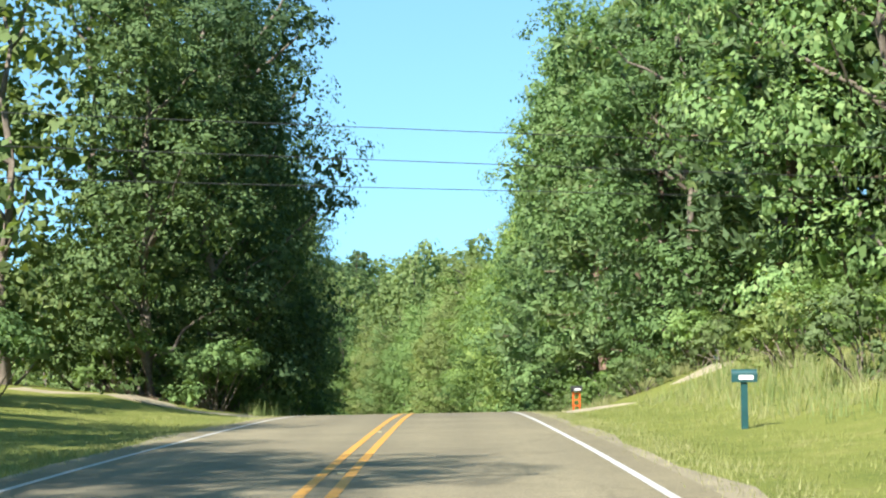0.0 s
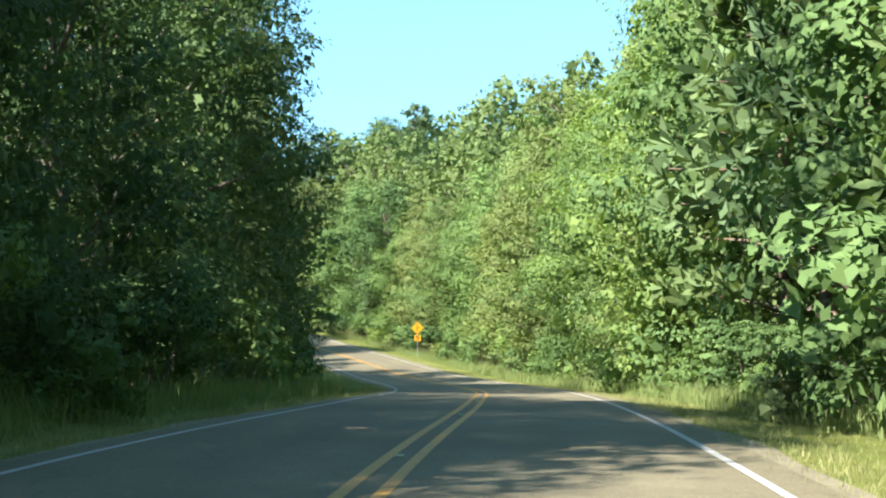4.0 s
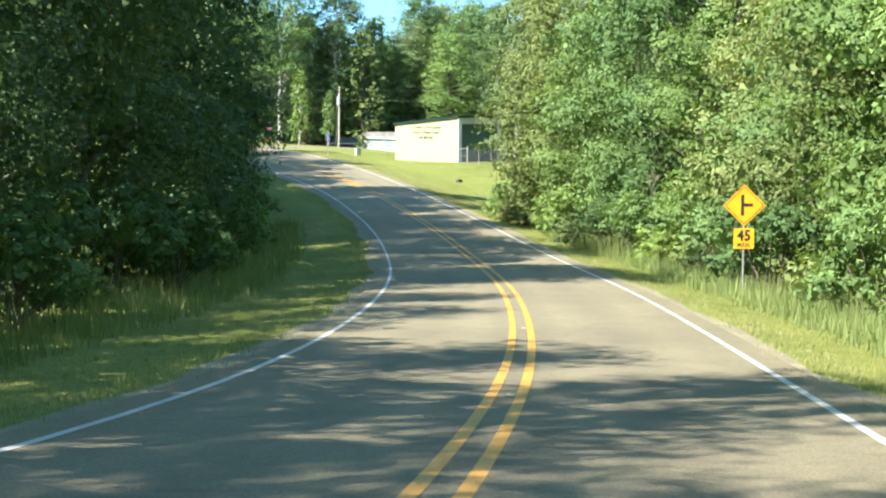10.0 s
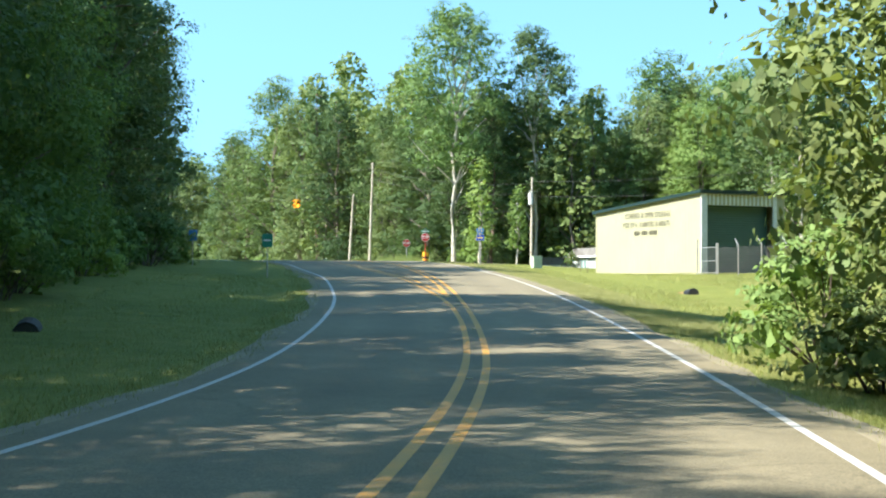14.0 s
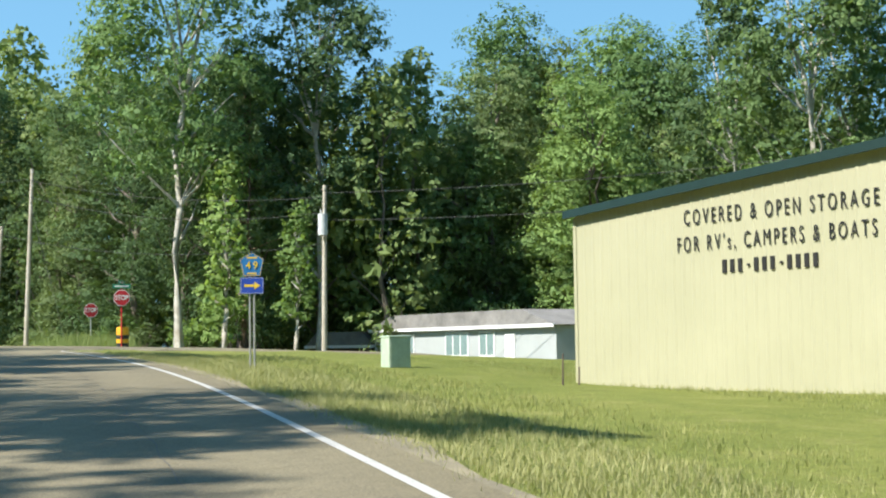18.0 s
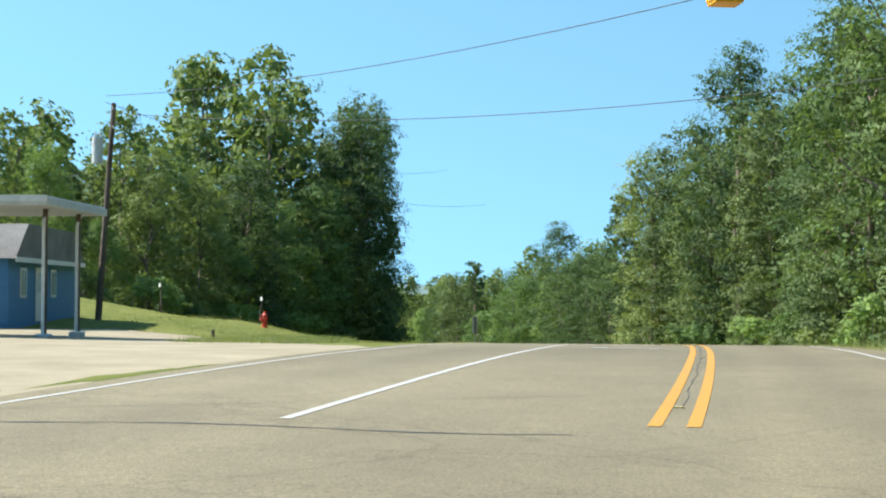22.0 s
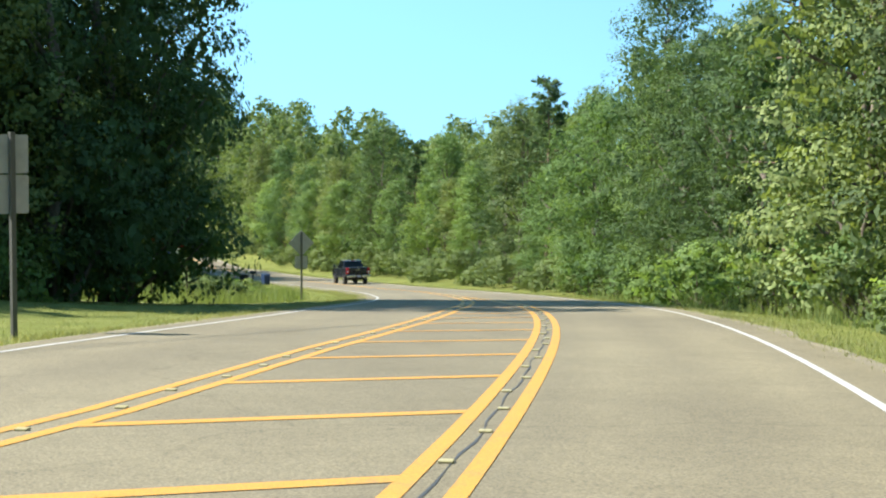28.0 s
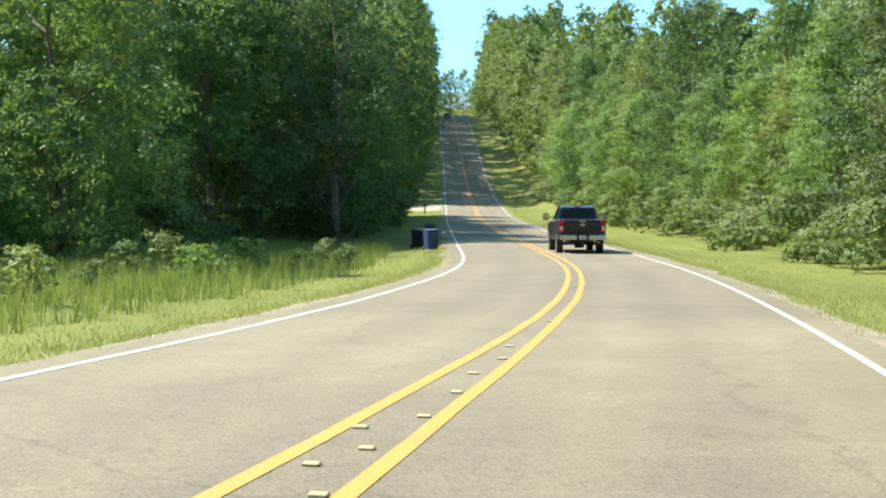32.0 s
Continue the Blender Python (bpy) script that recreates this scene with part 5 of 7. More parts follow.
def joined(name, items, material, label, category):
    """One mesh of many copies, for growth that nobody could count."""
    vs, ls, base = [], [], 0
    for me, m in items:
        v = np.empty(len(me.vertices) * 3, np.float32)
        me.vertices.foreach_get("co", v)
        r = np.array(m)
        vs.append(v.reshape(-1, 3) @ r[:3, :3].T.astype(np.float32) + r[:3, 3].astype(np.float32))
        q = np.empty(len(me.loops), np.int32)
        me.loops.foreach_get("vertex_index", q)
        ls.append(q + base)
        base += len(me.vertices)
    v, q = np.concatenate(vs), np.concatenate(ls)
    me = bpy.data.meshes.new(name)
    me.vertices.add(len(v))
    me.vertices.foreach_set("co", v.ravel())
    me.loops.add(len(q))
    me.loops.foreach_set("vertex_index", q)
    me.polygons.add(len(q) // 4)
    me.polygons.foreach_set("loop_start", np.arange(0, len(q), 4, dtype=np.int32))
    me.update(calc_edges=True)
    me.materials.append(material)
    return tagged(new(name, me), label, category, kind="stuff")


LABELS = ("tall broadleaf tree in full green leaf at the wood's edge", "tall dark green broadleaf tree at the wood's edge", "spreading green broadleaf tree at the wood's edge", "tall olive green tree turning dull at the wood's edge", "bright yellow-green young tree at the wood's edge", "yellowing green broadleaf tree at the wood's edge", "dark green broadleaf tree leafy to the ground at the wood's edge")
deep_crowns, deep_trunks, brush = [], [], []
for side, tab, hm in ((1, EDGE_WOOD_R, HIGH_R), (-1, EDGE_WOOD_L, HIGH_L)):
    hf = lambda s, h=hm: float(np.interp(s, *zip(*h)))
    _rng = np.random.default_rng(31 + side)
    for s, x, y, z, k in wood_row(side, tab, S_MIN + 30, S_FINE, 5.0, 3.0, hf):
        c = _rng.integers(0, 15)
        if side > 0 and 35 < s < 118 and _rng.uniform() < 0.45:
            c = 12
        elif side > 0 and s < 250:
            c = (8, 9, 10, 0, 4, 11, 5)[_rng.integers(0, 7)]
        if side > 0 and 366 < s < 520:
            c = (2, 3, 6, 13, 14, 2, 7)[_rng.integers(0, 7)]
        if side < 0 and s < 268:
            # mostly deep green leaves: the left wall's shade is put into their colour
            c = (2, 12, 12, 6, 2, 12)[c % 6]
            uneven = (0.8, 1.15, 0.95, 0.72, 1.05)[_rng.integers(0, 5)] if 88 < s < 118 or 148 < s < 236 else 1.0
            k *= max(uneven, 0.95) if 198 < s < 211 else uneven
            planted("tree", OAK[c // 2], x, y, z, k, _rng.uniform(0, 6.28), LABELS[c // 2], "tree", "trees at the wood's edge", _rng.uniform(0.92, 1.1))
        elif side < 0 and s > 508 and c < 14:
            c = (0, 6, 10, 8, 4, 6, 0)[c % 7]
            planted("tree", OAK[c // 2], x, y, z, k, _rng.uniform(0, 6.28), LABELS[c // 2], "tree", "trees at the wood's edge", _rng.uniform(0.92, 1.1))
        elif c < 12:
            planted("tree", OAK[c // 2], x, y, z, k, _rng.uniform(0, 6.28), LABELS[c // 2], "tree", "trees at the wood's edge", _rng.uniform(0.92, 1.1))
        elif c < 14:
            planted("pine_tree", PINE[1 if s < 130 else int(s) % 2], x, y, z, k, _rng.uniform(0, 6.28), "tall pine with long green needles at the wood's edge", "pine tree", "pines at the wood's edge")
        else:
            planted("cedar_tree", CEDAR[0], x, y, z, k, _rng.uniform(0, 6.28), "dense dark green cedar at the wood's edge", "cedar tree", "cedars at the wood's edge")
    for gap, back, jit, s0, s1 in ((5.5, 8.0, 1.5, S_MIN + 20, S_FINE), (6.5, 14.5, 2.0, S_MIN + 20, S_FINE), (7.0, 3.0, 1.5, S_FINE, S_MAX), (9.0, 11.0, 2.0, S_FINE, S_MAX)):
        _rng = np.random.default_rng(int(gap * 10) + side)
        for s, x, y, z, k in wood_row(side, tab, s0, s1, gap, back, hf, jit):
            if side < 0 and 70 < s < 228 and (back > 12 or int(s) % 2 == 0):
                continue
            tr, cr = BACK[_rng.integers(0, 3)]
            m = Matrix.LocRotScale((x, y, z), Euler((0, 0, _rng.uniform(0, 6.28))), (k, k, k * _rng.uniform(0.95, 1.12)))
            deep_crowns.append((cr, m))
            deep_trunks.append((tr, m))
    _rng = np.random.default_rng(91 + side)
    for s, x, y, z, k in wood_row(side, tab, S_MIN + 30, S_FINE, 4.2, 0.2, lambda s: 1.0):
        sh = SHRUB[(1, 2, 2, 0, 1)[_rng.integers(0, 5)]]
        if 0 < s < 530:
            planted("shrub", sh, x, y, z, k, _rng.uniform(0, 6.28), "leafy green shrub at the foot of the trees", "shrub", "undergrowth at the wood's edge")
        else:
            brush.append((sh[1], Matrix.LocRotScale((x, y, z), Euler((0, 0, _rng.uniform(0, 6.28))), (k, k, k))))
# woods behind the lawn, the houses and far round the clearing
_rng = np.random.default_rng(5)
for row, (x0, y0, x1, y1, n) in enumerate(FAR_WOODS):
    for k in range(n):
        f = (k + _rng.uniform(0.1, 0.9)) / n
        x, y = x0 + (x1 - x0) * f + _rng.normal() * 2.5, y0 + (y1 - y0) * f + _rng.normal() * 2.5
        q = _rng.uniform(0.85, 1.2) * (0.6 if 8 <= row < 12 else 1.12 if row < 2 else 0.78 if row in (3, 4, 5) and x < -84 else 0.95)
        if row in FRONT_ROWS:
            c = (1, 3, 2, 0)[_rng.integers(0, 4)]
            planted("tree", OAK[c], x, y, gz(x, y) - 0.3, q * 1.02, _rng.uniform(0, 6.28), "green broadleaf tree at the edge of the woods behind the lawn", "tree", "trees behind the lawn and the junction")
            for _ in range(2):
                a, b = x + _rng.normal() * 2.5, y + _rng.normal() * 1.5 - 3.0
                brush.append((SHRUB[_rng.integers(0, 3)][1], Matrix.LocRotScale((a, b, gz(a, b) - 0.2), Euler((0, 0, _rng.uniform(0, 6.28))), (1.3, 1.3, 1.3))))
            continue
        tr, cr = BACK[_rng.integers(0, 3)]
        m = Matrix.LocRotScale((x, y, gz(x, y) - 0.3), Euler((0, 0, _rng.uniform(0, 6.28))), (q, q, q))
        deep_crowns.append((cr, m))
        deep_trunks.append((tr, m))
joined("woodland", deep_crowns, M["leaf_back"], "dense green woodland standing behind the first trees", "woods")
joined("woodland_trunks", deep_trunks, M["bark"], "trunks and limbs of the dense woodland", "woods")
joined("undergrowth", brush, M["leaf_c"], "low green brush along the far edges of the woods", "brush")
# a low wooded hill far off beyond the crest of the road, distance haze in its colour
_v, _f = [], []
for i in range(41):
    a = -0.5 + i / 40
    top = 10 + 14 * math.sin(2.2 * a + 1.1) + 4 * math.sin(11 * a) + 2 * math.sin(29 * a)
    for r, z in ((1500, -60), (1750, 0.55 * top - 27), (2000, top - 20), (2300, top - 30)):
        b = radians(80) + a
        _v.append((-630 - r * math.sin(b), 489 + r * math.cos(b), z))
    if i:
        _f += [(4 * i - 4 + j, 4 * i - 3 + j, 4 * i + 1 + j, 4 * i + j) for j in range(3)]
tagged(piece("backdrop", mesh_from("backdrop", _v, _f, True), M["far_hill"]), "low wooded hill on the far horizon, blue-green with painted haze", "hill", kind="structure")
# tall pale-trunked trees behind the junction
TALL = broadleaf(np.random.default_rng(21), 27, 6.2, 10.0, 22000, 0.25, M["leaf_a"], M["bark_pale"], True, 0.0, "round", 0.0105)
TALL2 = broadleaf(np.random.default_rng(22), 26, 5.0, 8.5, 17000, 0.25, M["leaf_b"], M["bark_pale"], True, 0.01, "round", 0.0095)
SLIM = broadleaf(np.random.default_rng(23), 11, 1.5, 2.5, 1800, 0.26, M["leaf_d"], M["bark_pale"], False, 0.02, "column")
for me, x, y, k, lab in ((TALL, -92.9, 361.9, 1.0, "very tall forked tree with a pale bare trunk behind the junction"), (TALL2, -86.3, 367.5, 1.0, "tall leaning tree with a pale trunk behind the junction"), (SLIM, -89.0, 360.0, 1.0, "slim pale-stemmed young tree clad in leaves"), (SLIM, -82.0, 354.2, 0.7, "slim leaf-clad stem beside the utility pole"), (TALL2, -60.5, 366.2, 0.85, "tall pale-trunked tree rising over the woods behind the lawn"), (TALL2, -55.9, 358.8, 0.95, "tall pale-trunked tree rising over the woods behind the lawn"), (TALL2, -54.1, 365.0, 0.85, "tall pale-trunked tree rising over the woods behind the lawn")):
    planted("tall_tree", me, x, y, gz(x, y) - 0.1, k, 0.3, lab, "tree", "")
for x, y, i, k in ((-79.5, 386.5, 0, 1.45), (-75.5, 388.0, 5, 1.4), (-71.5, 386.0, 2, 1.6), (-67.5, 384.0, 0, 1.35)):
    planted("tree", OAK[i], x, y, gz(x, y) - 0.3, k, 2.0 * i + x, "tall full-crowned olive green tree in the woods behind the lawn", "tree", "trees behind the lawn and the junction")
for s, d, i, k in EXTRA_SHRUBS:
    x, y, _ = road(s, d)
    planted("shrub", SHRUB[i], float(x), float(y), float(height(s, d)) - 0.1, k, s, "leafy green bush standing on the open verge", "shrub", "bushes on the open verges")
for s, d, i, k in EXTRA_TREES:
    x, y, _ = road(s, d)
    planted("tree", OAK[i], float(x), float(y), float(height(s, d)) - 0.15, k, s, LABELS[i], "tree", "trees at the wood's edge", 1.25 if 480 < s < 503 else 1.0)

# ---- markings of the widened stretch ----
ribbon("yellow_line", 266, 354.5, lambda s: -median(s) - 0.24, lambda s: -median(s) - 0.11, UP, M["yellow"], carriageway)
ribbon("yellow_line", 277, 354.5, lambda s: -median(s) + 0.11, lambda s: -median(s) + 0.24, UP, M["yellow"], carriageway)
ribbon("yellow_line", 430, 524, lambda s: -median(s) - 0.24, lambda s: -median(s) - 0.11, UP, M["yellow"], carriageway)
ribbon("yellow_line", 430, 508, lambda s: -median(s) + 0.11, lambda s: -median(s) + 0.24, UP, M["yellow"], carriageway)
for s in (302, 314, 332, 341, 349):
    ribbon("hatch_bar", s, s + 0.2, lambda q: -median(q) + 0.3, -0.3, UP, M["yellow"], carriageway)
# nose of the gore after the junction
gore = lambda s: -float(np.interp(s, (390.5, 393, 396.5, 400, 404, 409, 414, 420, 430), (0.175, 0.22, 0.45, 0.95, 1.75, 2.6, 3.2, 3.6, 3.775)))
ribbon("gore_line", 390.5, 430, lambda s: gore(s) - 0.065, lambda s: gore(s) + 0.065, UP + 0.001, M["yellow"], carriageway, 0.5)
ribbon("gore_line", 398.2, 430, lambda s: gore(s) + 0.285, lambda s: gore(s) + 0.415, UP + 0.001, M["yellow"], carriageway, 0.5)


def slant_bar(s, far):
    """A bar painted across the gore, its far end nearer to oncoming traffic."""
    v = []
    for a, d in ((s, -0.24), (s + 0.26, -0.24), (s + 0.26 - 0.6 * (far - 0.24), -far), (s - 0.6 * (far - 0.24), -far)):
        x, y, z = on_road(a, d)
        v.append((x, y, z + UP))
    piece("hatch_bar", mesh_from("hatch_bar", v, [(3, 2, 1, 0)]), M["yellow"], carriageway)


for s in [402.2, 406.4] + [410.85 + 3.46 * k for k in range(22)]:
    s += float(np.interp(s, (449, 463, 469, 480), (0.0, 0.45, 0.6, 0.1)))
    slant_bar(s, max(0.4, -gore(s - 0.8) - 0.35 if s < 430 else median(s - 1.2) - 0.22))
# turn lane of the opposite direction
ribbon("lane_line", 364.0, 394.3, -3.68, -3.56, UP, M["white"], carriageway)
for k in range(20):
    s = 395.5 + 1.55 * k
    if s < 423:
        ribbon("lane_dash", s, s + 0.62, -3.71, -3.59, UP, M["white"], carriageway)


def flat_text(words, s, d, size, stretch):
    x, y, z = on_road(s, d)
    cu = bpy.data.curves.new("road_word", "FONT")
    cu.body, cu.size, cu.align_x, cu.align_y, cu.offset = words, size, "CENTER", "CENTER", 0.012
    tmp = bpy.data.objects.new("tmp", cu)
    me = bpy.data.meshes.new_from_object(tmp)
    bpy.data.objects.remove(tmp)
    me.transform(Matrix.Diagonal((1.0, stretch, 1, 1)))
    me.materials.clear()
    nz = (on_road(s + 2, d)[2] - on_road(s - 2, d)[2]) / 4
    return piece("road_word", me, M["white"], carriageway, "white word painted on the turn lane", Matrix.LocRotScale((x, y, z + UP + 0.002), Euler((-math.atan(nz), 0, radians(heading(s) + 180)), "XYZ"), None))


flat_text("ONLY", 393.8, -1.86, 0.98, 1.7)
_o = on_road(385.3, -1.6)
part("turn_arrow", plate([(-1.2, -0.05), (0.7, -0.05), (0.7, 0.1), (-0.55, 0.1), (-0.55, 0.32)], -0.003, 0.003), M["white"], carriageway, "white arrow painted on the turn lane", pose(_o[0], _o[1], _o[2] + UP + 0.004, -90, 0, heading(385.3)))

# tar seams and joints in the paving, and one wire shadow painted across the lane
for s0, s1, d, w in ((396, 470, 0.0, 0.018), (366, 396, -0.02, 0.011), (277, 354, 0.02, 0.03), (470, 508, 0.03, 0.015), (300, 352, 1.9, 0.01)):
    jog = lambda s, a=d: a + 0.035 * math.sin(2.1 * s) * math.sin(0.83 * s + 1.0)
    ribbon("tar_seam", s0, s1, lambda s: jog(s) - w * (0.5 + 0.4 * math.sin(3.7 * s)), lambda s: jog(s) + w * (0.5 + 0.4 * math.sin(2.9 * s + 2.0)), 0.003, M["tar"], carriageway, 0.6)
# the line at 363.2 is an overhead wire's shadow, painted dark on the asphalt
for s, d0, d1 in ((363.2, -6.5, -0.8), (329.0, -5.5, 2.2), (500.5, -3.4, -0.9), (286.0, -2.8, 3.0)):
    v = []
    for k in range(9):
        d = d0 + (d1 - d0) * k / 8
        for e in (-0.018, 0.018):
            x, y, z = on_road(s + 0.18 * math.sin(0.9 * k + s) + e * (1.4 + math.sin(2.3 * k)), d)
            v.append((x, y, z + 0.003))
    piece("tar_seam", mesh_from("tar_seam", v, [(2 * k, 2 * k + 2, 2 * k + 3, 2 * k + 1) for k in range(8)]), M["tar"], carriageway)

# raised markers between the yellow lines
_mark = boxed(-0.05, 0.05, -0.042, 0.042, 0.0, 0.018, bevel=0.008)
_mk = bpy.data.meshes.new("road_marker")
_mark.to_mesh(_mk)
_mark.free()
_mk.materials.append(M["marker"])
for s0, s1, step, off in ((6, 268, 12.2, lambda s: 0.0), (272, 354, 3.0, lambda s: 0.0), (278, 354, 3.0, lambda s: -median(s)), (366, 394, 12.2, lambda s: 0.0), (395.5, 520, 1.55, swing), (398.4, 430, 1.55, lambda s: gore(s) + 0.175), (430.5, 514, 1.55, lambda s: -median(s)), (524, 620, 12.2, lambda s: 0.0)):
    for s in np.arange(s0, s1, step):
        d = off(s) + (0.045 if int(s * 7) % 2 else -0.045)
        x, y, z = on_road(s, d)
        piece("road_marker", _mk, None, carriageway, "", pose(x, y, z + 0.001, 0, 0, heading(s)))

# side road, drives and aprons
side_road = tagged(new("side_road"), "worn asphalt side road joining at the junction", "road", kind="structure")
patch("asphalt", [(340.9, 3.4), (343.9, 4.6), (346.6, 8.5), (347.9, 14), (351.4, 30), (358.4, 60), (368.4, 60), (360.4, 30), (357.9, 14), (358.9, 8.5), (360.9, 4.8), (364.4, 3.4)], 0.035, M["asphalt"], side_road)
apron = tagged(new("gravel_apron"), "sandy gravel apron beside the road", "gravel", kind="structure")
patch("gravel", [(354.4, -edge_left(354.4) + 0.9), (355.9, -12), (354.4, -40), (378.4, -40), (400.4, -28), (403.4, -17), (392.4, -12.5), (385.4, -edge_left(385.4) + 0.9)], 0.03, M["sand"], apron)
drives = tagged(new("sand_drive"), "bare sandy drive leading off the road", "driveway", kind="structure")
patch("drive_surface", [(50.5, 3.2), (52, 7), (53.5, 14), (55, 24), (59.5, 24), (57.5, 14), (57.5, 7), (59.5, 3.2)], 0.035, M["sand"], drives)
patch("drive_surface", [(54.5, -3.2), (56, -7), (57.5, -16), (62, -16), (60, -7), (61, -3.2)], 0.035, M["sand"], drives)
patch("drive_surface", [(684, -3.2), (686, -8), (690, -32), (700, -32), (698, -8), (705, -3.2)], 0.035, M["sand"], drives)
shoulder = tagged(new("shoulder"), "strip of bare dry gravel and dead grass along the pavement", "shoulder", kind="structure")
for a, b, da, db in ((S_MIN, 340, EDGE_R - 0.02, EDGE_R + 0.34), (366, 640, EDGE_R - 0.02, EDGE_R + 0.34)):
    n = int((b - a) / 3)
    v, f = [], []
    for k in range(n + 1):
        s = a + (b - a) * k / n
        w = 0.25 * math.sin(s * 0.7) * math.sin(s * 0.23 + 1)
        for d in (da, db + w):
            x, y, _ = road(s, d)
            v.append((float(x), float(y), float(height(s, max(d, EDGE_R + 0.001))) + 0.02))
        if k:
            f.append((2 * k - 2, 2 * k - 1, 2 * k + 1, 2 * k))
    piece("gravel_strip", mesh_from("gravel_strip", v, f), M["sand_dark"], shoulder)
for a, b in ((S_MIN, 352), (387, 640)):
    n = int((b - a) / 3)
    v, f = [], []
    for k in range(n + 1):
        s = a + (b - a) * k / n
        w = 0.25 * math.sin(s * 0.6 + 2) * math.sin(s * 0.27)
        for u in (0.34 + w, -0.02):
            x, y, _ = road(s, -edge_left(s) - u)
            v.append((float(x), float(y), float(height(s, -edge_left(s) - max(u, 0.001))) + 0.02))
        if k:
            f.append((2 * k - 2, 2 * k - 1, 2 * k + 1, 2 * k))
    piece("gravel_strip", mesh_from("gravel_strip", v, f), M["sand_dark"], shoulder)


# ---- first stretch: mailboxes, marker post, wires ----
mailbox(spot(28.7, 7.15, -8) @ Matrix.Diagonal((0.88, 0.88, 0.86, 1)), "teal", "teal", "dark teal mailbox on a matching post at the grassy verge", 1.05)
mailbox(spot(58.3, 6.5, 5) @ Matrix.Diagonal((0.8, 0.8, 0.8, 1)), "orange", "black_plastic", "dark mailbox with a white label on an orange ladder-like stand", 0.95, True)
t = thing("marker_post", spot(59, 12.2), "short white plastic utility marker on the grassy bank", "marker post")
part("tube", rodded((0, 0, -0.2), (0, 0, 0.62), 0.11, 0.11, 12), M["sign_white"], t)
part("cap", rodded((0, 0, 0.62), (0, 0, 0.67), 0.12, 0.1, 12), M["sign_white"], t)
span = thing("power_line", pose(0, 0, 0), "thin power wires crossing high over the road", "wires")
for a, b in (((-45.63, 33.3, 2.41), (44.71, 56.4, -0.01)), ((-45.56, 38.4, 3.96), (44.62, 50.4, 0.02)), ((-45.55, 38.6, 4.96), (44.63, 50.6, 1.00))):
    wire("wire", a, b, 0.05, 0.013, M["wire"], span)

# ---- the bend ----
warning_sign(spot(203.3, 7.0, -4))
t = thing("dead_tree", spot(137.2, 9.6), "pale bare trunk with a broken leaning limb at the wood's edge", "dead tree")
piece("trunk", wood_mesh("trunk", [(bent((0, 0, -0.3), (-0.15, 0.1, 6.5), _rng, 6, 0.05), [0.17, 0.16, 0.15, 0.14, 0.13, 0.11, 0.08])]), M["bark_pale"], t)
piece("broken_limb", wood_mesh("broken_limb", [(bent((-0.05, 0, 1.3), (-1.15, 0.1, 2.5), _rng, 4, 0.05), [0.1, 0.1, 0.09, 0.09, 0.085])]), M["bark_pale"], t)
t = thing("name_sign", spot(128.8, 8.7, 5), "low dark sign board with white letters in the grass", "sign")
part("post", boxed(-0.5, -0.44, 0.0, 0.05, -0.2, 0.75), M["pole_dark"], t)
part("post", boxed(0.44, 0.5, 0.0, 0.05, -0.2, 0.75), M["pole_dark"], t)
b = part("board", boxed(-0.6, 0.6, -0.03, 0.0, 0.3, 0.75, bevel=0.005), M["board_green"], t)
for k in range(5):
    part("letter_bar", boxed(-0.42 + 0.17 * k, -0.31 + 0.17 * k, -0.036, -0.031, 0.44, 0.62), M["sign_white"], b)
for s, d, turn, mm, lab in ((298, -7.6, 0, "sign_green", "small green sign on a steel post in the verge"), (316, -12.5, 12, "sign_blue", "blue road sign on a steel post beside the junction")):
    t = thing("small_sign", spot(s, d, turn), lab, "road sign")
    sign_post(t, 2.1)
    p = part("panel", plate(rounded(0.5, 0.62, 0.03, 0, 1.75), -0.012, 0), M[mm], t)
    part("white_bar", boxed(-0.16, 0.16, -0.016, -0.013, 1.72, 1.8), M["sign_white"], p)


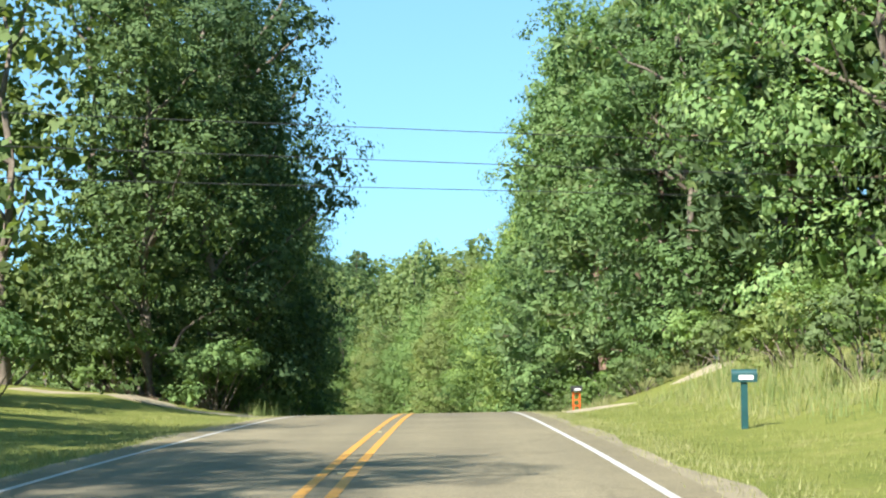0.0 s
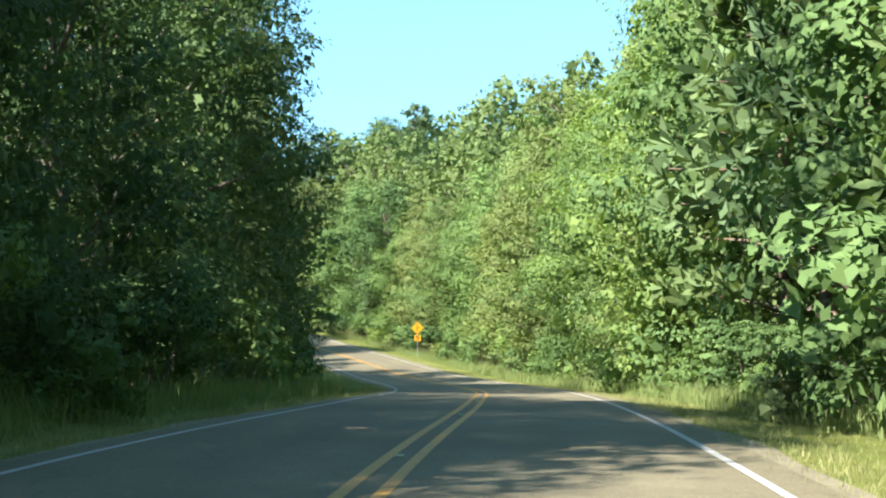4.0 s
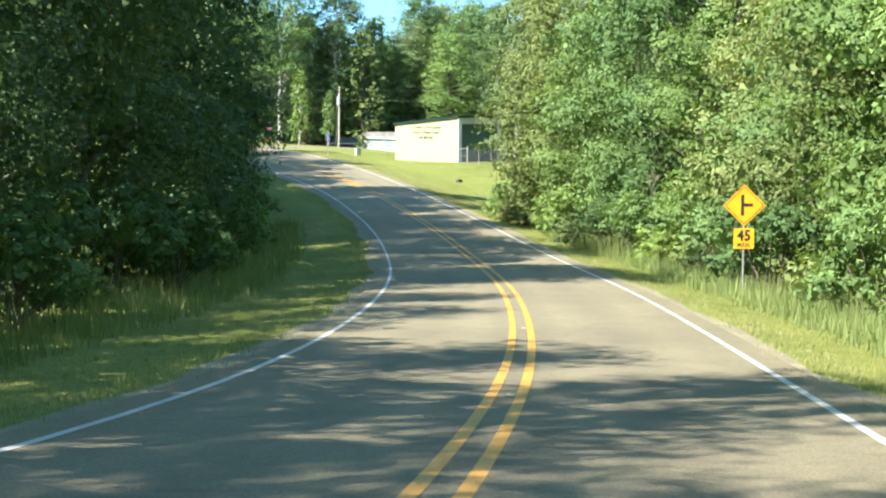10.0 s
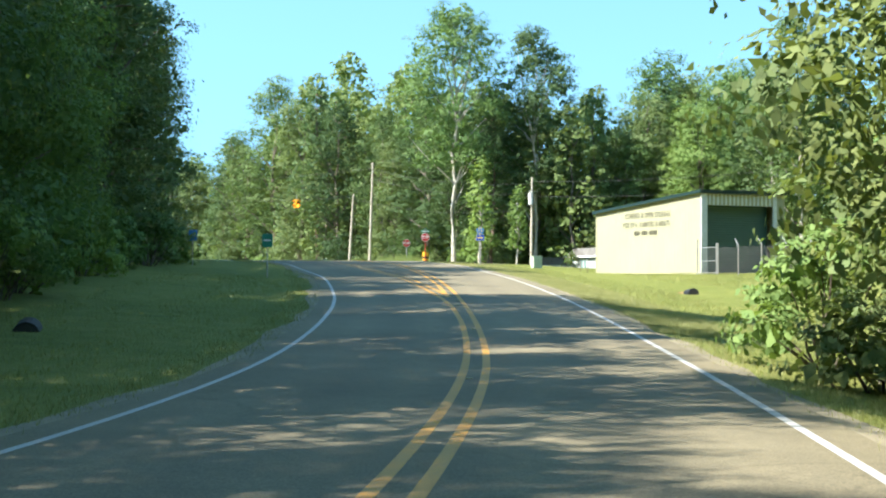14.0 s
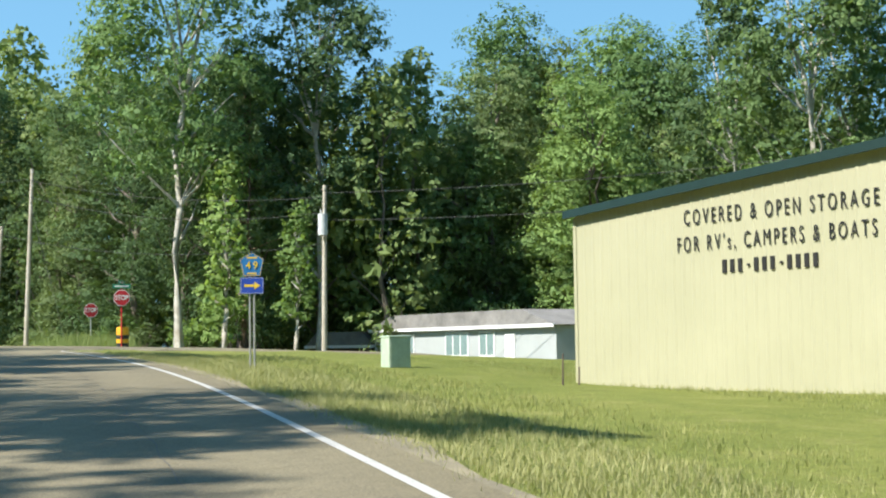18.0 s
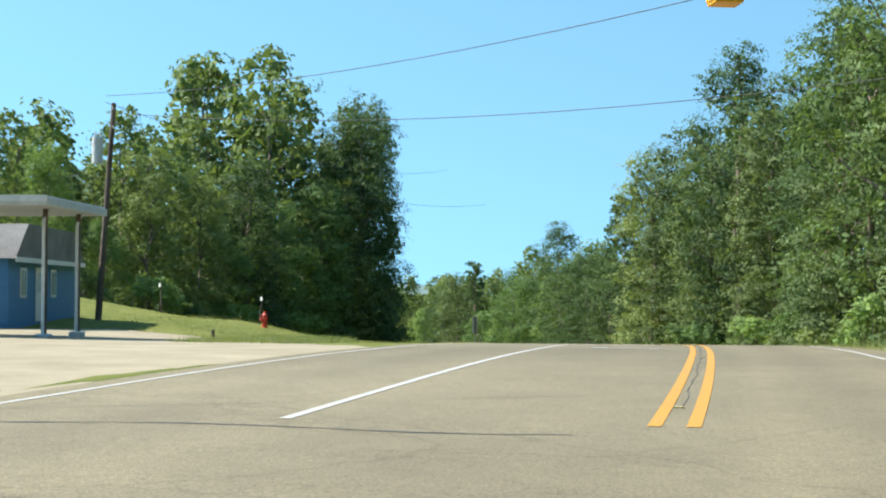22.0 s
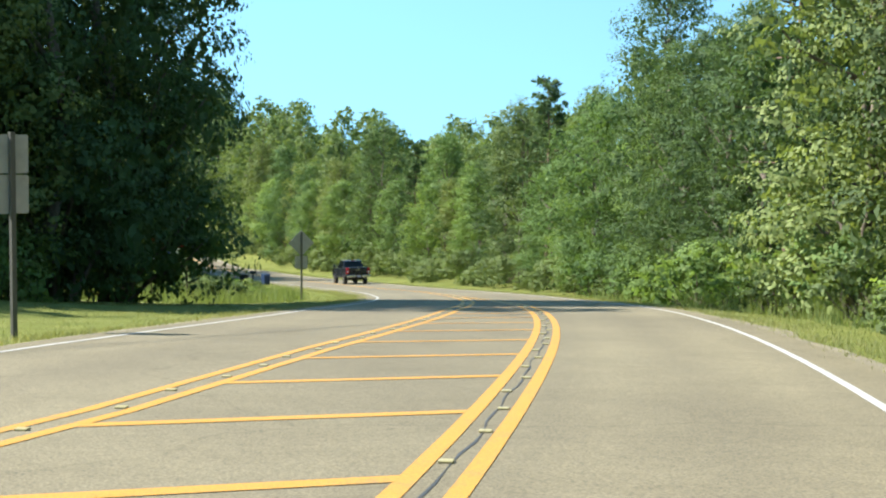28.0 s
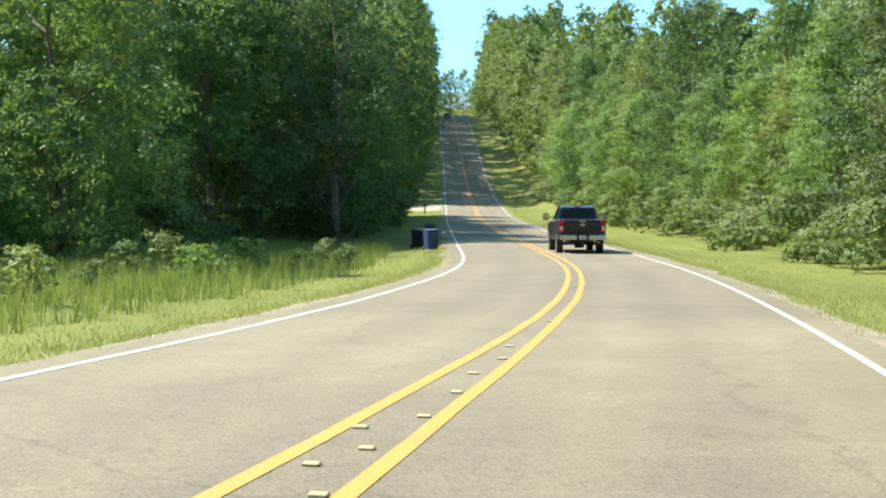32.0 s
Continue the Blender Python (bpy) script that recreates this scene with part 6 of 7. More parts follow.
# ---- the storage building beside the lawn ----
def storage_building():
    a, b = Vector((-58.95, 318.05)), Vector((-49.05, 310.3))
    ax = (b - a).normalized()
    L, D, HL, HR, base = (b - a).length, 6.0, 4.15, 4.92, -23.0
    t = thing("storage_building", pose(a.x, a.y, base, 0, 0, math.degrees(math.atan2(ax.y, ax.x))), "cream ribbed-metal storage building with dark green trim and a roll-up door", "building")
    top = lambda x: HL + (HR - HL) * x / L
    # ribbed front wall
    bm = bmesh.new()
    n = int(L / 0.3)
    for k in range(n):
        x0, x1 = L * k / n, L * (k + 1) / n
        xs = [(x0, 0.0), (x0 + 0.035, -0.012), (x0 + 0.075, -0.012), (x0 + 0.11, 0.0), (x1, 0.0)]
        for (p, y0), (q, y1) in zip(xs, xs[1:]):
            bm.faces.new([bm.verts.new(c) for c in ((p, y0, -0.4), (q, y1, -0.4), (q, y1, top(q)), (p, y0, top(p)))])
    bmesh.ops.remove_doubles(bm, verts=bm.verts[:], dist=0.001)
    part("front_wall", bm, M["cream"], t, "cream ribbed metal wall with black lettering")
    part("wall_core", plate([(0.02, -0.4), (L - 0.02, -0.4), (L - 0.02, HR - 0.05), (0.02, HL - 0.05)], 0.012, 0.12), M["cream"], t)
    part("rear_wall", plate([(0, -0.4), (L, -0.4), (L, HR - 0.02), (0, HL - 0.02)], D - 0.12, D), M["cream"], t)
    part("end_wall", boxed(0.0, 0.12, 0.125, D - 0.125, -0.4, HL - 0.04), M["cream"], t)
    # open end with frame, header and door
    e = part("end_frame", boxed(L - 0.14, L - 0.02, 0.13, 0.42, -0.4, HR - 0.06), M["steel_white"], t, "white corner post")
    part("end_frame", boxed(L - 0.14, L - 0.02, 5.2, 5.45, -0.4, HR - 0.06), M["steel_white"], t)
    h = part("header", boxed(L - 0.1, L - 0.05, 0.42, 5.2, HR - 0.75, HR - 0.08), M["cream"], t, "pale ribbed header above the door")
    for k in range(16):
        y = 0.55 + 0.29 * k
        part("rib", boxed(L - 0.05, L - 0.015, y, y + 0.1, HR - 0.74, HR - 0.09), M["steel_white"], h)
    part("side_wall", boxed(L - 0.12, L - 0.04, 5.46, D - 0.125, -0.4, HR - 0.06), M["cream"], t)
    dr = part("roll_up_door", boxed(L - 0.9, L - 0.86, 0.3, 5.3, -0.35, HR - 0.7), M["door_green"], t, "dark green roll-up door with horizontal slats")
    for k in range(30):
        z = 0.1 + 0.14 * k
        if z < HR - 0.85:
            part("slat", boxed(L - 0.86, L - 0.835, 0.9, 5.1, z, z + 0.09), M["slat_green"], dr)
    part("inner_return", boxed(L - 0.9, L - 0.14, 0.13, 0.2, -0.4, HR - 0.1), M["door_green"], t)
    # roof and trim
    part("roof", plate([(-0.15, HL + 0.0), (L + 0.15, HR + 0.03), (L + 0.15, HR + 0.11), (-0.15, HL + 0.08)], -0.15, D + 0.15), M["steel_white"], t, "low single-pitch metal roof")
    part("roof_trim", plate([(-0.2, HL - 0.06), (L + 0.2, HR - 0.03), (L + 0.2, HR + 0.16), (-0.2, HL + 0.13)], -0.22, -0.155), M["trim_green"], t, "dark green fascia trim")
    part("roof_trim", boxed(L + 0.155, L + 0.22, -0.15, D + 0.2, HR - 0.06, HR + 0.16), M["trim_green"], t)
    part("corner_trim", boxed(L - 0.06, L + 0.03, -0.035, 0.12, -0.4, HR - 0.06), M["steel_white"], t)
    part("corner_trim", boxed(-0.03, 0.07, -0.035, 0.1, -0.4, HL - 0.07), M["cream"], t)
    rise = math.degrees(math.atan((HR - HL) / L))
    for words, x, z, wide in (("COVERED & OPEN STORAGE", 6.5, 3.78, 5.35), ("FOR RV's, CAMPERS & BOATS", 6.35, 3.19, 5.5)):
        lettering("letters", words, 0.48, M["sign_black"], t, pose(x, -0.034, z, 0, 0, 0), 1.0, 0.0, "black block letters", wide)
    for k in range(12):
        if k in (3, 7):
            part("number_bar", boxed(5.0 + 0.23 * k, 5.07 + 0.23 * k, -0.04, -0.014, 2.64, 2.69), M["sign_black"], t)
        else:
            part("number_bar", boxed(4.97 + 0.23 * k, 5.08 + 0.23 * k, -0.04, -0.014, 2.53, 2.81), M["sign_black"], t)
    # chain-link gate and fence
    g = thing("chain_link_gate", pose(b.x, b.y, base, 0, 0, math.degrees(math.atan2(ax.y, ax.x))), "galvanised chain-link gate and fence before the open bay", "gate")
    for x, h in ((0.05, 2.1), (2.05, 1.85), (2.2, 1.85)):
        part("post", rodded((x, -0.35, -0.4), (x, -0.35, h), 0.04), M["galvanised"], g)
    for z in (0.12, 0.82, 1.6):
        part("rail", rodded((0.05, -0.35, z), (2.05, -0.35, z), 0.025), M["galvanised"], g)
    for k in range(5):
        x = 4.2 + 2.2 * k
        part("post", rodded((x, -0.35, -0.5), (x, -0.35, 1.7), 0.035), M["galvanised"], g)
        part("barb_arm", rodded((x, -0.35, 1.7), (x - 0.28, -0.35, 2.02), 0.025), M["galvanised"], g)
    bm = bmesh.new()
    for x0, x1 in ((0.05, 2.05), (2.2, 13.0)):
        for sgn in (-1, 1):
            for x in np.arange(x0 - 1.7, x1 + 1.7, 0.09):
                p, q = (x, 0.05), (x + sgn * 1.55, 1.6)
                lo, hi = max(min(p[0], q[0]), x0), min(max(p[0], q[0]), x1)
                if hi - lo > 0.1:
                    z = lambda xx: 0.05 + (xx - p[0]) / (q[0] - p[0]) * 1.55
                    rod(bm, (lo, -0.35, z(lo)), (hi, -0.35, z(hi)), 0.002, 0.002, 3, False)
    part("mesh_wire", bm, M["wire_grey"], g)
    return t


storage_building()
t = thing("drain_pipe", spot(287.8, 10.2, 0), "black corrugated drain pipe end in a patch of bare red earth", "drain pipe")
part("pipe", rodded((0, -0.35, 0.05), (0, 0.6, 0.0), 0.22, 0.22, 18), M["black_plastic"], t)
# a black disc paints the unlit hollow, as the pipe is solid
part("mouth", plate(ring(18, 0.17, 0, 0.05), -0.37, -0.355), M["sign_black"], t)
t = thing("culvert_pipe", spot(260.8, -9.8, 12, -0.24), "dark round culvert mouth in the grassy ditch", "drain pipe")
part("pipe", rodded((0, -0.4, 0.12), (0, 0.8, 0.2), 0.3, 0.3, 18), M["rubber"], t)
# the culvert's dark inside, painted as a black disc on a solid end
part("mouth", plate(ring(18, 0.24, 0, 0.12), -0.42, -0.405), M["sign_black"], t)
bank = tagged(new("earth_bank"), "bank of bare brown earth and leaf litter at the wood's foot", "earth", kind="structure")
patch("litter", [(61.8, -6.2), (70, -6.4), (76, -8.5), (70, -12.5), (62, -13)], 0.05, M["litter"], bank)
patch("clay", [(48.5, 13.4), (50.5, 12.6), (52.2, 14.2), (51.6, 16.5), (49.0, 15.6)], 0.05, M["clay"], bank)
mound = tagged(new("bare_earth"), "patch of bare red clay around the drain pipe", "earth", kind="structure")
patch("clay", [(287.2, 9.6), (288.6, 9.2), (291.5, 11), (291, 14), (288.5, 13)], 0.03, M["clay"], mound)
t = thing("utility_cabinet", Matrix.Translation((-64.44, 320.4, gz(-64.44, 320.4))) @ pose(0, 0, 0, 0, 0, 52), "pale green utility cabinet on the lawn", "utility box")
part("body", boxed(-0.34, 0.34, -0.22, 0.22, -0.15, 0.86, bevel=0.02), M["cabinet_green"], t)
part("lid", boxed(-0.36, 0.36, -0.24, 0.24, 0.86, 0.92, bevel=0.02), M["cabinet_green"], t)
part("door", boxed(-0.3, 0.3, -0.232, -0.222, 0.08, 0.8, bevel=0.003), M["cabinet_green"], t)
for x in (-0.24, 0.0, 0.24):
    q = part("side_rail", boxed(x - 0.03, x + 0.03, 0.222, 0.25, -0.05, 0.84, bevel=0.005), M["cabinet_green"], t)
    for z in (0.25, 0.6):
        part("latch", boxed(x - 0.025, x + 0.025, 0.251, 0.27, z, z + 0.06), M["black_plastic"], q)
for x in (0.0, 0.5):
    t = thing("stake", spot(321.9 + x, 11.9 + x * 1.2), "thin dark stake in the mown lawn", "stake")
    part("rod", rodded((0, 0, -0.2), (0.02, 0, 0.75 - 0.6 * x), 0.02), M["pole_dark"], t)


def house(name, m, w, d, h, rise, wall, roof, label, windows, door=None):
    t = thing(name, m, label, "house")
    part("wall", boxed(0, w, 0, d, -0.8, h), M[wall], t)
    r = part("roof", prism(bmesh.new(), [(-0.25, h), (w + 0.25, h), (w * 0.86, h + rise), (w * 0.14, h + rise)], -0.3, d + 0.3), M[roof], t, "low pitched shingle roof")
    part("fascia", boxed(-0.25, w + 0.25, -0.34, -0.305, h - 0.12, h + 0.06), M["sign_white"], t)
    for x, z, ww, hh in windows:
        f = part("window", boxed(x, x + ww, -0.05, -0.005, z, z + hh, bevel=0.005), M["sign_white"], t, "white framed window")
        n = max(2, int(ww / 0.7))
        for k in range(n):
            part("pane", boxed(x + 0.1 + (ww - 0.12) * k / n, x + (ww - 0.12) * (k + 1) / n, -0.058, -0.051, z + 0.1, z + hh - 0.1), M["curtained"], f)
    if door:
        f = part("door", boxed(door, door + 0.95, -0.05, -0.005, 0.0, 2.05, bevel=0.005), M["sign_white"], t, "white panelled door")
        part("door_panel", boxed(door + 0.15, door + 0.8, -0.058, -0.051, 1.1, 1.85), M["grey_paint"], f)
    return t


house("mobile_home", pose(-82.7, 368.0, -23.4, 0, 0, -42), 19.5, 5.0, 2.45, 0.85, "siding_grey", "shingle", "long pale grey single-storey home with white windows behind the lawn", [(3.4, 0.85, 1.6, 1.35), (8.6, 0.85, 2.5, 1.35), (12.2, 0.85, 1.6, 1.35)], 14.8)
house("shed", pose(-87.5, 369.0, gz(-87.5, 369.0) - 0.3, 0, 0, 10), 4.0, 4.0, 1.5, 0.9, "pole_dark", "shingle", "low dark shed behind the trees", [])


# ---- the junction ----
route_sign(spot(325.6, 6.0, -6) @ Matrix.Diagonal((0.88, 0.88, 0.89, 1)))
stop_sign(Matrix.Translation((-94.3, 354.4, gz(-94.3, 354.4))) @ pose(0, 0, 0, 0, 0, heading(340) + 3), 2.05)
stop_sign(Matrix.Translation((-87.3, 345.6, gz(-87.3, 345.6))) @ pose(0, 0, 0, 0, 0, heading(340) - 2), 2.35, True, True)
drum(Matrix.Translation((-87.42, 345.9, gz(-87.42, 345.9) + 0.0)) @ pose(0, 0, 0))
beacon(Matrix.Translation((-100.3, 343.6, -16.1)) @ pose(0, 0, 0, 0, 0, heading(355) + 20))
utility_pole(Matrix.Translation((-100.9, 358.1, gz(-100.9, 358.1))) @ pose(0, 0, 0, 0, 0, 40), -11.5 - gz(-100.9, 358.1) + 0.4, "tall bare weathered utility pole beside the junction", 0.35, 2)
utility_pole(Matrix.Translation((-106.1, 362.4, gz(-106.1, 362.4))) @ pose(0, 0, 0, 0, 0, 40), -14.2 - gz(-106.1, 362.4) + 0.2, "short leaning weathered utility pole beside the junction", 0.5, 1)
utility_pole(Matrix.Translation((-79.9, 353.0, gz(-79.9, 353.0))) @ pose(0, 0, 0, 0, 0, 20), -15.8 - gz(-79.9, 353.0) + 2.2, "brown utility pole with a grey transformer can", 0.1, 2, True)
_pl = (-146.0, 350.8)
utility_pole(Matrix.Translation((_pl[0], _pl[1], gz(*_pl))) @ pose(0, 0, 0, 0, 0, 60), 9.2, "dark utility pole with a transformer beside the old station", 0.6, 2, True, True)
lines = thing("overhead_wires", pose(0, 0, 0), "overhead wires strung between the poles of the junction", "wires")
for a, b, sag in (((-100.7, 358.2, -11.8), (-79.8, 353.0, -14.2), 0.6), ((-100.7, 358.2, -12.8), (-79.8, 353.0, -15.0), 0.8), ((-79.8, 353.0, -14.0), (-28.0, 339.0, -12.0), 1.2), ((-79.8, 353.0, -15.4), (-28.0, 339.0, -13.5), 1.2),
                  ((-100.7, 358.2, -12.2), (-105.8, 362.4, -14.4), 0.1), ((-105.8, 362.4, -14.4), (-147.2, 351.5, -12.6), 1.0), ((-100.7, 358.2, -11.7), (-147.2, 351.5, -11.9), 1.0), ((-105.8, 362.4, -14.5), (-79.8, 353.0, -16.6), 0.9),
                  ((-147.2, 351.5, -12.2), (-230.0, 422.0, -6.0), 1.5), ((-147.2, 351.5, -13.0), (-228.0, 426.0, -10.0), 1.5)):
    wire("wire", a, b, sag, 0.014, M["wire"], lines)
wire("span_wire", (-100.3, 343.6, -15.25), (-106.5, 326.0, -12.8), 0.15, 0.014, M["wire"], lines)
wire("span_wire", (-100.3, 343.6, -15.25), (-105.8, 362.4, -14.3), 0.15, 0.014, M["wire"], lines)
wire("guy_wire", (-100.7, 358.2, -13.0), (-96.8, 356.0, gz(-96.8, 356.0)), 0.0, 0.012, M["wire"], lines)

t = thing("cable_marker", spot(388.0, 7.9), "thin green cable marker post at the verge", "marker post")
part("tube", rodded((0, 0, -0.2), (0, 0, 0.8), 0.05, 0.05, 10), M["sign_green"], t)
part("cap", rodded((0, 0, 0.8), (0, 0, 0.92), 0.07, 0.05, 10), M["sign_white"], t)

# old station on the left
_c0 = (-126.5, 342.5)
t = thing("canopy", pose(_c0[0], _c0[1], gz(*_c0), 0, 0, 144.6), "old flat-roofed canopy with white edge on thin posts", "canopy")
_top = -17.85 - gz(*_c0)
for x, y in ((1.6, 0.55), (4.5, 0.45), (1.6, 7.6), (4.5, 7.6)):
    part("post", boxed(x - 0.06, x + 0.06, y - 0.06, y + 0.06, -0.4, _top - 0.15), M["pole_dark"], t)
    part("downpipe", rodded((x - 0.14, y, 0.0), (x - 0.14, y, _top - 0.5), 0.05), M["sign_white"], t)
    part("downpipe_elbow", rodded((x - 0.14, y, _top - 0.5), (x + 0.35, y, _top - 0.12), 0.05), M["sign_white"], t)
    part("rubble_base", boxed(x - 0.3, x + 0.2, y - 0.2, y + 0.2, -0.3, 0.12, bevel=0.05), M["grey_paint"], t)
part("roof_slab", boxed(0.0, 6.1, 0.0, 9.6, _top - 0.13, _top + 0.1, bevel=0.02), M["grey_paint"], t, "grey metal roof edge")
part("white_trim", boxed(-0.03, -0.004, -0.02, 9.6, _top - 0.02, _top + 0.16), M["steel_white"], t, "white fascia strip")
part("roof_deck", boxed(0.05, 6.05, 0.05, 9.55, _top + 0.104, _top + 0.15), M["steel_white"], t)
_h = (-137.5, 344.6)
house("station_house", pose(_h[0], _h[1], gz(*_h) + 0.2, 0, 0, 150), 11.5, 6.0, -19.25 - gz(*_h) - 0.2, 1.3, "wall_blue", "shingle", "small blue house with a dark shingle roof behind the canopy", [(1.6, 0.9, 0.9, 1.1), (6.5, 0.9, 0.9, 1.1)], 4.0)
t = thing("post_stub", Matrix.Translation((-127.5, 348.0, gz(-127.5, 348.0))), "short dark post stub on the gravel apron", "post stub")
part("stub", rodded((0, 0, -0.1), (0.05, 0, 0.36), 0.07, 0.05, 8), M["pole_dark"], t)
_hy = (-151.9, 361.4)
hydrant(Matrix.Translation((_hy[0], _hy[1], gz(*_hy))))
for x, y, lean in ((-160.8, 365.3, 14), (-158.5, 358.6, -6)):
    t = thing("stake", Matrix.Translation((x, y, gz(x, y))) @ pose(0, 0, 0, 0, lean, 0), "thin dark stake with a small white tag on the grassy slope", "stake")
    part("rod", rodded((0, 0, -0.2), (0, 0, 1.55), 0.035), M["pole_dark"], t)
    part("tag", boxed(-0.1, 0.1, -0.05, -0.036, 1.4, 1.6), M["sign_white"], t)


# ---- last stretch ----
def sign_back(m, diamond, label, plates):
    t = thing("road_sign_back", m, label, "road sign")
    part("post", boxed(-0.04, 0.04, -0.09, -0.004, -0.3, 3.3), M["channel"], t, "dark ribbed channel post")
    for z, r in diamond:
        part("panel", plate([(0, z - r), (r, z), (0, z + r), (-r, z)], 0.0, 0.012), M["sheet_grey"], t, "bare grey back of a diamond sign")
    for z, w, h in plates:
        part("panel", plate(rounded(w, h, 0.03, 0, z), 0.0, 0.012), M["sheet_grey"], t)
    return t


sign_back(spot(511.2, -7.75, 14), [(2.76, 0.62)], "bare grey back of a diamond warning sign with a plate below", [(1.85, 0.6, 0.6)])
sign_back(spot(463.7, -8.57, 48), [], "grey back of a two-panel road sign before dark trees", [(2.95, 0.62, 0.62), (2.3, 0.62, 0.62)])
t = thing("billboard", Matrix.Translation((-228.7, 406.5, gz(-228.7, 406.5) + 1.0)) @ pose(0, 0, 0, 0, 0, heading(500) + 12), "small red and white board on two posts in the weeds", "sign")
part("post", boxed(-0.85, -0.77, 0.0, 0.08, -1.3, 2.3), M["pole_dark"], t)
part("post", boxed(0.95, 1.03, 0.0, 0.08, -1.3, 2.3), M["pole_dark"], t)
bd = part("board", boxed(-1.0, 1.0, -0.03, 0.0, 1.1, 2.3), M["sign_white"], t, "white board with a red upper half")
part("red_band", boxed(-1.0, 1.0, -0.036, -0.031, 1.72, 2.3), M["sign_red"], bd)
lettering("letters", "JESUS", 0.62, M["sign_white"], bd, pose(0, -0.04, 2.0), 0.85, 0.012)
lettering("letters", "Saves", 0.55, M["sign_blue2"], bd, pose(-0.2, -0.036, 1.42), 0.85, 0.012)
part("cross", boxed(0.7, 0.78, -0.037, -0.031, 1.18, 1.66), M["sign_black"], bd)
part("cross", boxed(0.6, 0.88, -0.0375, -0.031, 1.45, 1.52), M["sign_black"], bd)
wheelie_bin(spot(575.5, -5.0, 20), "bin_blue", "dark blue wheelie bin with a white mark at the roadside")
wheelie_bin(spot(584.6, -5.7, 60), "black_plastic", "black wheelie bin standing behind a mailbox")
mailbox(spot(583.0, -5.1, 0), "pole_dark", "black_plastic", "black mailbox on a dark wooden post by the bins", 1.0, False, False)
mailbox(spot(678.0, -6.2, 0), "pole_dark", "black_plastic", "black mailbox on a wooden post beside the far drive", 1.0, False, False)
_p = on_road(566.0, 1.5)
_slope = math.degrees(math.atan2(on_road(572, 1.5)[2] - on_road(566, 1.5)[2], 6.0))
far_car(Matrix.Translation(on_road(890, -1.75)) @ pose(0, 0, 0, 0, 0, heading(890)))
pickup(Matrix.Translation(_p) @ pose(0, 0, 0, 0, 0, heading(569)) @ pose(0, 0, 0, _slope))


# ---- grass and weeds ----
def blades(name, s, u, side, lo, hi, width, material, label, per=5, spread=0.12, lean=0.35):
    """Tufts of single blades that stand on the ground at distance u from the pavement."""
    n = len(s)
    d = np.where(side > 0, EDGE_R + u, -edge_left(s) - u)
    x, y, _ = road(s, d)
    z = height(s, d)
    c = np.repeat(np.stack([x, y, z], 1), per, 0)
    m = len(c)
    c[:, :2] += _rng.normal(size=(m, 2)) * spread
    h = _rng.uniform(lo, hi, m) * np.repeat(_rng.uniform(0.6, 1.25, n), per)
    a = _rng.uniform(0, 6.28, m)
    w = np.stack([np.cos(a), np.sin(a), 0 * a], 1) * (width * _rng.uniform(0.6, 1.4, m))[:, None]
    tip = c + np.stack([_rng.normal(size=m) * h * lean, _rng.normal(size=m) * h * lean, h], 1)
    c[:, 2] -= 0.03
    me = tris(name, np.stack([c - w, c + w, tip], 1))
    me.materials.append(material)
    return tagged(new(name, me), label, "grass", kind="stuff")


def verge(n, a, b, u0, u1, side, power=1.0):
    s = _rng.uniform(a, b, n)
    u = u0 + (u1 - u0) * _rng.uniform(0, 1, n) ** power
    return s, u, np.full(n, side)


def keep(s, u, side):
    ok = ~((side > 0) & (s > 337) & (s < 364)) & ~((side < 0) & (s > 350) & (s < 402) & (u < 14)) & ~((s > 50) & (s < 62) & (u < 16)) & ~((side < 0) & (s > 683) & (s < 706))
    return s[ok], u[ok], side[ok]


_rng = np.random.default_rng(12)
_sets = [verge(14000, -30, 250, 0.5, 6.0, 1, 1.4), verge(14000, -30, 300, 0.5, 7.0, -1, 1.4), verge(16000, 250, 337, 0.5, 16.0, 1, 1.2), verge(11000, 364, 690, 0.4, 6.0, 1, 1.4), verge(12000, 402, 690, 0.4, 8.0, -1, 1.4), verge(3000, 402, 460, 4, 20, -1)]
_s, _u, _q = (np.concatenate(z) for z in zip(*[keep(*g) for g in _sets]))
blades("grass", _s, _u, _q, 0.03, 0.1, 0.008, M["blade"], "short green verge grass with dry yellow blades", 6, 0.16)
_sets = [verge(5600, 85, 250, 2.4, 5.8, 1), verge(2200, 100, 250, 3.5, 7.0, -1), verge(500, 18, 80, 4.5, 9.0, 1), verge(4600, 505, 592, 3.0, 19.0, -1), verge(600, 405, 520, 3, 5.5, 1), verge(500, 360, 372, 4.5, 8.0, 1), verge(700, 60, 130, 1.8, 3.2, -1)]
_s, _u, _q = (np.concatenate(z) for z in zip(*[keep(*g) for g in _sets]))
blades("tall_weeds", _s, _u, _q, 0.25, 0.85, 0.015, M["weed"], "tall uneven weeds and seeding grass along the wood", 7, 0.2, 0.22)
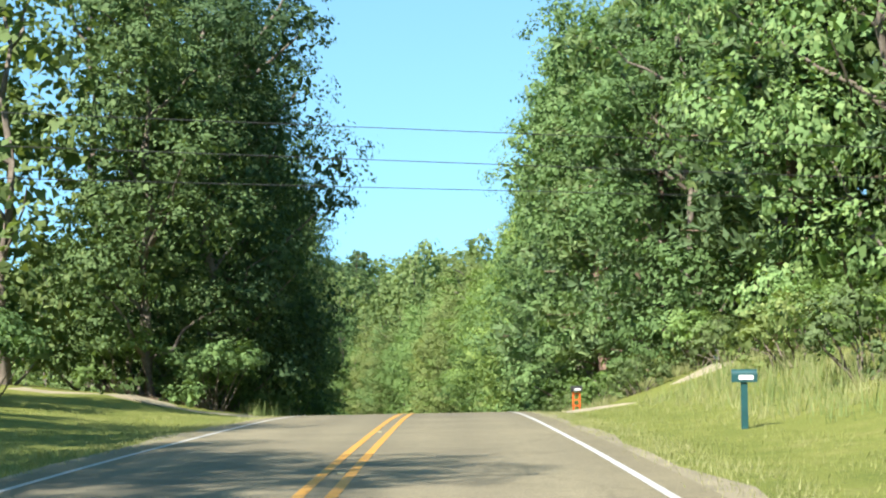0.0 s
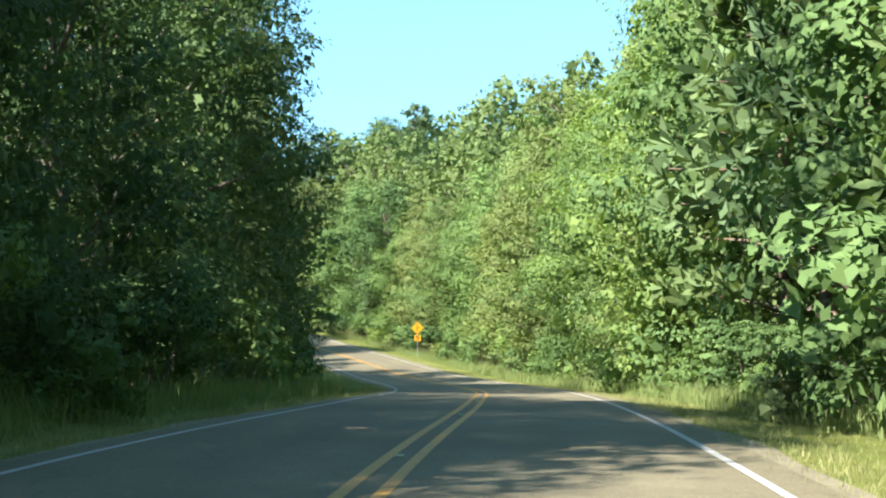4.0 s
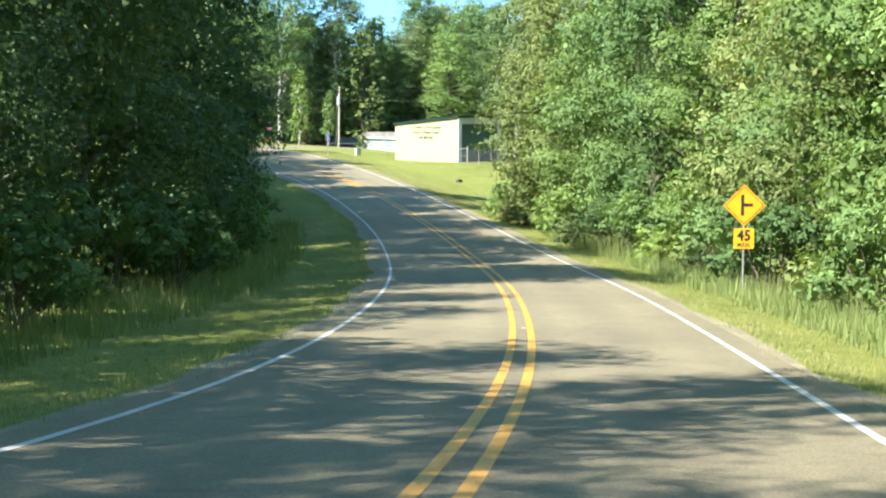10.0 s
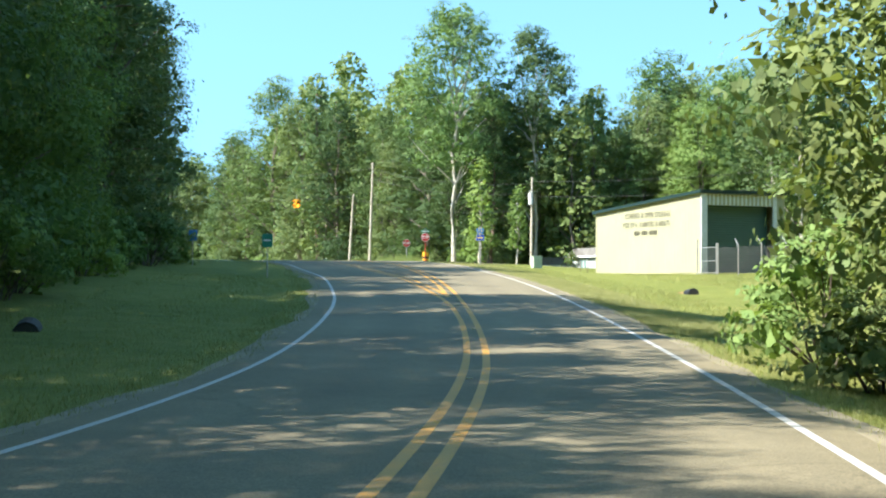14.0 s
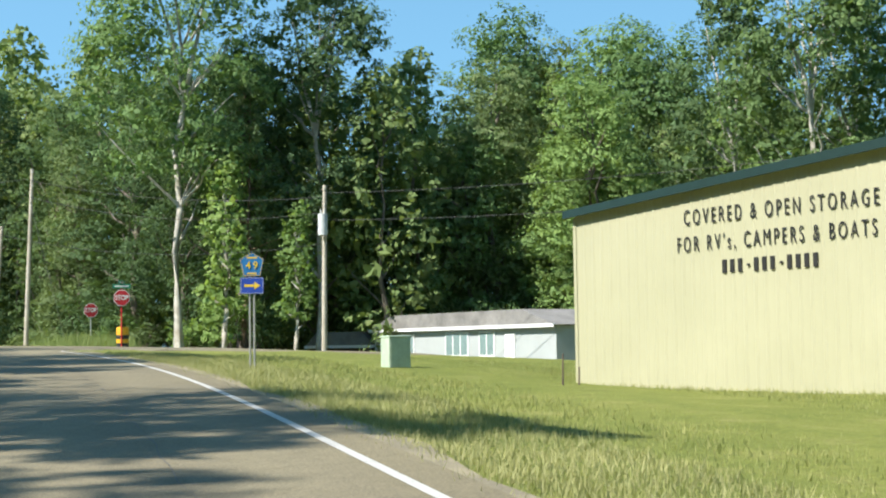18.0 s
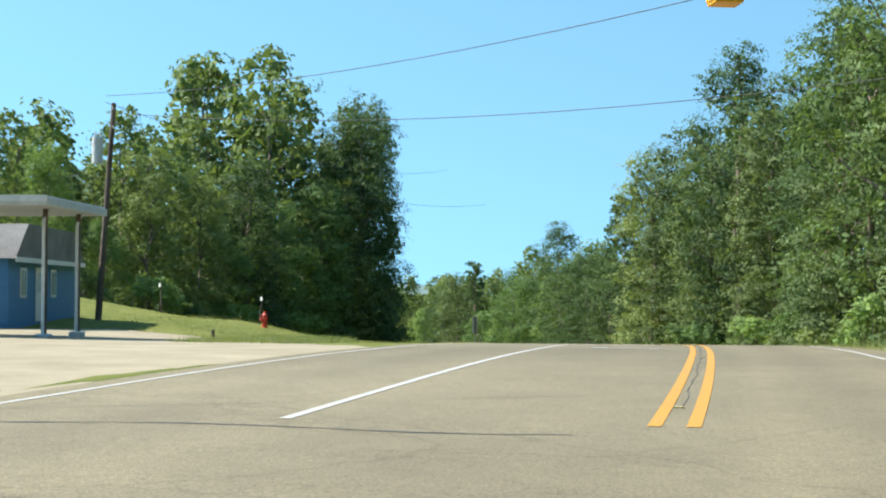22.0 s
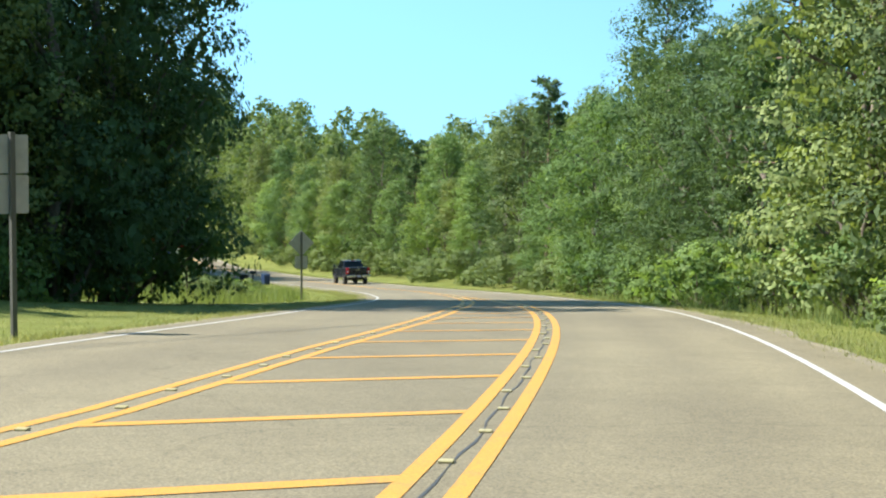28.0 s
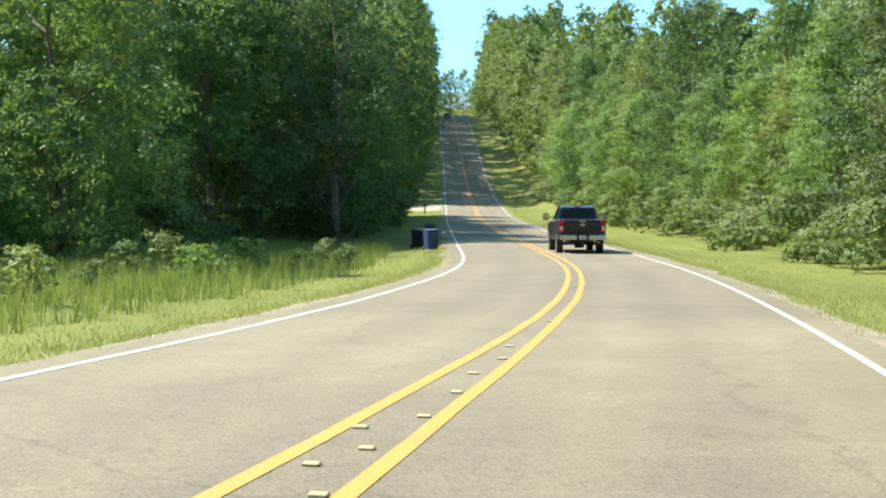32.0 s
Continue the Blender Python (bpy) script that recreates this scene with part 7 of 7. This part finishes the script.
# dry grass that creeps over the gravel at the pavement's edge
_sets = [verge(9000, -10, 337, 0.0, 1.2, 1, 1.2), verge(8000, -10, 350, 0.0, 1.0, -1, 1.2), verge(6000, 366, 600, 0.0, 1.2, 1, 1.2), verge(6000, 402, 600, 0.0, 1.1, -1, 1.2), verge(15000, 262, 337, 0.3, 2.6, 1, 1.3)]
_s, _u, _q = (np.concatenate(z) for z in zip(*[keep(*g) for g in _sets]))
blades("dry_grass", _s, _u, _q, 0.03, 0.12, 0.007, M["dry_blade"], "dry straw-coloured grass at the pavement's edge", 5, 0.14, 0.5)
# dry seeding grass on the bank beside the first drive
_s, _u, _q = keep(*(np.concatenate(z) for z in zip(verge(900, 30, 50, 4.0, 12.0, 1), verge(1300, 62, 84, 3.5, 8.0, 1), verge(500, 40, 66, 12.0, 16.0, 1))))
blades("dry_weeds", _s, _u, _q, 0.15, 0.55, 0.011, M["dry_blade"], "dry straw-coloured seeding grass on the roadside bank", 7, 0.22, 0.28)
# rough patch of dry weeds and broken concrete on the far side of the apron
_s = _rng.uniform(387.5, 408, 1500)
_d = -10.2 - (_s - 387.5) * 0.12 - _rng.uniform(0, 1, 1500) * 3.4
blades("rough_grass", _s, -_d - edge_left(_s), np.full(1500, -1), 0.05, 0.26, 0.01, M["weed"], "rough olive weeds on the gravel beside the apron", 6, 0.2, 0.4)
blades("straw_grass", _s[::2] + 0.3, -_d[::2] - edge_left(_s[::2]), np.full(750, -1), 0.05, 0.22, 0.009, M["dry_blade"], "dry straw-coloured grass on the gravel beside the apron", 6, 0.2, 0.4)
for k in range(9):
    s, d = 389.5 + 1.35 * k + _rng.uniform(-0.5, 0.5), -11.6 - 0.1 * k + _rng.uniform(-0.7, 0.7)
    x, y, _ = road(s, d)
    w, h, g = _rng.uniform(0.22, 0.55), _rng.uniform(0.15, 0.3), _rng.uniform(0.05, 0.12)
    t = thing("concrete_slab", Matrix.Translation((float(x), float(y), float(height(s, d)) - 0.02)) @ pose(0, 0, 0, _rng.uniform(-9, 9), _rng.uniform(-9, 9), _rng.uniform(0, 180)), "broken pale concrete slab lying in the rough grass", "rubble", "broken slabs beside the apron")
    part("slab", plate([(-w, -h), (0.8 * w, -0.8 * h), (w, 0.3 * h), (0.2 * w, h), (-0.9 * w, 0.6 * h)], 0.0, g), M["slab"], t, "", pose(0, 0, 0, 90))
